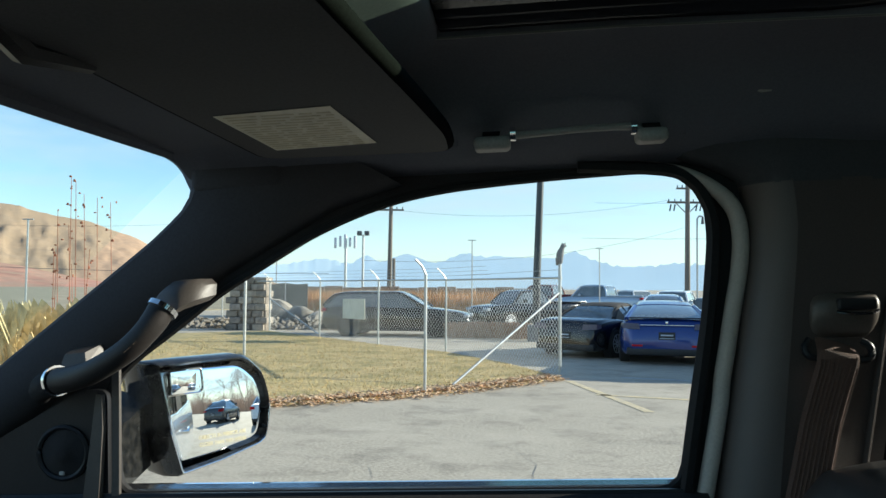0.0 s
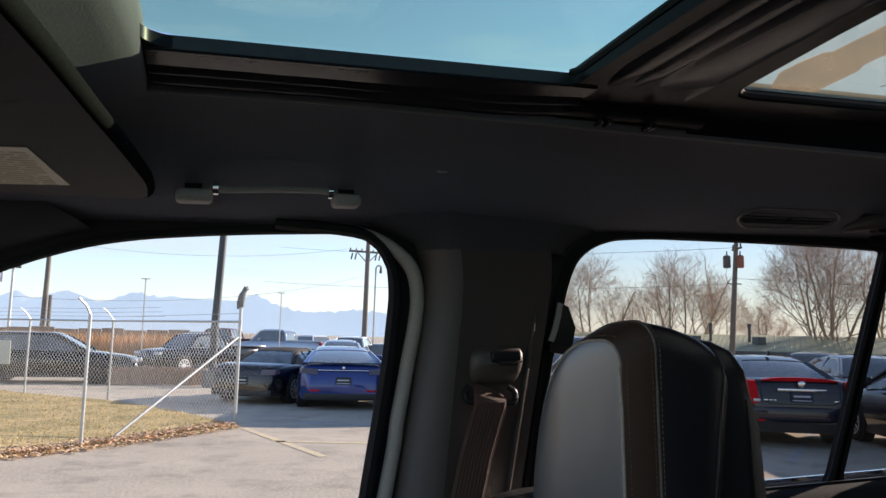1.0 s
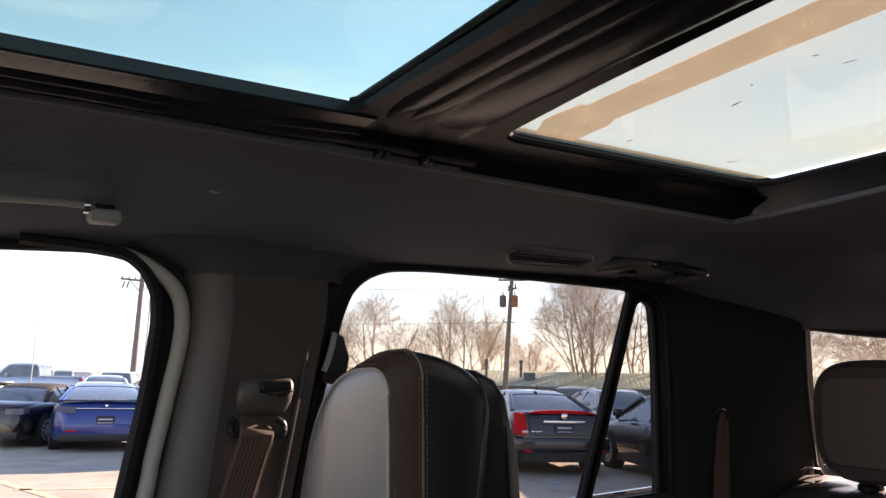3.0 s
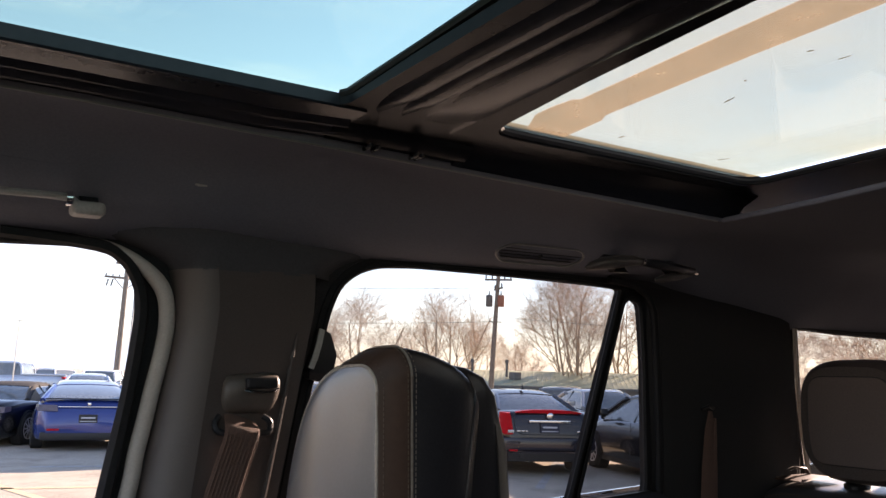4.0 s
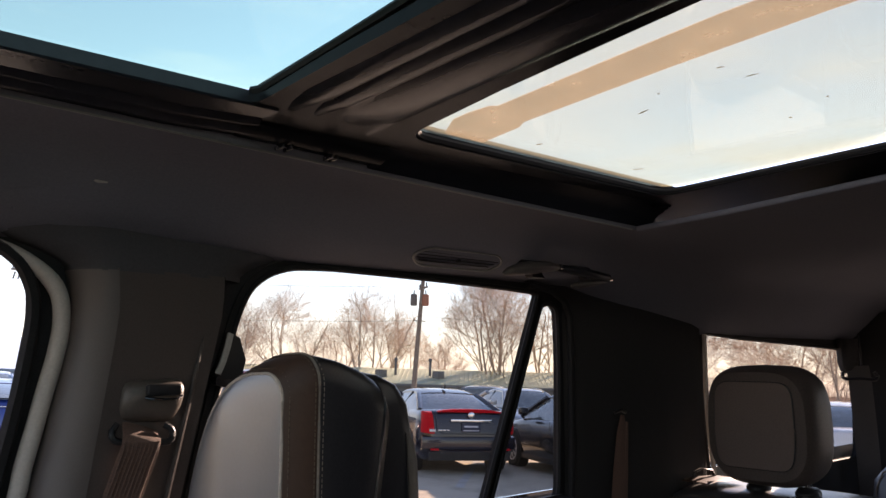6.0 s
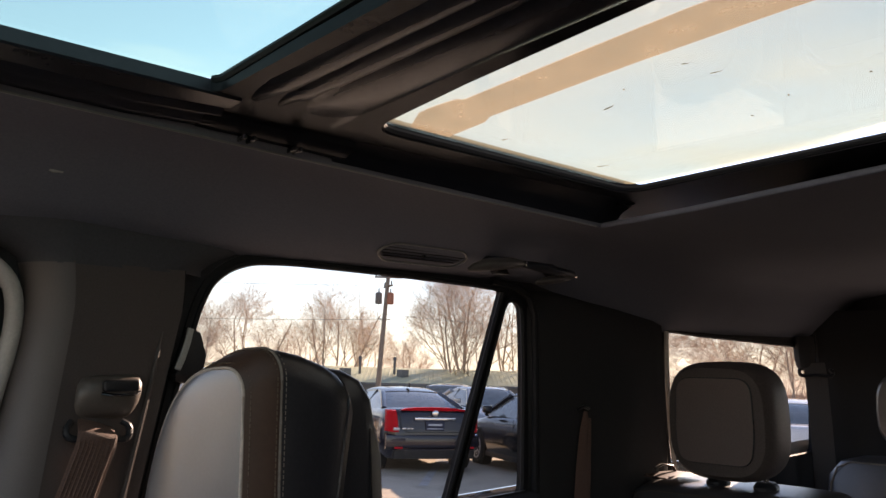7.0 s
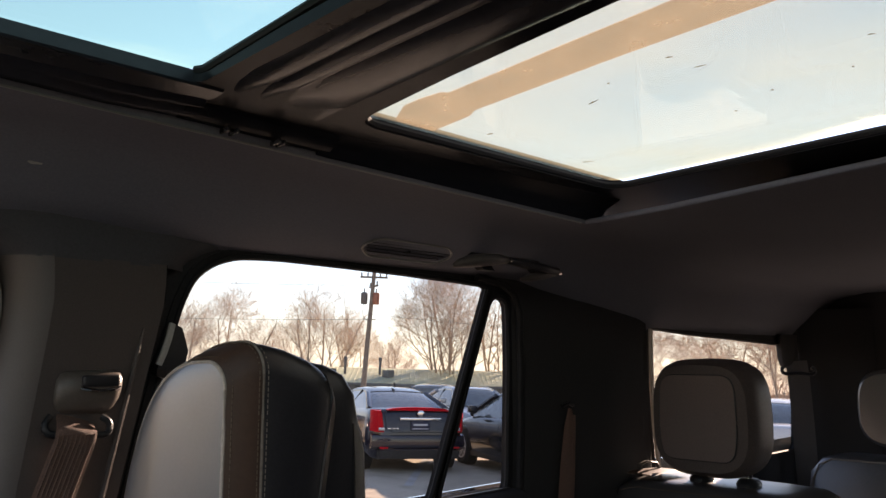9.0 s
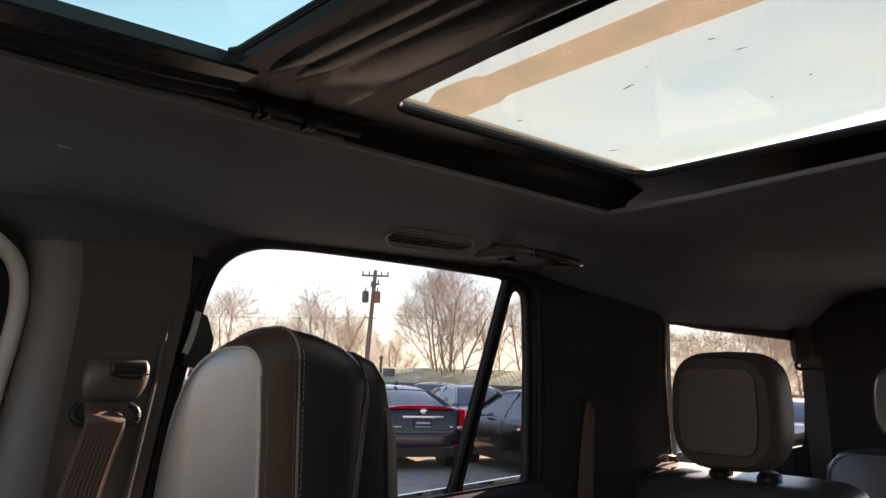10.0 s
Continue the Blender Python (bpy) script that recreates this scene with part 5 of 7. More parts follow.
rnd = random.Random(11)
bm = bmesh.new()
for k in range(26):
    x, y = rnd.uniform(-3, 7), rnd.uniform(4, 14)
    a = rnd.uniform(0, 6.3)
    pts = []
    for j in range(9):
        pts.append((x, y))
        a += rnd.uniform(-0.7, 0.7)
        x, y = x + 0.35 * math.cos(a), y + 0.35 * math.sin(a)
    for (xa, ya), (xb, yb) in zip(pts, pts[1:]):
        n = Vector((ya - yb, xb - xa, 0)).normalized() * rnd.uniform(0.0015, 0.004)
        bm.faces.new([bm.verts.new(Vector(p) + s) for p, s in (((xa, ya, 0.004), -n), ((xb, yb, 0.004), -n), ((xb, yb, 0.004), n), ((xa, ya, 0.004), n))])
solid("asphalt_crack", bm, CRACK, "thin dark cracks in the asphalt", "crack", kind="stuff")

# Lawn with a leaf-strewn edge.
LAWN = material("dry_lawn_soil", (0.54, 0.40, 0.19), 0.95, scale=18, vary=0.35, bump=0.5, dirt=(0.20, 0.19, 0.06), dirt_scale=1.2, dirt_amount=0.7)
BLADE = material("dry_grass_blade", (0.60, 0.43, 0.20), 0.8, scale=1.5, vary=0.35, bump=0, dirt=(0.40, 0.35, 0.13), dirt_scale=0.9, dirt_amount=0.6)
LEAF = material("fallen_brown_leaf", (0.60, 0.39, 0.23), 0.8, scale=6, vary=0.5, bump=0.1, dirt=(0.74, 0.55, 0.36), dirt_scale=5, dirt_amount=0.8)
LAWN_EDGE = [(0.86, 14.1), (-0.4, 12.6), (-1.66, 11.35), (-3.27, 10.3), (-6.0, 9.0), (-11.0, 7.2)]
LAWN_POLY = LAWN_EDGE + [(-16, 14), (-13, 24), (-9.0, 27.3), (-6.5, 24.5), (-3.9, 21.5), (-1.75, 19.3), (-0.2, 16.8)]
solid("lawn", plate(LAWN_POLY, [], lambda u, v, d: (u, v, d), -0.02, 0.035), LAWN, "dry yellow winter lawn beside the drive", "lawn")


def inside(x, y, poly):
    c = False
    for i in range(len(poly)):
        (xa, ya), (xb, yb) = poly[i - 1], poly[i]
        if (ya > y) != (yb > y) and x < (xb - xa) * (y - ya) / (yb - ya) + xa:
            c = not c
    return c


def quick(name, verts, faces, mat, label, category, kind="stuff", m=None):
    me = bpy.data.meshes.new(name)
    me.from_pydata(verts, [], faces)
    me.materials.append(mat)
    ob = new(name, me)
    if m is not None:
        ob.matrix_basis = m
    return tagged(ob, label, category, "", kind)


rnd = random.Random(3)
vs, fs = [], []
while len(fs) < 26000:
    x, y = rnd.uniform(-10, 1), rnd.uniform(9, 25)
    if rnd.random() > 14 / (y + 2) or not inside(x, y, LAWN_POLY):
        continue
    a, h, w = rnd.uniform(0, 6.28), rnd.uniform(0.02, 0.055), rnd.uniform(0.004, 0.008)
    lx, ly = rnd.uniform(-0.04, 0.04), rnd.uniform(-0.04, 0.04)
    n = len(vs)
    vs += [(x - w * math.cos(a), y - w * math.sin(a), 0.03), (x + w * math.cos(a), y + w * math.sin(a), 0.03), (x + lx, y + ly, 0.03 + h)]
    fs.append((n, n + 1, n + 2))
quick("grass", vs, fs, BLADE, "short dry grass with green patches", "grass")
vs, fs = [], []
for k in range(5600):
    i = rnd.randrange(4)
    (xa, ya), (xb, yb) = LAWN_EDGE[i], LAWN_EDGE[i + 1]
    t = rnd.random()
    off = abs(rnd.gauss(0, 0.28)) * (1 if rnd.random() < 0.75 else -0.5)
    x, y = xa + (xb - xa) * t - off * 0.45 + rnd.gauss(0, 0.03), ya + (yb - ya) * t + off * 0.7
    s, a, z = rnd.uniform(0.014, 0.045), rnd.uniform(0, 6.28), (0.04 if off > 0 else 0.008) + rnd.uniform(0, 0.03)
    n = len(vs)
    c, d = math.cos(a) * s, math.sin(a) * s
    vs += [(x - c, y - d, z), (x - d * 0.6, y + c * 0.6, z + rnd.uniform(0, 0.02)), (x + c, y + d, z + rnd.uniform(0, 0.03)), (x + d * 0.6, y - c * 0.6, z + rnd.uniform(0, 0.02))]
    fs.append((n, n + 1, n + 2, n + 3))
quick("fallen_leaves", vs, fs, LEAF, "drift of brown fallen leaves along the lawn edge", "leaves")

# ---- fence ----
GALV = material("galvanised_steel", (0.50, 0.51, 0.50), 0.45, 0.7, scale=30, vary=0.15, bump=0.05, dirt=(0.35, 0.34, 0.31), dirt_amount=0.4)
fence = thing("chain_link_fence", (-2.5, 19, 0), "galvanised chain-link fence with barbed-wire arms", "fence")
LINE = [(0.86, 14.48), (-0.45, 16.95), (-1.74, 19.36), (-3.86, 21.47), (-6.3, 24.3), (-8.9, 27.1), (-12.0, 30.4), (-16.5, 35.0)]
for k, (x, y) in enumerate(LINE):
    top_z = 2.10 if k == 0 else 1.86
    if k == 1:
        continue
    post = part("post", tube(bmesh.new(), [(x, y, 0), (x, y, top_z)], 0.030 if k == 0 else 0.025, 10), GALV, fence)
    if k:
        part("barb_arm", tube(bmesh.new(), [(x, y, 1.85), (x - 0.10, y - 0.06, 2.0), (x - 0.22, y - 0.14, 2.12)], 0.014, 6), GALV, post)
    else:
        part("band", tube(bmesh.new(), [(x, y, 1.80), (x, y, 1.84)], 0.045, 10), GALV, post)
p2 = part("post", tube(bmesh.new(), [(-1.3, 11.75, 0), (-1.3, 11.75, 1.84)], 0.024, 10), GALV, fence)
part("barb_arm", tube(bmesh.new(), [(-1.3, 11.75, 1.83), (-1.35, 11.72, 1.95), (-1.45, 11.66, 2.06)], 0.016, 6), GALV, p2)
part("post", tube(bmesh.new(), [(-6.16, 17.2, 0), (-6.16, 17.2, 1.80)], 0.032, 10), GALV, fence)
part("brace", tube(bmesh.new(), [(0.84, 14.42, 1.55), (-0.95, 12.55, 0.06)], 0.022, 8), GALV, fence)
part("lower_brace", tube(bmesh.new(), [(-8.9, 27.1, 1.2), (-6.3, 24.3, 0.1)], 0.02, 6), GALV, fence)
for k, (a, b) in enumerate(zip(LINE, LINE[1:])):
    part("top_rail", tube(bmesh.new(), [(*a, 1.83), (*b, 1.83)], 0.021, 8), GALV, fence)
for h, o in ((1.93, 0.09), (2.02, 0.16), (2.11, 0.22)):
    part("barbed_wire", tube(bmesh.new(), [(x - o * 0.8, y - o * 0.5, h) for x, y in LINE[1:]], 0.004, 4), GALV, fence)
part("gate_wire", tube(bmesh.new(), [(0.86, 14.48, 1.98), (-0.45, 16.95, 1.95), (-1.74, 19.36, 1.93)], 0.004, 4), GALV, fence)
vs, fs = [], []


def wire(p, q, r=0.0027):
    n = len(vs)
    d = (Vector(q) - Vector(p)).normalized()
    s = d.cross(Vector((0.6, 0.8, 0))).normalized() * r
    t = d.cross(s).normalized() * r
    for e in (Vector(p), Vector(q)):
        vs.extend([tuple(e + s), tuple(e - s * 0.5 + t * 0.87), tuple(e - s * 0.5 - t * 0.87)])
    fs.extend([(n, n + 1, n + 4, n + 3), (n + 1, n + 2, n + 5, n + 4), (n + 2, n, n + 3, n + 5)])


H, CELL = 1.80, 0.12
for (xa, ya), (xb, yb) in zip(LINE, LINE[1:6]):
    length = math.hypot(xb - xa, yb - ya)
    ux, uy = (xb - xa) / length, (yb - ya) / length
    k = -H
    while k < length:
        for sgn in (1, -1):
            s0, s1 = max(k, 0.0), min(k + H, length)
            z0, z1 = s0 - k, s1 - k
            if sgn < 0:
                z0, z1 = H - z0, H - z1
            wire((xa + ux * s0, ya + uy * s0, 0.04 + z0), (xa + ux * s1, ya + uy * s1, 0.04 + z1))
        k += CELL
me = bpy.data.meshes.new("wire_mesh")
me.from_pydata([tuple(Vector(v) - Vector((-2.5, 19, 0))) for v in vs], [], fs)
me.materials.append(material("bright_fence_wire", (0.66, 0.66, 0.64), 0.6, 0.2, scale=30, vary=0.1, bump=0))
wm = new("wire_mesh", me)
wm.parent = fence
wm["kind"] = "stuff"
STATUE = material("weathered_grey_resin", (0.19, 0.19, 0.19), 0.8, scale=60, vary=0.3, bump=0.3)
bm = bmesh.new()
ring_loft(bm, [[(0.865 + lean * 0.8 + r * 0.74 * math.cos(a), 14.48 + r * 0.75 * math.sin(a), z) for a in (2 * math.pi * k / 14 for k in range(14))] for z, r, lean in
               ((2.09, 0.045, 0), (2.11, 0.062, 0), (2.16, 0.078, -0.004), (2.22, 0.092, -0.006), (2.29, 0.092, 0.004), (2.345, 0.080, 0.022), (2.375, 0.066, 0.042), (2.40, 0.070, 0.060), (2.43, 0.066, 0.072), (2.455, 0.050, 0.078), (2.468, 0.018, 0.078))])
for k in (-1, 1):
    tube(bm, [(0.928 + 0.026 * k, 14.48, 2.445), (0.934 + 0.030 * k, 14.48, 2.488)], [0.018, 0.004], 6)
tube(bm, [(0.966, 14.46, 2.425), (0.99, 14.45, 2.408)], [0.014, 0.003], 6)
tube(bm, [(0.818, 14.48, 2.20), (0.805, 14.48, 2.06)], [0.04, 0.018], 8)
solid("owl_decoy", bm, STATUE, "weathered grey owl decoy on the gate post", "decoy", kind="")
SIGN = material("faded_white_sign", (0.72, 0.70, 0.60), 0.6, scale=20, vary=0.1, bump=0.05, dirt=(0.5, 0.47, 0.36), dirt_amount=0.4)
sg = thing("fence_sign", (-4.75, 22.45, 0.7), "faded white sheet sign tied to the fence", "sign")
part("panel", plate(rounded([(-0.62, 0.70), (0.62, 0.70), (0.60, 1.30), (-0.62, 1.28)], 0.03, 3), [], lambda u, v, d: (-4.75 + u * 0.70 - d * 0.70, 22.43 - u * 0.72 - d * 0.7, v), 0.03, 0.04), SIGN, sg)
for u in (-0.3, 0.3):
    part("tie", tube(bmesh.new(), [(-4.75 + u * 0.7, 22.42 - u * 0.72, 1.28), (-4.75 + u * 0.7 + 0.03, 22.45 - u * 0.72, 1.34)], 0.006, 5), GALV, sg)


# ---- vehicles outdoors ----
TYRE = material("black_tyre_rubber", (0.02, 0.02, 0.02), 0.85, scale=60, bump=0.2, dirt=(0.07, 0.065, 0.06), dirt_amount=0.3)
RIM = material("alloy_rim", (0.80, 0.80, 0.81), 0.4, 0.3, scale=30, vary=0.1, bump=0)
CAR_GLASS = material("dark_car_glass", (0.13, 0.15, 0.155), 0.04, scale=10, vary=0.2, bump=0, spec=0.9, coat=0.6)
RED_LAMP = material("red_tail_lens", (0.58, 0.006, 0.014), 0.35, scale=30, vary=0.1, bump=0, coat=0.0, spec=0.1)
SMOKE_LAMP = material("smoked_tail_lens", (0.20, 0.16, 0.21), 0.15, scale=30, vary=0.1, bump=0, coat=0.6)
CLEAR_LAMP = material("clear_lamp_lens", (0.55, 0.57, 0.58), 0.12, 0.4, scale=30, vary=0.1, bump=0, coat=0.5)
BLACK_TRIM = material("black_car_trim", (0.015, 0.015, 0.016), 0.5, scale=60, vary=0.2, bump=0.05)
PLATE_WHITE = material("dealer_plate_white", (0.6, 0.62, 0.66), 0.5, scale=40, vary=0.05, bump=0)
PLATE_BLUE = material("dealer_plate_blue", (0.012, 0.02, 0.05), 0.5, scale=40, vary=0.1, bump=0)


def paint(name, c, metal=0.2):
    return material(name, c, 0.18, metal, scale=80, vary=0.05, bump=0, coat=0.75, spec=0.3, coat_rough=0.03, dirt=tuple(min(1, v * 1.15 + 0.003) for v in c), dirt_scale=1.5, dirt_amount=0.35)


PAINTS = {"blue": paint("deep_blue_paint", (0.012, 0.038, 0.19), 0.3), "black": paint("black_paint", (0.006, 0.0065, 0.009), 0), "navy": paint("blue_black_paint", (0.006, 0.008, 0.020), 0),
          "white": paint("white_paint", (0.72, 0.73, 0.74), 0), "silver": paint("silver_paint", (0.42, 0.44, 0.46), 0.5), "red": paint("dark_red_paint", (0.12, 0.012, 0.016)),
          "grey": paint("charcoal_paint", (0.06, 0.065, 0.07)), "pale": paint("pale_blue_paint", (0.45, 0.52, 0.60), 0.3), "tan": paint("tan_paint", (0.40, 0.34, 0.24), 0.2)}
# One cloth in two tones: roof darkened for shade, quarters lightened for sun.
SHADED_TOP = material("shaded_soft_top", (0.05, 0.045, 0.042), 0.9, scale=200, vary=0.15, bump=0.2)
SUNLIT_TOP = material("sunlit_soft_top", (0.26, 0.20, 0.145), 0.9, scale=200, vary=0.15, bump=0.2)

# length, half width, wheelbase, wheel radius, then lower body (y, z top) tail to nose and greenhouse (y, z top) both as shares of the length
SHAPES = {
    "saloon": dict(l=4.87, w=0.89, wb=2.88, r=0.345, clear=0.21, body=[(0, 0.66), (0.010, 0.96), (0.024, 1.075), (0.09, 1.10), (0.20, 1.085), (0.45, 1.03), (0.70, 0.99), (0.80, 0.94), (0.93, 0.82), (0.985, 0.70), (1.0, 0.52)],
                   cab=[(0.145, 1.07), (0.22, 1.22), (0.31, 1.36), (0.41, 1.425), (0.54, 1.42), (0.62, 1.35), (0.74, 1.01)]),
    "sedan": dict(l=4.85, w=0.92, wb=2.88, r=0.34, clear=0.20, body=[(0, 0.62), (0.012, 0.90), (0.03, 1.00), (0.10, 1.03), (0.22, 1.02), (0.45, 0.98), (0.70, 0.95), (0.80, 0.90), (0.93, 0.78), (0.985, 0.66), (1.0, 0.50)],
                  cab=[(0.16, 1.0), (0.235, 1.20), (0.32, 1.36), (0.42, 1.425), (0.55, 1.42), (0.63, 1.33), (0.745, 0.97)]),
    "hatch": dict(l=4.97, w=0.98, wb=2.96, r=0.36, clear=0.18, body=[(0, 0.58), (0.012, 0.86), (0.03, 0.97), (0.09, 1.01), (0.22, 1.00), (0.45, 0.96), (0.70, 0.95), (0.80, 0.90), (0.93, 0.76), (0.985, 0.64), (1.0, 0.48)],
                  cab=[(0.035, 0.98), (0.12, 1.11), (0.24, 1.24), (0.38, 1.33), (0.50, 1.34), (0.58, 1.31), (0.68, 1.17), (0.77, 0.95)]),
    "roadster": dict(l=4.38, w=0.90, wb=2.48, r=0.335, clear=0.16, body=[(0, 0.55), (0.015, 0.80), (0.04, 0.88), (0.12, 0.93), (0.25, 0.93), (0.45, 0.86), (0.66, 0.82), (0.78, 0.79), (0.92, 0.68), (0.985, 0.55), (1.0, 0.42)],
                     cab=[(0.24, 0.92), (0.32, 1.12), (0.40, 1.24), (0.50, 1.27), (0.57, 1.22), (0.68, 0.84)]),
    "wagon": dict(l=5.05, w=0.95, wb=2.95, r=0.36, clear=0.20, body=[(0, 0.62), (0.012, 0.92), (0.03, 1.00), (0.12, 1.01), (0.45, 0.99), (0.70, 0.96), (0.80, 0.92), (0.94, 0.82), (0.985, 0.70), (1.0, 0.50)],
                  cab=[(0.02, 1.0), (0.05, 1.22), (0.10, 1.42), (0.20, 1.48), (0.45, 1.49), (0.55, 1.44), (0.71, 0.97)]),
    "compact": dict(l=5.1, w=0.88, wb=3.1, r=0.36, clear=0.26, body=[(0, 0.66), (0.01, 0.94), (0.02, 1.06), (0.30, 1.06), (0.38, 1.06), (0.55, 1.04), (0.74, 1.02), (0.84, 0.98), (0.95, 0.92), (0.99, 0.80), (1.0, 0.58)],
                   cab=[(0.385, 1.04), (0.40, 1.38), (0.43, 1.52), (0.50, 1.56), (0.60, 1.55), (0.66, 1.46), (0.75, 1.02)]),
    "suv": dict(l=4.85, w=0.97, wb=2.85, r=0.38, clear=0.25, body=[(0, 0.70), (0.012, 1.02), (0.03, 1.12), (0.12, 1.14), (0.45, 1.12), (0.70, 1.10), (0.80, 1.06), (0.94, 0.98), (0.985, 0.85), (1.0, 0.60)],
                cab=[(0.02, 1.12), (0.05, 1.40), (0.09, 1.66), (0.20, 1.74), (0.45, 1.76), (0.56, 1.70), (0.71, 1.12)]),
    "pickup": dict(l=5.8, w=1.0, wb=3.65, r=0.40, clear=0.32, body=[(0, 0.75), (0.01, 1.08), (0.02, 1.22), (0.30, 1.22), (0.38, 1.22), (0.55, 1.20), (0.74, 1.18), (0.84, 1.14), (0.95, 1.08), (0.99, 0.92), (1.0, 0.65)],
                   cab=[(0.385, 1.20), (0.40, 1.62), (0.43, 1.84), (0.50, 1.88), (0.62, 1.87), (0.675, 1.78), (0.765, 1.18)]),
}


def wheel_meshes(r):
    t = bmesh.new()
    ring_loft(t, [[(x, k * math.cos(a), k * math.sin(a)) for a in (2 * math.pi * j / 24 for j in range(24))] for x, k in ((-0.11, r * 0.66), (-0.115, r * 0.90), (-0.09, r), (0.09, r), (0.115, r * 0.90), (0.11, r * 0.66))])
    d = bmesh.new()
    ring_loft(d, [[(x, k * math.cos(a), k * math.sin(a)) for a in (2 * math.pi * j / 24 for j in range(24))] for x, k in ((0.05, r * 0.64), (0.115, r * 0.67), (0.118, r * 0.62), (0.085, r * 0.60), (0.08, 0.02))])
    for j in range(10):
        a = 2 * math.pi * j / 10
        u, s = Vector((0, math.cos(a), math.sin(a))), Vector((0, -math.sin(a), math.cos(a)))
        ring_loft(d, [[Vector((0.083, 0, 0)) + u * k - s * h, Vector((0.112, 0, 0)) + u * k - s * h * 0.6, Vector((0.112, 0, 0)) + u * k + s * h * 0.6, Vector((0.083, 0, 0)) + u * k + s * h] for k, h in ((0.02, 0.03), (r * 0.62, 0.018))])
    return t, d


def rear_detail(t, c, kind, style):
    l, w = c["l"], c["w"]
    y = -l / 2
    zt = c["body"][2][1]
    if style == "fin":                                   # tall outer tail lamps, high brake light across the lid
        for s in (-1, 1):
            bm = bmesh.new()
            ring_loft(bm, [[(s * (w - d0), y - 0.012, z0), (s * (w - 0.11), y - 0.006, z0), (s * (w - 0.05), y + 0.10, z0 + 0.01), (s * (w - 0.035), y + 0.24, z0 + 0.01), (s * (w - 0.20), y + 0.14, z0 + 0.01)]
                           for d0, z0 in ((0.225, 0.70), (0.215, 0.80), (0.20, 0.90), (0.18, 1.0), (0.155, 1.06))])
            lens = part("tail_light", bm, RED_LAMP, t, "tall red tail lamp")
            part("clear_window", box((s * (w - 0.19) - 0.06, y - 0.018, 0.725), (s * (w - 0.19) + 0.05, y + 0.01, 0.775), 0.006), CLEAR_LAMP, lens, "clear reversing lens")
        bm = bmesh.new()
        ring_loft(bm, [[(x, y + 0.04, 1.065), (x, y + 0.03, 1.125 - 0.045 * abs(x / 0.60) ** 3), (x, y + 0.20, 1.125 - 0.045 * abs(x / 0.60) ** 3), (x, y + 0.20, 1.07)] for x in (-0.60, -0.48, -0.3, 0, 0.3, 0.48, 0.60)])
        part("brake_light", bm, RED_LAMP, t, "red brake light along the lid")
        part("chrome_bar", box((-0.38, y - 0.020, 0.900), (0.38, y + 0.02, 0.950), 0.008), CHROME, t)
        part("emblem", ring_loft(bmesh.new(), [[(0.060 * k * math.cos(a), y - d, 1.02 + 0.055 * k * math.sin(a)) for a in (2 * math.pi * j / 18 for j in range(18))] for k, d in ((1.05, -0.02), (1.0, 0.012), (0.8, 0.018), (0.3, 0.020))]), CHROME, t, "round bright emblem")
        part("bumper_shelf", ring_loft(bmesh.new(), [[(x, y + 0.03 + 0.14 * abs(x / w) ** 4, 0.66), (x, y - 0.045 + 0.14 * abs(x / w) ** 4, 0.64), (x, y - 0.06 + 0.14 * abs(x / w) ** 4, 0.58), (x, y - 0.05 + 0.14 * abs(x / w) ** 4, 0.44), (x, y + 0.05 + 0.14 * abs(x / w) ** 4, 0.38)] for x in (-0.86, -0.7, -0.4, 0, 0.4, 0.7, 0.86)]), PAINTS["navy"], t, "glossy bumper")
        for s in (-1, 1):
            part("exhaust", tube(bmesh.new(), [(s * 0.50, y + 0.12, 0.345), (s * 0.50, y - 0.03, 0.345)], 0.055, 14), BLACK_TRIM, t, "round exhaust tip")
            part("reflector", box((s * 0.66 - 0.07, y - 0.05, 0.42), (s * 0.66 + 0.07, y + 0.02, 0.45), 0.005), RED_LAMP, t)
        part("diffuser", ring_loft(bmesh.new(), [[(x, y - 0.015, 0.385), (x, y - 0.005, 0.25), (x, y + 0.12, 0.23), (x, y + 0.12, 0.39)] for x in (-0.74, -0.6, 0, 0.6, 0.74)]), BLACK_TRIM, t)
        part("trunk_seam", tube(bmesh.new(), [(-0.66, y - 0.004, 1.06), (-0.62, y - 0.008, 0.78), (-0.50, y - 0.010, 0.70), (0.50, y - 0.010, 0.70), (0.62, y - 0.008, 0.78), (0.66, y - 0.004, 1.06)], 0.005, 5), BLACK_TRIM, t)
        for x0, x1 in ((-0.60, -0.53), (-0.51, -0.46), (-0.44, -0.40), (0.50, 0.58)):
            part("model_badge", box((x0, y - 0.014, 0.745), (x1, y + 0.012, 0.770), 0.003), CHROME, t)
        part("antenna", ring_loft(bmesh.new(), [[(-0.02, y + 1.72, 1.45), (0.02, y + 1.72, 1.45), (0.02, y + 1.90, 1.46), (-0.02, y + 1.90, 1.46)], [(-0.006, y + 1.70, 1.535), (0.006, y + 1.70, 1.535), (0.006, y + 1.76, 1.535), (-0.006, y + 1.76, 1.535)]]), BLACK_TRIM, t)
        pz = 0.81
    else:
        for s in (-1, 1):
            bm = bmesh.new()
            ring_loft(bm, [[(s * (w - 0.42), y + 0.0, zt - 0.20), (s * (w - 0.06), y + 0.03, zt - 0.19), (s * (w - 0.015), y + 0.18, zt - 0.16)], [(s * (w - 0.40), y + 0.012, zt - 0.08), (s * (w - 0.07), y + 0.05, zt - 0.07), (s * (w - 0.03), y + 0.20, zt - 0.07)]], closed=False, caps=False)
            bmesh.ops.solidify(bm, geom=bm.faces[:], thickness=0.02)
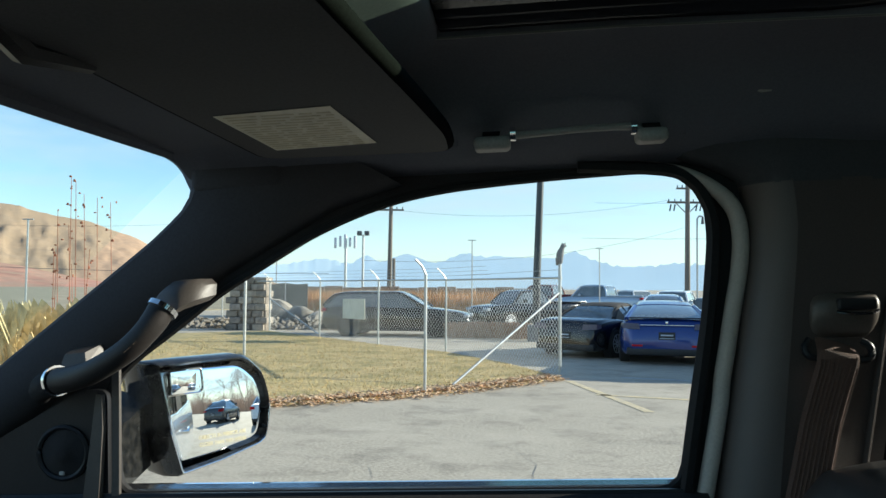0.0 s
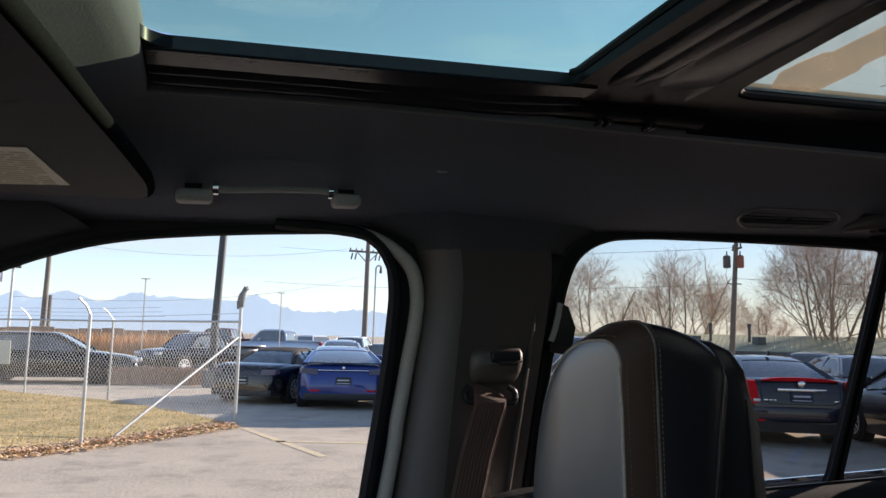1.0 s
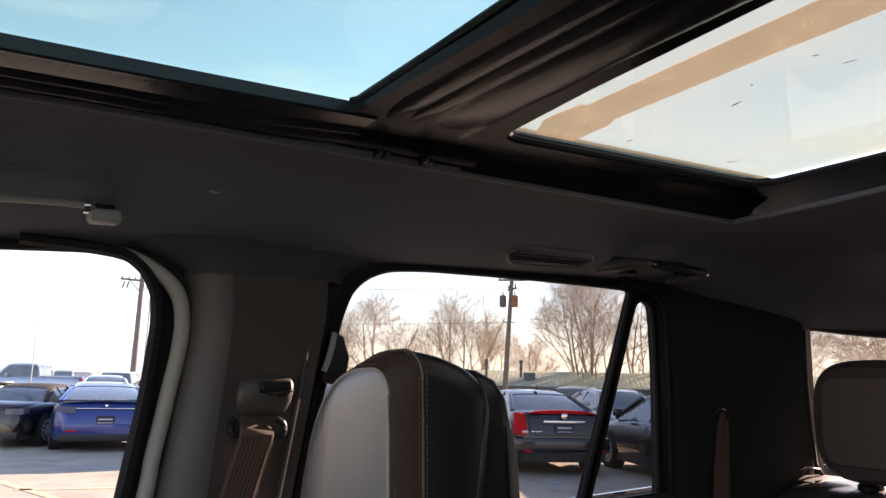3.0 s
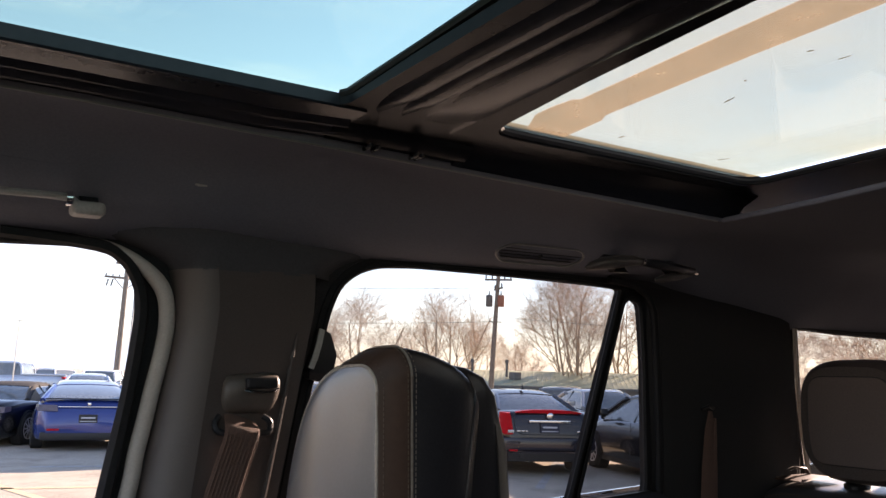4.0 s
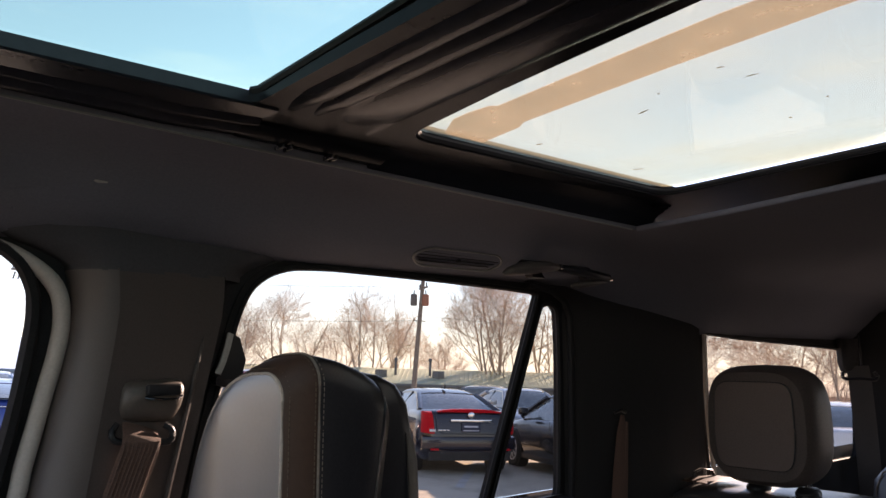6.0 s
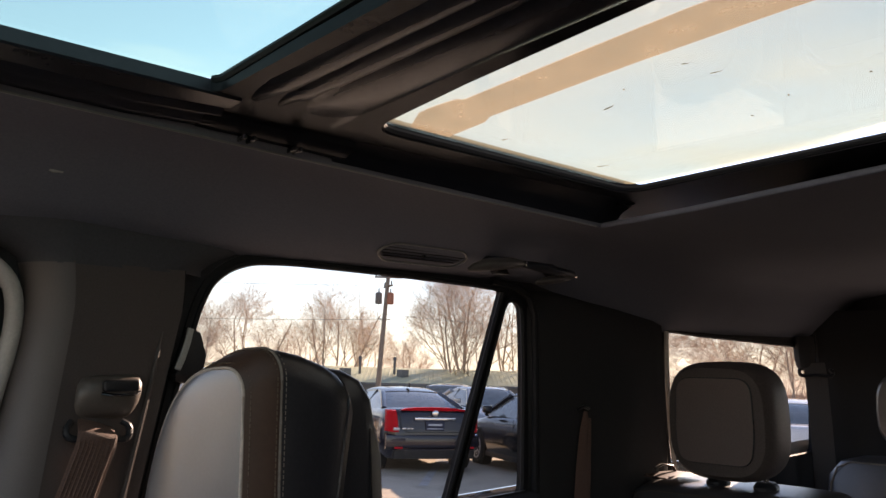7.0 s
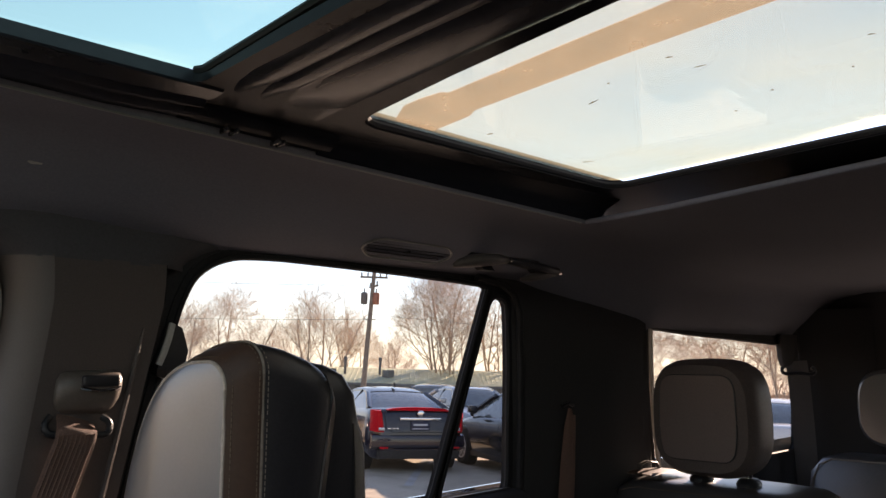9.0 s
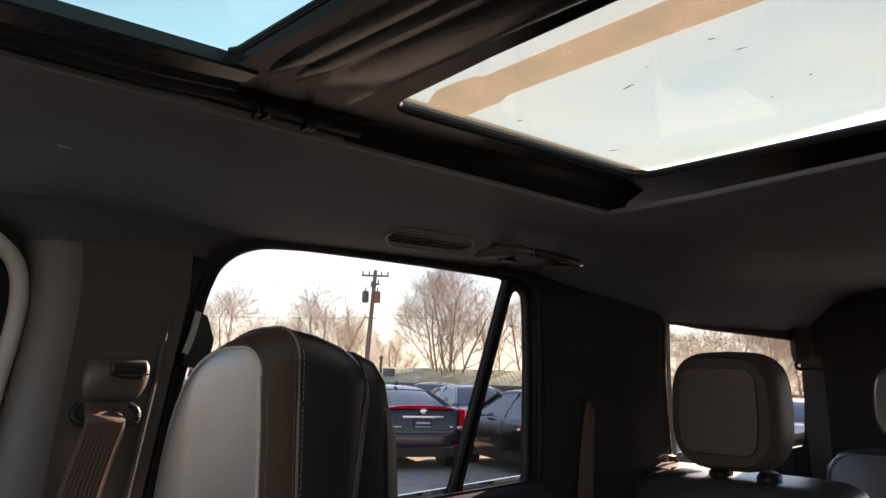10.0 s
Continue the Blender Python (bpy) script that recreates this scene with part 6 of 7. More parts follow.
            part("tail_light", bm, SMOKE_LAMP if style in ("twin", "bar") else RED_LAMP, t, "smoked tail lamp" if style in ("twin", "bar") else "red tail lamp")
        if style == "bar":
            part("chrome_bar", box((-0.56, y - 0.012, zt - 0.118), (0.56, y + 0.02, zt - 0.100), 0.005), CHROME, t)
            part("emblem", box((-0.03, y - 0.01, zt - 0.085), (0.03, y + 0.02, zt - 0.025), 0.01), CHROME, t)
            part("spoiler", ring_loft(bmesh.new(), [[(x, y + 0.06 + 0.10 * (x / w) ** 2, zt + 0.03), (x, y + 0.03 + 0.10 * (x / w) ** 2, zt + 0.055), (x, y + 0.20 + 0.06 * (x / w) ** 2, zt + 0.04)] for x in (-0.80, -0.5, 0, 0.5, 0.80)]), BLACK_TRIM, t)
            for s in (-1, 1):
                part("reflector", box((s * 0.62 - 0.11, y - 0.012, 0.40), (s * 0.62 + 0.11, y + 0.02, 0.435), 0.005), RED_LAMP, t)
        if style == "twin":
            part("grille", box((-0.26, y + 0.30, zt + 0.005), (0.26, y + 0.36, zt + 0.03), 0.006), BLACK_TRIM, t)
            part("exhaust", tube(bmesh.new(), [(0, y + 0.1, 0.27), (0, y - 0.015, 0.27)], 0.06, 12), BLACK_TRIM, t)
        pz = zt - 0.34
    plate_ob = part("dealer_plate", box((-0.17, y - 0.014, pz - 0.08), (0.17, y + 0.015, pz + 0.08), 0.006), BLACK_TRIM if style != "fin" else PLATE_BLUE, t, "dark dealer plate")
    part("plate_bar", box((-0.13, y - 0.018, pz + 0.0), (0.13, y - 0.010, pz + 0.03), 0.002, 1), PLATE_WHITE, plate_ob)
    part("plate_bar", box((-0.15, y - 0.018, pz - 0.06), (0.15, y - 0.010, pz - 0.045), 0.002, 1), PLATE_WHITE, plate_ob)
    if style != "fin":
        part("bumper_trim", box((-w * 0.86, y - 0.005, c["clear"] + 0.03), (w * 0.86, y + 0.12, c["clear"] + 0.19), 0.03), BLACK_TRIM, t)


def smooth_pairs(pts, n):
    return [(x, z) for x, z, _ in smooth_path([(x, z, 0) for x, z in pts], n)]


def vehicle(kind, colour, label, place, heading, style="plain", roof=None):
    """A parked vehicle; heading: degrees from +y towards +x in which its nose points."""
    c = SHAPES[kind]
    l, w, r = c["l"], c["w"], c["r"]
    m = pose(place[0], place[1], ground_z(*place), 0, 0, -heading)
    t = thing("pickup_truck" if kind in ("pickup", "compact") else "car", (0, 0, 0), label, "pickup truck" if kind in ("pickup", "compact") else "car", m, "parked vehicles")
    mat = PAINTS[colour]
    bm = bmesh.new()
    rings = []
    for s, zt in smooth_pairs(c["body"], 3):
        e = min(s, 1 - s) * l
        far = max(0.0, 1 - e / (0.50 if s < 0.5 else 0.85))
        hw = w * (1 - 0.24 * far ** 2.4)
        zb = c["clear"] + 0.10 * max(0.0, 1 - e / 0.25)
        h = zt - zb
        half = [(0.0, zb), (hw * 0.80, zb), (hw * 0.93, zb + 0.04), (hw * 0.98, zb + 0.14 * h), (hw, zb + 0.40 * h), (hw * 0.997, zb + 0.58 * h), (hw * 0.982, zb + 0.74 * h),
                (hw * 0.955, zb + 0.86 * h), (hw * 0.905, zt - 0.03), (hw * 0.82, zt - 0.010), (hw * 0.5, zt + 0.008), (0, zt + 0.015)]
        rings.append([(x, -l / 2 + s * l, z) for x, z in half] + [(-x, -l / 2 + s * l, z) for x, z in half[-2:0:-1]])
    ring_loft(bm, rings)
    part("body", bm, mat, t, angle=50)
    base = min(z for _, z in c["cab"]) - 0.02
    cab = smooth_pairs(c["cab"], 4)
    hi = max(z for _, z in cab)

    def ring_at(s, z, base, inset=0.0):
        y = -l / 2 + s * l
        hb, k = w * 0.90, (z - base) / max(0.01, hi - base)
        ht = w * (0.90 - (0.20 if kind in ("suv", "pickup", "compact", "wagon") else 0.30) * k ** 1.2) - inset
        return y, hb - inset, ht

    glass_r, roof_r = [], []
    for s, z in cab:
        y, hb, ht = ring_at(s, z, base)
        drop = 0.07 * min(1.0, (z - base) / 0.3)
        half = [(hb, base), (hb + (ht - hb) * 0.30, base + (z - drop - base) * 0.36), (hb + (ht - hb) * 0.66, base + (z - drop - base) * 0.72), (ht, z - drop), (ht * 0.965, z - drop * 0.45), (ht * 0.89, z - drop * 0.17), (ht * 0.7, z), (0, z + 0.012)]
        glass_r.append([(-x, y, q) for x, q in half] + [(x, y, q) for x, q in half[-2::-1]])
    bm = bmesh.new()
    ring_loft(bm, glass_r)
    part("glasshouse", bm, CAR_GLASS, t, "dark tinted windows", angle=50)
    crown = [(s, z) for s, z in cab if z > hi - 0.10]
    bm = bmesh.new()
    for s, z in crown:
        y, hb, ht = ring_at(s, z, base)
        half = [(ht * 1.015, z - 0.085), (ht * 1.012, z - 0.06), (ht * 0.975, z - 0.022), (ht * 0.89, z - 0.002), (ht * 0.7, z + 0.012), (0, z + 0.022)]
        roof_r.append([(-x, y, q) for x, q in half] + [(x, y, q) for x, q in half[-2::-1]])
    ring_loft(bm, roof_r)
    part("roof", bm, roof or mat, t, angle=60)
    for sgn in (-1, 1):
        first, last = cab.index(crown[0]), cab.index(crown[-1])
        for pts in (cab[:first + 1], cab[last:]):
            if len(pts) > 1:
                line = []
                for s, z in pts:
                    y, hb, ht = ring_at(s, z, base)
                    line.append((sgn * (ht + (hb - ht) * 0.05) * 0.985, y, z - 0.04 * min(1.0, (z - base) / 0.3)))
                part("pillar", tube(bmesh.new(), line, 0.055, 8), roof or mat, t)
        y, hb, ht = ring_at(0.46, hi, base)
        part("pillar", tube(bmesh.new(), [(sgn * hb, -l / 2 + 0.45 * l, base), (sgn * ht, -l / 2 + 0.44 * l, hi - 0.05)], 0.016, 6), BLACK_TRIM, t)
        yr = -l / 2 + 0.66 * l
        part("side_mirror", box((sgn * (w + 0.06) - 0.09, yr - 0.05, base + 0.06), (sgn * (w + 0.06) + 0.09, yr + 0.06, base + 0.20), 0.03, 3), mat, t)
        part("door_seam", tube(bmesh.new(), [(sgn * w * 0.975, -l / 2 + 0.45 * l, base - 0.02), (sgn * (w + 0.002), -l / 2 + 0.45 * l, c["clear"] + 0.15)], 0.005, 4), BLACK_TRIM, t)
        part("sill", box((sgn * w * 0.93 - 0.05, -c["wb"] / 2 + r, c["clear"] - 0.01), (sgn * w * 0.93 + 0.05, c["wb"] / 2 - r, c["clear"] + 0.10), 0.02), BLACK_TRIM, t)
        part("head_light", box((sgn * (w - 0.30) - 0.17, l / 2 - 0.20, c["body"][-2][1] - 0.06), (sgn * (w - 0.30) + 0.17, l / 2 - 0.02, c["body"][-2][1] + 0.06), 0.04, 3), CLEAR_LAMP, t)
    if kind == "roadster":                               # closed quarters of the folding top
        for sgn in (-1, 1):
            rows = []
            for s, z in [(s, z) for s, z in cab if s < 0.40]:
                y, hb, ht = ring_at(s, z, base)
                rows.append([(sgn * (hb + 0.010), y, base), (sgn * (hb + (ht - hb) * 0.5 + 0.012), y, base + (z - 0.05 - base) * 0.55), (sgn * (ht + 0.012), y, max(base, z - 0.06)), (sgn * ht * 0.88, y, max(base, z - 0.002))])
            part("top_quarter", ring_loft(bmesh.new(), rows, closed=False, caps=False), SUNLIT_TOP, t, "cloth quarter of the top, lightened for sun")
    for sgn in (-1, 1):
        for yy in (-c["wb"] / 2 - l * 0.01, c["wb"] / 2 - l * 0.01):
            tb, db_ = wheel_meshes(r)
            rot = Matrix.Rotation(0 if sgn > 0 else math.pi, 4, "Z")
            mv = Matrix.Translation((sgn * (w - 0.085), yy, r)) @ rot
            for q in (tb, db_):
                bmesh.ops.transform(q, matrix=mv, verts=q.verts[:])
            arch = bmesh.new()
            ring_loft(arch, [[(sgn * x, yy + k * math.cos(a), r + k * math.sin(a)) for a in (2 * math.pi * j / 24 for j in range(24))] for x, k in ((w - 0.20, r * 1.10), (w + 0.006, r * 1.13), (w + 0.008, r * 1.08), (w - 0.19, r * 1.04))])
            part("wheel_arch", arch, BLACK_TRIM, t)
            wh = part("tyre", tb, TYRE, t)
            part("rim", db_, RIM if kind != "wagon" else BLACK_TRIM, wh)
    if kind in ("pickup", "compact"):
        zb = c["body"][2][1]
        bm = bmesh.new()
        y0, y1 = -l / 2 + 0.08, -l / 2 + 0.375 * l
        plate_in = box((-w * 0.80, y0, zb + 0.015), (w * 0.80, y1, zb + 0.025), 0.004)
        part("bed", plate_in, BLACK_TRIM, t, "dark load bed")
        for sgn in (-1, 1):
            part("bed_rail", box((sgn * w * 0.88 - 0.06, y0 - 0.06, zb - 0.02), (sgn * w * 0.88 + 0.06, y1, zb + 0.05), 0.02), mat, t)
    rear_detail(t, c, kind, style)
    return t


def along(tail, heading, kind):
    """The middle of a vehicle whose tail stands at that place."""
    h = radians(heading)
    return (tail[0] + math.sin(h) * SHAPES[kind]["l"] / 2, tail[1] + math.cos(h) * SHAPES[kind]["l"] / 2)


vehicle("hatch", "blue", "deep blue hatchback parked tail-out on the lot", along((3.25, 17.0), 8, "hatch"), 8, "bar")
vehicle("roadster", "black", "black two-seat roadster with a closed cloth top", along((1.15, 18.5), 33, "roadster"), 33, "twin", roof=SHADED_TOP)
vehicle("suv", "grey", "charcoal SUV parked between the blue hatchback and the sedan", along((5.5, 14.8), 13, "suv"), 13)
vehicle("sedan", "silver", "silver sedan parked in the slanting front row", along((7.65, 12.7), 18, "sedan"), 18)
vehicle("saloon", "navy", "blue-black sedan with tall red tail lamps", along((9.53, 10.31), 24, "saloon"), 24, "fin")
vehicle("sedan", "black", "glossy black coupe parked beside the dark sedan", (11.70, 9.46), 23)
vehicle("wagon", "black", "long black estate car parked behind the fence", (-4.05, 26.3), 92)
vehicle("compact", "black", "black compact pickup truck beyond the fence", (0.35, 32.0), 232)
vehicle("pickup", "red", "dark red pickup truck in the back row", (1.9, 50.0), -62)
vehicle("pickup", "pale", "pale blue-silver crew-cab pickup truck in the back row", (4.9, 47.0), -62)
vehicle("pickup", "white", "white pickup truck near the far end", (7.9, 53.5), -35)
vehicle("sedan", "pale", "pale blue sedan in the back row", (5.6, 30.5), 12)
vehicle("suv", "white", "white SUV in the back row", (8.6, 43.0), 20)
vehicle("suv", "grey", "dark SUV at the end of the row", (11.0, 44.0), 30)
vehicle("sedan", "silver", "silver sedan parked behind the dark sedan", (15.8, 15.3), 205)
vehicle("suv", "grey", "charcoal SUV near the green-roofed building", (22.2, 23.3), 50)
vehicle("sedan", "black", "black sedan near the green-roofed building", (23.0, 19.0), 140)
vehicle("suv", "black", "black SUV near the green-roofed building", (24.3, 22.6), 140)
vehicle("sedan", "white", "white sedan parked behind the SUV", (15.6, 8.1), 60)
vehicle("sedan", "white", "white sedan with red tail lamps in the row behind", along((13.3, 5.45), 62, "sedan"), 62)
vehicle("sedan", "tan", "tan sedan far down the row", (9.6, 19.5), 20)
vehicle("suv", "red", "dark red SUV far down the row", (11.6, 22.5), 20)
vehicle("sedan", "grey", "dark sedan parked behind the SUV", (19.2, 3.4), 62)
vehicle("sedan", "pale", "pale sedan far behind the SUV", (27.5, 3.6), 80)

# ---- building, poles, trees, distance ----
ROOF_GREEN = material("green_metal_roofing", (0.42, 0.47, 0.31), 0.65, 0.0, scale=4, vary=0.12, bump=0.05, dirt=(0.40, 0.42, 0.30), dirt_scale=0.4, dirt_amount=0.6)
WALL_GREY = material("grey_block_wall", (0.20, 0.205, 0.21), 0.85, scale=6, vary=0.12, bump=0.2, dirt=(0.15, 0.15, 0.15), dirt_scale=0.5, dirt_amount=0.4)
FASCIA = material("dark_fascia", (0.13, 0.14, 0.14), 0.6, scale=10, bump=0.05)
WOOD_POLE = material("weathered_pole_wood", (0.19, 0.165, 0.14), 0.9, scale=12, vary=0.25, bump=0.3)
RUST = material("rusty_transformer", (0.30, 0.13, 0.09), 0.7, scale=15, vary=0.2, bump=0.1)
CAN_GREY = material("dark_transformer_can", (0.10, 0.105, 0.11), 0.5, scale=15, vary=0.1, bump=0.05)
B0, BD, BN = Vector((40.5, 44.0, -1.5)), Vector((0.745, -0.667, 0)), Vector((0.667, 0.745, 0))
house = thing("workshop_building", B0, "long low workshop with a pale green ribbed metal roof", "building")


def b_at(u, v, z):
    return B0 + BD * u + BN * v + Vector((0, 0, z))


bm = bmesh.new()
ring_loft(bm, [[b_at(-21, 0.5, 0), b_at(30, 0.5, 0), b_at(30, 12, 0), b_at(-21, 12, 0)], [b_at(-21, 0.5, 2.6), b_at(30, 0.5, 2.6), b_at(30, 12, 2.6), b_at(-21, 12, 2.6)]])
part("wall", bm, WALL_GREY, house)
bm = bmesh.new()
ring_loft(bm, [[b_at(u, 0, 2.70), b_at(u, 6.2, 3.92), b_at(u, 12.4, 2.70), b_at(u, 12.4, 2.62), b_at(u, 6.2, 3.80), b_at(u, 0, 2.60)] for u in (-21.5, 30.5)])
roof = part("roof", bm, ROOF_GREEN, house)
bm = bmesh.new()
u = -21.3
while u < 30.4:
    ring_loft(bm, [[b_at(u - 0.035, v, z), b_at(u - 0.018, v, z + 0.022), b_at(u + 0.018, v, z + 0.022), b_at(u + 0.035, v, z)] for v, z in ((-0.02, 2.69), (6.2, 3.915))])
    u += 0.36
part("rib", bm, ROOF_GREEN, roof)["kind"] = "stuff"
part("fascia", ring_loft(bmesh.new(), [[b_at(u, -0.04, 2.52), b_at(u, -0.04, 2.70), b_at(u, 0.02, 2.70), b_at(u, 0.02, 2.52)] for u in (-21.5, 30.5)]), FASCIA, house)
for u, v in ((-6.4, 3.4), (-3.6, 3.4), (14, 3.0)):
    part("flue", tube(bmesh.new(), [b_at(u, v, 3.2), b_at(u, v, 4.55)], 0.11, 10), CAN_GREY, roof)
    part("flue_cap", tube(bmesh.new(), [b_at(u, v, 4.5), b_at(u, v, 4.75)], [0.17, 0.14], 10), CAN_GREY, roof)
for u in (-7.5, -2.9):
    a = b_at(u, 2.6, 3.0)
    part("roof_box", box((a.x - 0.35, a.y - 0.35, a.z), (a.x + 0.35, a.y + 0.35, a.z + 0.75), 0.03), FASCIA, roof)
for u in (-16, -11, -5, 2, 9, 16, 23):
    f = part("window", plate([(u - 0.7, 1.1), (u + 0.7, 1.1), (u + 0.7, 2.1), (u - 0.7, 2.1)], [], lambda p, q, d: b_at(p, d, q), 0.42, 0.49), CAR_GLASS, house)
    part("frame", plate([(u - 0.8, 1.0), (u + 0.8, 1.0), (u + 0.8, 2.2), (u - 0.8, 2.2)], [[(u - 0.7, 1.1), (u + 0.7, 1.1), (u + 0.7, 2.1), (u - 0.7, 2.1)]], lambda p, q, d: b_at(p, d, q), 0.40, 0.50), FASCIA, f)

def crossarm(t, c, d, half, z, pins=3, depth=0.06):
    d = Vector(d).normalized()
    a = part("crossarm", tube(bmesh.new(), [Vector((*c, z)) - d * half, Vector((*c, z)) + d * half], depth, 6), WOOD_POLE, t)
    for k in range(-pins, pins + 1):
        if k:
            p = Vector((*c, z)) + d * (half * k / (pins + 0.2))
            part("insulator", tube(bmesh.new(), [p, p + Vector((0, 0, 0.14)), p + Vector((0, 0, 0.26))], [0.02, 0.05, 0.03], 7), CAN_GREY, a)
    return a


tp = thing("utility_pole", (26.0, 33.2, ground_z(26, 33.2)), "leaning wooden utility pole with two transformers", "utility pole")
part("pole", tube(bmesh.new(), [(26.0, 33.2, ground_z(26, 33.2)), (26.17, 33.08, 3.0), (26.36, 32.95, 7.35)], [0.16, 0.14, 0.11], 10), WOOD_POLE, tp)
crossarm(tp, (26.36, 32.95), (0.75, -0.66, 0), 0.75, 7.05, 2)
crossarm(tp, (26.36, 32.95), (0.3, 0.95, 0), 0.6, 6.55, 1)
for off, mat in (((-0.33, 0.22), CAN_GREY), ((0.14, -0.22), RUST)):
    c = (26.28 + off[0], 33.0 + off[1])
    can = part("transformer", tube(bmesh.new(), [(*c, 5.55), (*c, 5.6), (*c, 6.15), (*c, 6.2)], [0.15, 0.19, 0.19, 0.12], 14), mat, tp, "transformer can")
    part("bushing", tube(bmesh.new(), [(*c, 6.2), (*c, 6.42)], [0.04, 0.03], 7), CAN_GREY, can)
part("cable", tube(bmesh.new(), [(25.95, 33.2, 5.6), (25.85, 33.2, 5.2), (25.95, 33.2, 4.8), (26.2, 33.05, 4.6)], 0.015, 5), CAN_GREY, tp)
part("strut", tube(bmesh.new(), [(26.0, 33.25, 4.75), (26.5, 32.8, 4.72)], 0.03, 5), WOOD_POLE, tp)
up_ = thing("utility_pole", (12.45, 58.9, 0), "tall wooden utility pole with two crossarms", "utility pole")
part("pole", tube(bmesh.new(), [(12.4, 58.9, 0), (12.5, 58.9, 9.9)], [0.22, 0.16], 10), WOOD_POLE, up_)
crossarm(up_, (12.45, 58.9), (1, 0.15, 0), 1.5, 8.15, 3, 0.09)
crossarm(up_, (12.45, 58.9), (1, 0.15, 0), 0.8, 9.2, 2, 0.08)
part("strut", tube(bmesh.new(), [(11.6, 58.8, 8.1), (12.4, 58.9, 7.3)], 0.05, 5), GALV, up_)
part("strut", tube(bmesh.new(), [(13.3, 59.0, 8.1), (12.5, 58.9, 7.3)], 0.05, 5), GALV, up_)
for k in (-1.2, -0.9, 0.7, 1.0):
    part("insulator", tube(bmesh.new(), [(12.45 + k, 58.8, 8.0), (12.35 + k, 58.8, 7.5)], 0.06, 6), CAN_GREY, up_)
sl = thing("street_lamp", (13.05, 58.6, 0), "slim steel lamp post with a hanging lantern", "street lamp")
part("post", tube(bmesh.new(), [(13.05, 58.6, 0), (13.1, 58.6, 6.9), (13.25, 58.6, 7.1), (13.5, 58.6, 7.05)], 0.065, 8), GALV, sl)
part("lantern", tube(bmesh.new(), [(13.5, 58.6, 7.05), (13.5, 58.6, 6.9), (13.5, 58.6, 6.5)], [0.05, 0.09, 0.13], 8), CAN_GREY, sl)
lp = thing("utility_pole", (-10.1, 59.2, 0), "wooden utility pole with one crossarm", "utility pole")
part("pole", tube(bmesh.new(), [(-10.15, 59.2, 0), (-10.05, 59.2, 8.2)], [0.2, 0.15], 10), WOOD_POLE, lp)
part("stub", tube(bmesh.new(), [(-9.75, 59.0, 0), (-9.75, 59.0, 3.9)], 0.12, 8), WOOD_POLE, lp)
crossarm(lp, (-10.05, 59.2), (1, 0.1, 0), 1.0, 7.7, 2, 0.08)
fl = thing("floodlight_mast", (-9.07, 44.1, 0), "slim mast with two dark floodlights", "floodlight")
part("mast", tube(bmesh.new(), [(-9.07, 44.1, 0), (-9.07, 44.1, 4.7)], [0.08, 0.06], 8), GALV, fl)
for s in (-1, 1):
    part("lamp_head", box((-9.07 + s * 0.22 - 0.14, 44.0, 4.65), (-9.07 + s * 0.22 + 0.14, 44.2, 4.92), 0.04), CAN_GREY, fl)
am = thing("antenna_mast", (-11.2, 48.8, 0), "steel mast with a cluster of antenna panels", "antenna mast")
part("mast", tube(bmesh.new(), [(-11.2, 48.8, 0), (-11.2, 48.8, 4.9)], 0.08, 8), GALV, am)
for k in range(5):
    part("panel", box((-11.95 + 0.32 * k, 48.7, 4.15 + 0.1 * (k % 2)), (-11.80 + 0.32 * k, 48.85, 4.85 + 0.1 * (k % 3)), 0.03), PLATE_WHITE, am)
MAST = material("dark_painted_steel", (0.06, 0.066, 0.07), 0.45, 0.3, scale=20, vary=0.12, bump=0.05)
big = thing("light_pole", (0.62, 24.1, 0), "thick dark steel light pole on the lot", "light pole")
part("shaft", tube(bmesh.new(), [(0.60, 24.1, 0), (0.62, 24.1, 2.0), (0.73, 24.1, 5.0), (0.85, 24.1, 9.0)], [0.125, 0.12, 0.11, 0.09], 14), MAST, big)
part("foot", tube(bmesh.new(), [(0.60, 24.1, 0), (0.60, 24.1, 0.5)], 0.28, 14), WALL_GREY, big, "concrete foot")
for x, y, h in ((4.3, 42, 3.8), (-2.3, 38, 4.0), (-16.8, 24.9, 3.9), (-12.9, 40, 3.4)):
    q = thing("slim_post", (x, y, 0), "slim steel post on the far side of the lot", "post", None, "slim posts")
    part("post", tube(bmesh.new(), [(x, y, 0), (x, y, h)], 0.032, 6), GALV, q)
    part("cap", tube(bmesh.new(), [(x - 0.20, y, h), (x + 0.20, y, h)], 0.022, 6), GALV, q)


def wire_line(name, a, b, sag, n=14, r=0.009):
    a, b = Vector(a), Vector(b)
    pts = [a.lerp(b, k / n) - Vector((0, 0, sag * 4 * (k / n) * (1 - k / n))) for k in range(n + 1)]
    solid(name, tube(bmesh.new(), pts, r, 4), CAN_GREY, "thin dark overhead power cable", "cable", kind="")


wire_line("power_cable", (26.3, 32.9, 6.6), (6, 62, 8.5), 0.5)
wire_line("power_cable", (26.3, 32.9, 5.0), (55, 8, 4.6), 0.6)
wire_line("power_cable", (26.3, 32.9, 4.75), (4, 50, 4.9), 0.4)
for dz in (8.35,):
    wire_line("power_cable", (11.2, 58.9, dz), (-10.9, 59.2, dz - 0.5), 0.9)
    wire_line("power_cable", (-10.9, 59.2, dz - 0.6), (-60, 66, dz - 0.4), 1.1)
wire_line("power_cable", (12.4, 58.8, 6.3), (-9.0, 44.1, 3.2), 0.9)
wire_line("power_cable", (-30, 26, 2.8), (-8, 32, 2.2), 0.2)

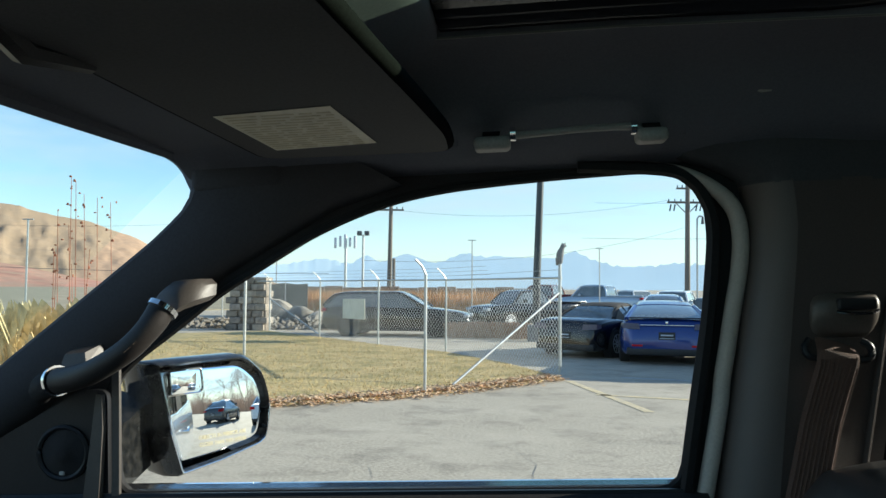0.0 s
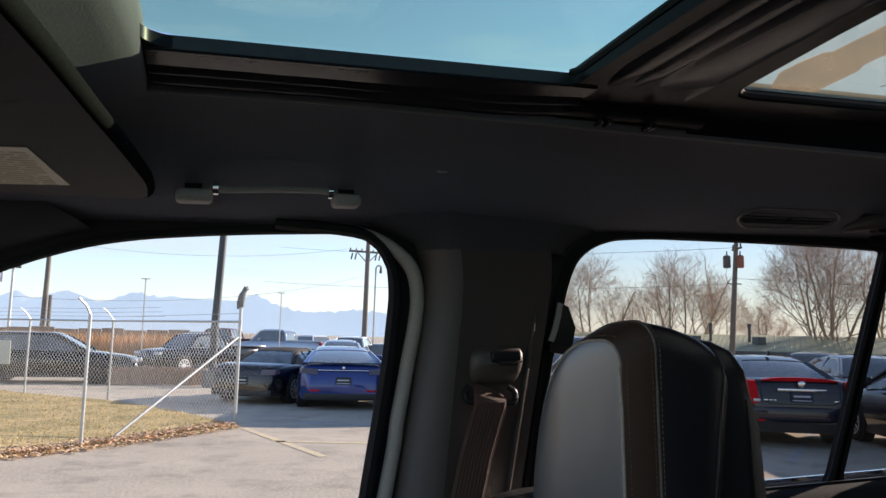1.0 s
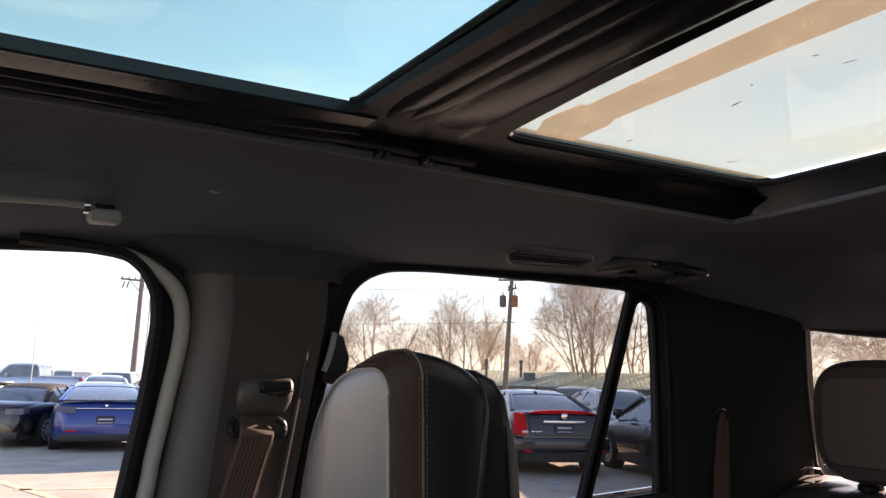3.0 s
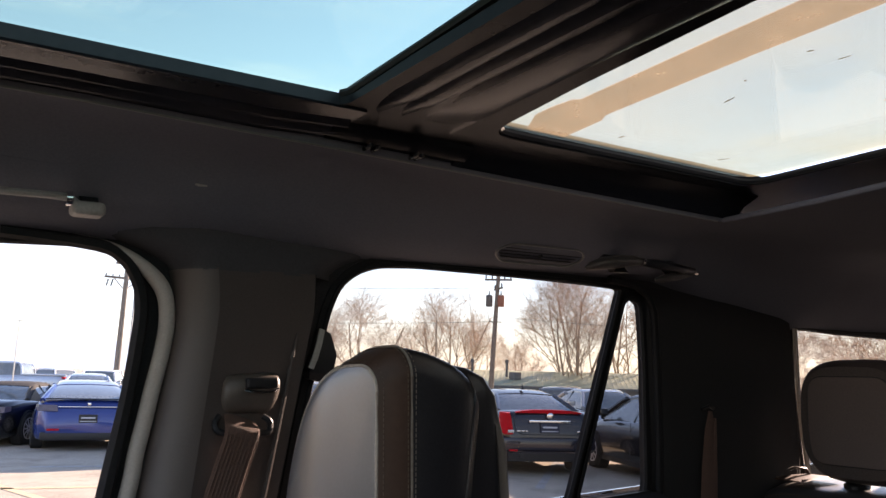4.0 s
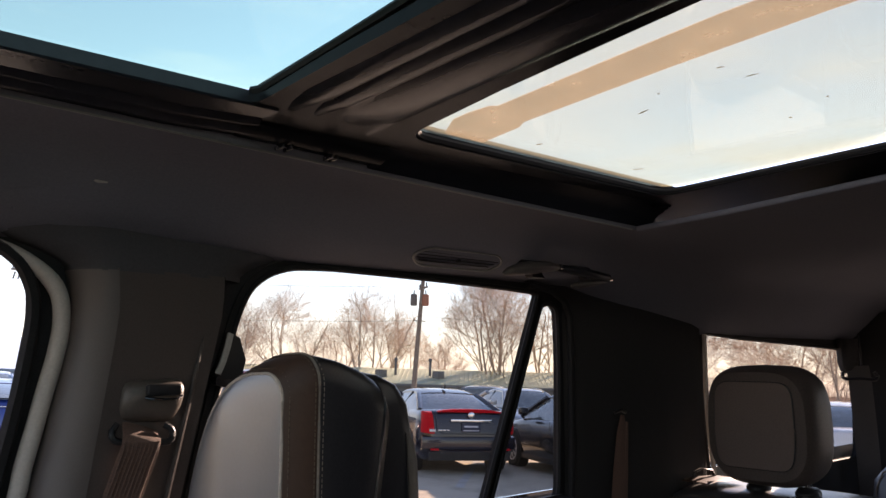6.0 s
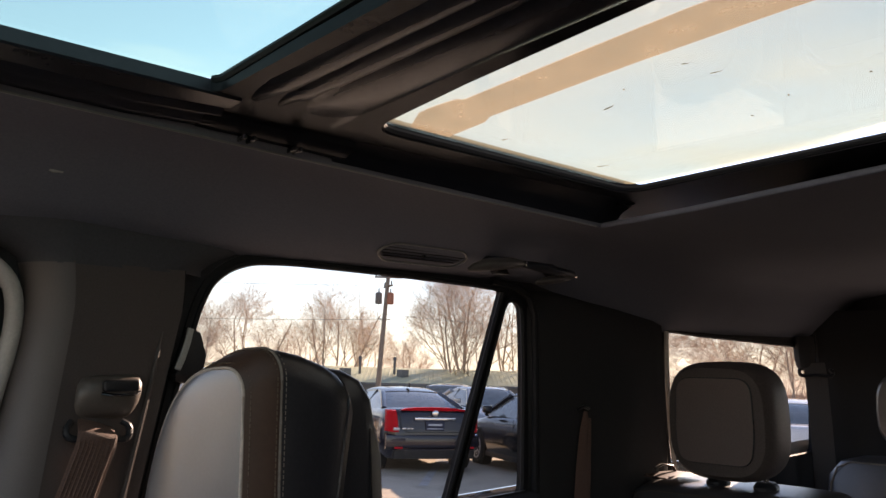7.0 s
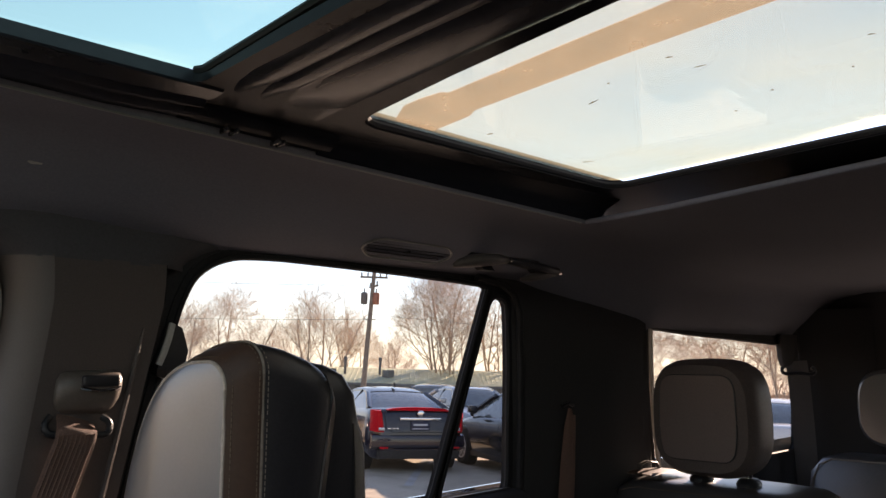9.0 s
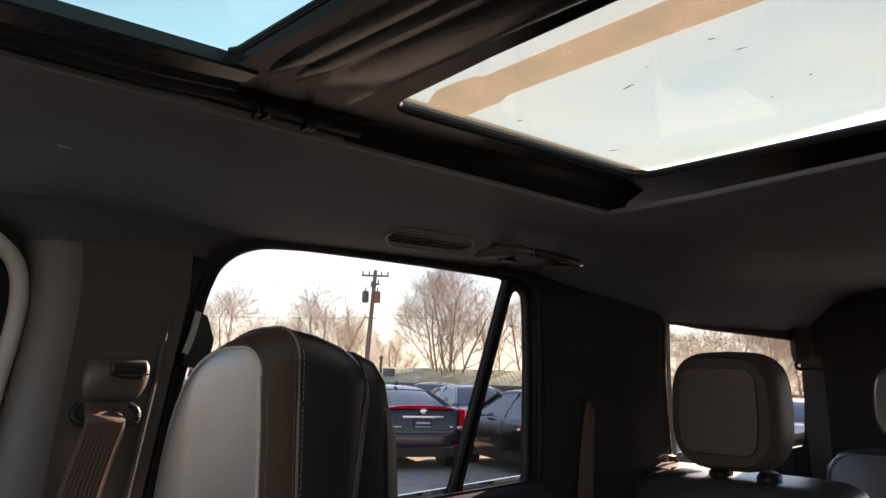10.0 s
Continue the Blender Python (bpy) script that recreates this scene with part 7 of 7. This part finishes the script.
# Rocks, stone gatepost, dry plants.
STONE = material("pale_field_stone", (0.36, 0.31, 0.25), 0.9, scale=8, vary=0.25, bump=0.5, dirt=(0.24, 0.2, 0.16), dirt_scale=2, dirt_amount=0.5, per_object=0.25)


def boulder(bm, c, s, seed):
    r = random.Random(seed)
    got = bmesh.ops.create_icosphere(bm, subdivisions=2, radius=1.0)["verts"]
    o = Vector((r.uniform(0, 50), r.uniform(0, 50), 0))
    for v in got:
        v.co *= 1 + 0.35 * noise.noise(v.co * 1.3 + o)
        v.co = Vector((v.co.x * s[0], v.co.y * s[1], max(-0.35, v.co.z) * s[2])) + Vector(c)
    return bm


for k, (c, s) in enumerate((((-9.9, 31.2, 0.45), (0.75, 0.6, 0.65)), ((-8.9, 30.9, 0.35), (0.6, 0.5, 0.55)), ((-8.1, 30.7, 0.25), (0.5, 0.4, 0.4)), ((-10.7, 31.6, 0.5), (0.7, 0.6, 0.8)))):
    solid("boulder", boulder(bmesh.new(), c, s, k), STONE, "large rounded tan boulder on gravel", "boulder", kind="", group="boulders")
rnd = random.Random(8)
vs, fs = [], []
for k in range(900):
    x, y = rnd.uniform(-15, -6.8), rnd.uniform(28.6, 31.5)
    s = rnd.uniform(0.05, 0.16)
    z = rnd.uniform(0.0, 0.45) * (1 - abs(y - 30) / 2)
    n = len(vs)
    for p in ((1, 0, 0), (-1, 0, 0), (0, 1, 0), (0, -1, 0), (0, 0, 0.8), (0, 0, -0.8)):
        vs.append((x + p[0] * s * rnd.uniform(0.7, 1.3), y + p[1] * s * rnd.uniform(0.7, 1.3), z + p[2] * s))
    for f in ((0, 2, 4), (2, 1, 4), (1, 3, 4), (3, 0, 4), (2, 0, 5), (1, 2, 5), (3, 1, 5), (0, 3, 5)):
        fs.append(tuple(n + q for q in f))
quick("rubble", vs, fs, STONE, "pale rubble and gravel mound", "gravel")
DARK_STONE = material("dark_stacked_stone", (0.25, 0.215, 0.18), 0.9, scale=8, vary=0.25, bump=0.4, per_object=0.35)
pier = thing("stone_pier", (-10.1, 28.3, 0), "stacked dark stone pier beside the drive", "stone pier")
part("core", box((-10.75, 28.0, 0), (-9.35, 28.6, 1.95), 0.02), DARK_STONE, pier)
for row in range(8):
    for col in range(3):
        x0 = -10.85 + col * 0.5 + (0.12 if row % 2 else 0) + rnd.uniform(-0.04, 0.04)
        part("stone", box((x0, 27.9 + rnd.uniform(-0.06, 0.05), row * 0.25), (x0 + rnd.uniform(0.40, 0.52), 28.7, row * 0.25 + 0.235), 0.03, 2), STONE if rnd.random() < 0.35 else DARK_STONE, pier)
REED = material("orange_dry_reed", (0.60, 0.31, 0.12), 0.85, scale=3, vary=0.4, bump=0, dirt=(0.48, 0.30, 0.14), dirt_scale=0.6, dirt_amount=0.6)
vs, fs = [], []
for k in range(12000):
    x, y = rnd.uniform(-15, 0.8), rnd.uniform(39, 41.5)
    h, w, a = rnd.uniform(1.1, 1.62), rnd.uniform(0.015, 0.04), rnd.uniform(0, 3.14)
    n = len(vs)
    vs += [(x - w * math.cos(a), y - w * math.sin(a), 0.0), (x + w * math.cos(a), y + w * math.sin(a), 0.0), (x + rnd.uniform(-0.12, 0.12), y + rnd.uniform(-0.1, 0.1), h)]
    fs.append((n, n + 1, n + 2))
quick("reeds", vs, fs, REED, "band of orange-brown dry reeds beyond the road", "reeds")
FAR_WALL = material("dark_slatted_wall", (0.30, 0.22, 0.15), 0.9, scale=4, vary=0.2, bump=0.1)
fw = thing("far_fence", (0, 41.9, 0), "long dark slatted fence behind the reeds", "fence")
for k in range(16):
    part("board", box((-16 + k * 1.05, 41.9, 0), (-16 + k * 1.05 + 1.02, 41.98, 1.62 + 0.04 * (k % 3)), 0.01, 1), FAR_WALL, fw)
SCREEN = material("dark_green_screen_cloth", (0.05, 0.065, 0.06), 0.9, scale=20, vary=0.3, bump=0.3, dirt=(0.09, 0.10, 0.095), dirt_scale=1.5, dirt_amount=0.6)
sc = thing("screen_fence", (-9.2, 33.4, 0), "dark green fabric-screened fence behind the boulders", "fence")
for k in range(3):
    x0 = -12.4 + k * 1.05
    part("panel", plate([(x0, 0.05), (x0 + 1.0, 0.05), (x0 + 1.0, 1.78 + 0.03 * (k % 2)), (x0 + 0.5, 1.74), (x0, 1.80)], [], lambda u, v, d: (u, 33.4 + d + 0.02 * math.sin(u * 9), v), 0, 0.02), SCREEN, sc)
    part("post", tube(bmesh.new(), [(x0 - 0.025, 33.42, 0), (x0 - 0.025, 33.42, 1.9)], 0.025, 6), GALV, sc)
PLANT = material("red_brown_shrub", (0.34, 0.22, 0.15), 0.85, scale=9, vary=0.4, bump=0)
DRY = material("straw_stalk", (0.62, 0.50, 0.27), 0.85, scale=9, vary=0.3, bump=0)
BRONZE = material("withered_leaf", (0.28, 0.10, 0.05), 0.8, scale=9, vary=0.4, bump=0)


def shrub(name, c, r, h, count, mat, label, seed):
    rr = random.Random(seed)
    v, f = [], []
    for k in range(count):
        a, q = rr.uniform(0, 6.28), r * rr.random() ** 0.5
        x, y = c[0] + q * math.cos(a), c[1] + q * math.sin(a)
        lx, ly, hh, w = rr.uniform(-0.3, 0.3) * h, rr.uniform(-0.3, 0.3) * h, h * rr.uniform(0.5, 1.0), rr.uniform(0.006, 0.02)
        n = len(v)
        v += [(x - w, y, 0.02), (x + w, y, 0.02), (x + lx, y + ly, hh), (x + lx * 0.5, y + ly * 0.5 + w, hh * 0.6), (x + lx * 1.1 + w * 3, y + ly, hh * 0.95)]
        f += [(n, n + 1, n + 2), (n + 3, n + 2, n + 4)]
    return quick(name, v, f, mat, label, "shrub", kind="")


for k, c in enumerate(((-1.9, 25.2), (-1.1, 25.3), (-0.4, 25.2), (0.0, 25.0))):
    shrub("shrub", c, 0.4, 0.55, 260, PLANT, "low red-brown shrub in a roadside bed", k)
shrub("tall_grass_clump", (-5.6, 8.4), 0.55, 1.5, 500, DRY, "tall straw-coloured ornamental grass clump", 20)
shrub("tall_grass_clump", (-6.6, 8.9), 0.6, 1.35, 450, DRY, "tall straw-coloured ornamental grass clump", 21)
for k in range(12):
    x, y, h = rnd.uniform(-6.6, -5.0), rnd.uniform(10.2, 11.2), rnd.uniform(1.9, 3.35)
    st = thing("dry_stalk", (x, y, 0), "tall dry stalk with withered seed heads", "plant", None, "dry stalks")
    lean = rnd.uniform(-0.12, 0.12)
    part("stem", tube(bmesh.new(), [(x, y, 0), (x + lean * 0.4, y, h * 0.5), (x + lean, y, h)], [0.007, 0.005, 0.004], 5), BRONZE, st)
    for j in range(5):
        z = h - j * rnd.uniform(0.1, 0.22)
        bm = bmesh.new()
        p = Vector((x + lean * z / h + rnd.uniform(-0.07, 0.07), y + rnd.uniform(-0.05, 0.05), z))
        boulder(bm, p, (rnd.uniform(0.010, 0.024), 0.014, rnd.uniform(0.012, 0.034)), k * 9 + j)
        part("seed_head", bm, BRONZE, st)

# Bare trees: tapered trunk, limbs and many thin twigs.
BARK = material("grey_brown_bark", (0.42, 0.33, 0.26), 0.9, scale=8, vary=0.25, bump=0.3)
TWIG = material("russet_twigs", (0.56, 0.42, 0.32), 0.9, scale=5, vary=0.3, bump=0)


def bare_tree(place, height, seed, stems=1, spread=0.5, label="tall leafless tree with fine russet twigs", depth=4):
    """A leafless tree: stems that part near the ground, limbs, branches and fine twigs inside a rounded crown."""
    rr = random.Random(seed)
    x0, y0 = place
    z0 = ground_z(x0, y0)
    t = thing("tree", (x0, y0, z0), label, "tree", None, "bare trees")
    wood, wf, tw, tf = [], [], [], []
    half = height * spread * 0.72
    SEGS, KIDS = (6, 5, 4, 3, 2), (2, 2, 2, 1, 0)

    def limb(p, q, ra, rb, v, f, n):
        d = (q - p).normalized()
        s = d.cross(Vector((0.3, 0.9, 0.2))).normalized()
        u = d.cross(s)
        b = len(v)
        for e, r in ((p, ra), (q, rb)):
            for k in range(n):
                a = 2 * math.pi * k / n
                v.append(tuple(e + (s * math.cos(a) + u * math.sin(a)) * r))
        for k in range(n):
            f.append((b + k, b + (k + 1) % n, b + n + (k + 1) % n, b + n + k))

    def outside(p):
        h = (p.z / height - 0.56) / 0.46
        return (p.x * p.x + p.y * p.y) / (half * half) + h * h > rr.uniform(0.85, 1.2)

    def grow_limb(p, d, length, r, level):
        n, q = SEGS[level], p
        for k in range(n):
            w = (0.09, 0.13, 0.18, 0.24, 0.30)[level]
            d = (d + Vector((rr.gauss(0, w), rr.gauss(0, w), rr.gauss(0.04 if level < 3 else 0.03, w * 0.8)))).normalized()
            e = q + d * (length / n)
            ra, rb = r * (1 - 0.62 * k / n), r * (1 - 0.62 * (k + 1) / n)
            if level < 2:
                limb(q, e, ra, rb, wood, wf, 7 if level < 1 else 5)
            else:
                limb(q, e, max(ra, 0.0062), max(rb, 0.0045), tw, tf, 3)
            if level < depth and k >= (1 if level < 2 else 0):
                for j in range(KIDS[level]):
                    a = rr.uniform(0, 6.28)
                    side_ = Vector((math.cos(a), math.sin(a), rr.uniform(-0.25, 0.45)))
                    side_ = (side_ - d * side_.dot(d)).normalized()
                    lean = rr.uniform(0.4, 0.95)
                    nd = (d * math.cos(lean) + side_ * math.sin(lean)).normalized()
                    grow_limb(e, nd, length * ((0.60 - 0.28 * k / n) if level < 1 else (0.66 - 0.22 * k / n)) * rr.uniform(0.75, 1.25), rb * rr.uniform(0.38, 0.58), level + 1)
            q = e
            if level and outside(q):
                return

    first = rr.uniform(0, 6.28)
    for k in range(stems):
        a = first + 6.283 * (k + rr.uniform(-0.25, 0.25)) / stems
        tilt = rr.uniform(0.10, 0.34) * spread / 0.5 if stems > 1 else 0.03
        o = Vector((math.cos(a), math.sin(a), 0))
        grow_limb(o * 0.22 * (stems > 1) - Vector((0, 0, 0.1)), (o * tilt + Vector((0, 0, 1))).normalized(), height * rr.uniform(0.72, 0.95), height * rr.uniform(0.009, 0.013), 0)
    for nm, v, f, mat in (("trunk", wood, wf, BARK), ("crown", tw, tf, TWIG)):
        me = bpy.data.meshes.new(nm)
        me.from_pydata(v, [], f)
        me.materials.append(mat)
        ob = new(nm, me)
        ob.parent = t
    return t


def bearing(az, dist):
    return (dist * math.sin(radians(az)), dist * math.cos(radians(az)))


for az, dist, high, stems, spread in ((44.2, 66, 12.2, 6, 0.52), (47.6, 72, 11.2, 3, 0.45), (34.7, 70, 10.6, 4, 0.50), (37.2, 74, 9.0, 3, 0.40), (32.6, 78, 8.6, 2, 0.40), (28.7, 70, 10.4, 3, 0.40),
                                      (30.6, 80, 8.6, 2, 0.40), (25.4, 66, 8.6, 3, 0.50), (40.3, 84, 7.2, 3, 0.50), (50.5, 70, 10.4, 3, 0.50), (53.5, 62, 8.0, 2, 0.55), (58.5, 52, 7.0, 2, 0.60), (61.5, 48, 6.2, 2, 0.60),
                                      (64.2, 44, 6.4, 3, 0.65), (67.0, 40, 6.2, 2, 0.60), (69.5, 50, 7.0, 2, 0.60), (23.0, 76, 7.4, 2, 0.50), (76.0, 48, 8.5, 2, 0.50), (81.0, 55, 9.0, 2, 0.50), (88.0, 52, 8.0, 2, 0.55), (97.0, 55, 8.5, 2, 0.50)):
    bare_tree(bearing(az, dist), high, round(az * 10), stems, spread, depth=4 if az < 72 else 3)

# Low thicket along the horizon, hills and mountains.
vs, fs = [], []
rnd = random.Random(21)
for k in range(26000):
    az = rnd.uniform(20, 100) if rnd.random() < 0.85 else rnd.uniform(2, 20)
    dist = rnd.uniform(82, 100) if az < 56 else rnd.uniform(50, 70)
    x, y = bearing(az, dist)
    h = (4.8 + 1.8 * noise.noise(Vector((az * 0.5, 3, 0)))) * rnd.uniform(0.45, 1.0) * (1 if az > 22 else 0.55)
    z0 = ground_z(x, y)
    a, w = rnd.uniform(0, 3.14), rnd.uniform(0.012, 0.035)
    lx, ly = rnd.uniform(-0.9, 0.9), rnd.uniform(-0.9, 0.9)
    n = len(vs)
    vs += [(x - w * math.cos(a), y - w * math.sin(a), z0), (x + w * math.cos(a), y + w * math.sin(a), z0), (x + lx, y + ly, z0 + h)]
    fs.append((n, n + 1, n + 2))
quick("thicket", vs, fs, TWIG, "far thicket of bare russet brush", "brush")


def ridge(name, mat, label, az0, az1, dist, height, seed, depth=0.35, n=300, rows=26, rough=0.05, fine=0.8, crest=0.1):
    vs, fs = [], []
    for i in range(n + 1):
        az = az0 + (az1 - az0) * i / n
        h = height(az)
        peak = h * crest * (0.30 - abs(noise.fractal(Vector((az * 0.26, seed, 0)), 1.3, 2.1, 4)))
        for j in range(rows + 1):
            t = j / rows
            d = dist * (1 + depth * t)
            x, y = bearing(az, d)
            relief = rough * h * noise.fractal(Vector((az * fine + t * 1.3, t * 4.5 - az * fine * 0.25, seed)), 0.9, 2.1, 3) * math.sin(math.pi * t)
            vs.append((x, y, h * t ** 0.8 * (1 + depth * t) + peak * t ** 3 + relief - 2))
    for i in range(n):
        for j in range(rows):
            a = i * (rows + 1) + j
            fs.append((a, a + rows + 1, a + rows + 2, a + 1))
    ob = quick(name, vs, fs, mat, label, "mountain", kind="structure")
    for p in ob.data.polygons:
        p.use_smooth = True
    return ob


def bump_at(az, c, w):
    return math.exp(-((az - c) / w) ** 2)


HILL = material("tan_dry_hillside", (0.40, 0.27, 0.17), 0.95, scale=0.08, vary=0.15, bump=0, dirt=(0.32, 0.23, 0.16), dirt_scale=0.03, dirt_amount=0.6)
RED_HILL = material("red_earth_bank", (0.45, 0.22, 0.15), 0.95, scale=0.03, vary=0.25, bump=0, dirt=(0.40, 0.29, 0.2), dirt_scale=0.02, dirt_amount=0.7)
FIELD = material("dry_scrub_field", (0.36, 0.30, 0.20), 0.95, scale=0.6, vary=0.35, bump=0.3, dirt=(0.26, 0.23, 0.14), dirt_scale=0.05, dirt_amount=0.8)
solid("field", plate([bearing(-80, 48), bearing(-14, 62), bearing(-14, 1450), bearing(-47, 1500), bearing(-80, 1450)], [], lambda u, v, d: (u, v, d), -0.02, 0.05), FIELD, "flat dry scrub field below the hill", "field")
HAZED_RANGE = material("haze_painted_range", (0.58, 0.68, 0.76), 1.0, scale=0.01, vary=0.05, bump=0, dirt=(0.68, 0.74, 0.79), dirt_scale=0.006, dirt_amount=0.7, spec=0.0)
HAZED_RANGE.node_tree.nodes["Principled BSDF"].inputs["Emission Color"].default_value = (0.64, 0.76, 0.85, 1)      # haze put in as a pale colour and a glow
HAZED_RANGE.node_tree.nodes["Principled BSDF"].inputs["Emission Strength"].default_value = 0.24
k1 = math.tan(radians(1.0)) * 1500
ridge("hill", HILL, "tan bare hillside under blue sky", -75, -16, 1500, lambda az: k1 * max(0.02, 6.3 * bump_at(az, -40, 9.5) + 2.2 * bump_at(az, -29, 4.5) + 4.5 * bump_at(az, -60, 12) + 0.9 * bump_at(az, -22, 4)), 3, rough=0.09, crest=0.14)
k2 = math.tan(radians(1.0)) * 900
ridge("red_bank", RED_HILL, "red-brown earth bank below the hill", -75, -24, 900, lambda az: k2 * max(0.02, 1.7 * bump_at(az, -38, 7) + 0.9 * bump_at(az, -50, 9)), 8)
k3 = math.tan(radians(1.0)) * 3300


def range_height(az):
    peaks = ((-11.6, 0.75, 0.8), (-8.7, 0.95, 1.6), (-4.3, 0.95, 1.7), (-1.6, 0.65, 1.5), (0.6, 0.45, 1.5), (3.8, 0.95, 1.0), (2.2, 0.4, 1.6), (5.4, 0.4, 1.2), (11.5, 0.35, 2.2), (-15.0, 0.8, 2.5), (-20.0, 0.6, 3.0))
    h = 1.62 + sum(p * bump_at(az, c, w) for c, p, w in peaks)
    jag = 0.22 * (0.4 - abs(noise.noise(Vector((az * 1.3, 7.0, 0))))) + 0.10 * noise.noise(Vector((az * 3.7, 2.0, 0))) + 0.05 * noise.noise(Vector((az * 9.0, 5.0, 0)))
    return k3 * max(0.2, (h + jag) * max(0.1, 1 - (abs(az - 1) / 30) ** 3))


ridge("mountain_range", HAZED_RANGE, "distant blue mountain range, haze painted in", -32, 40, 3300, range_height, 5, depth=0.004, n=600, rows=14, rough=0.0, crest=0.02)
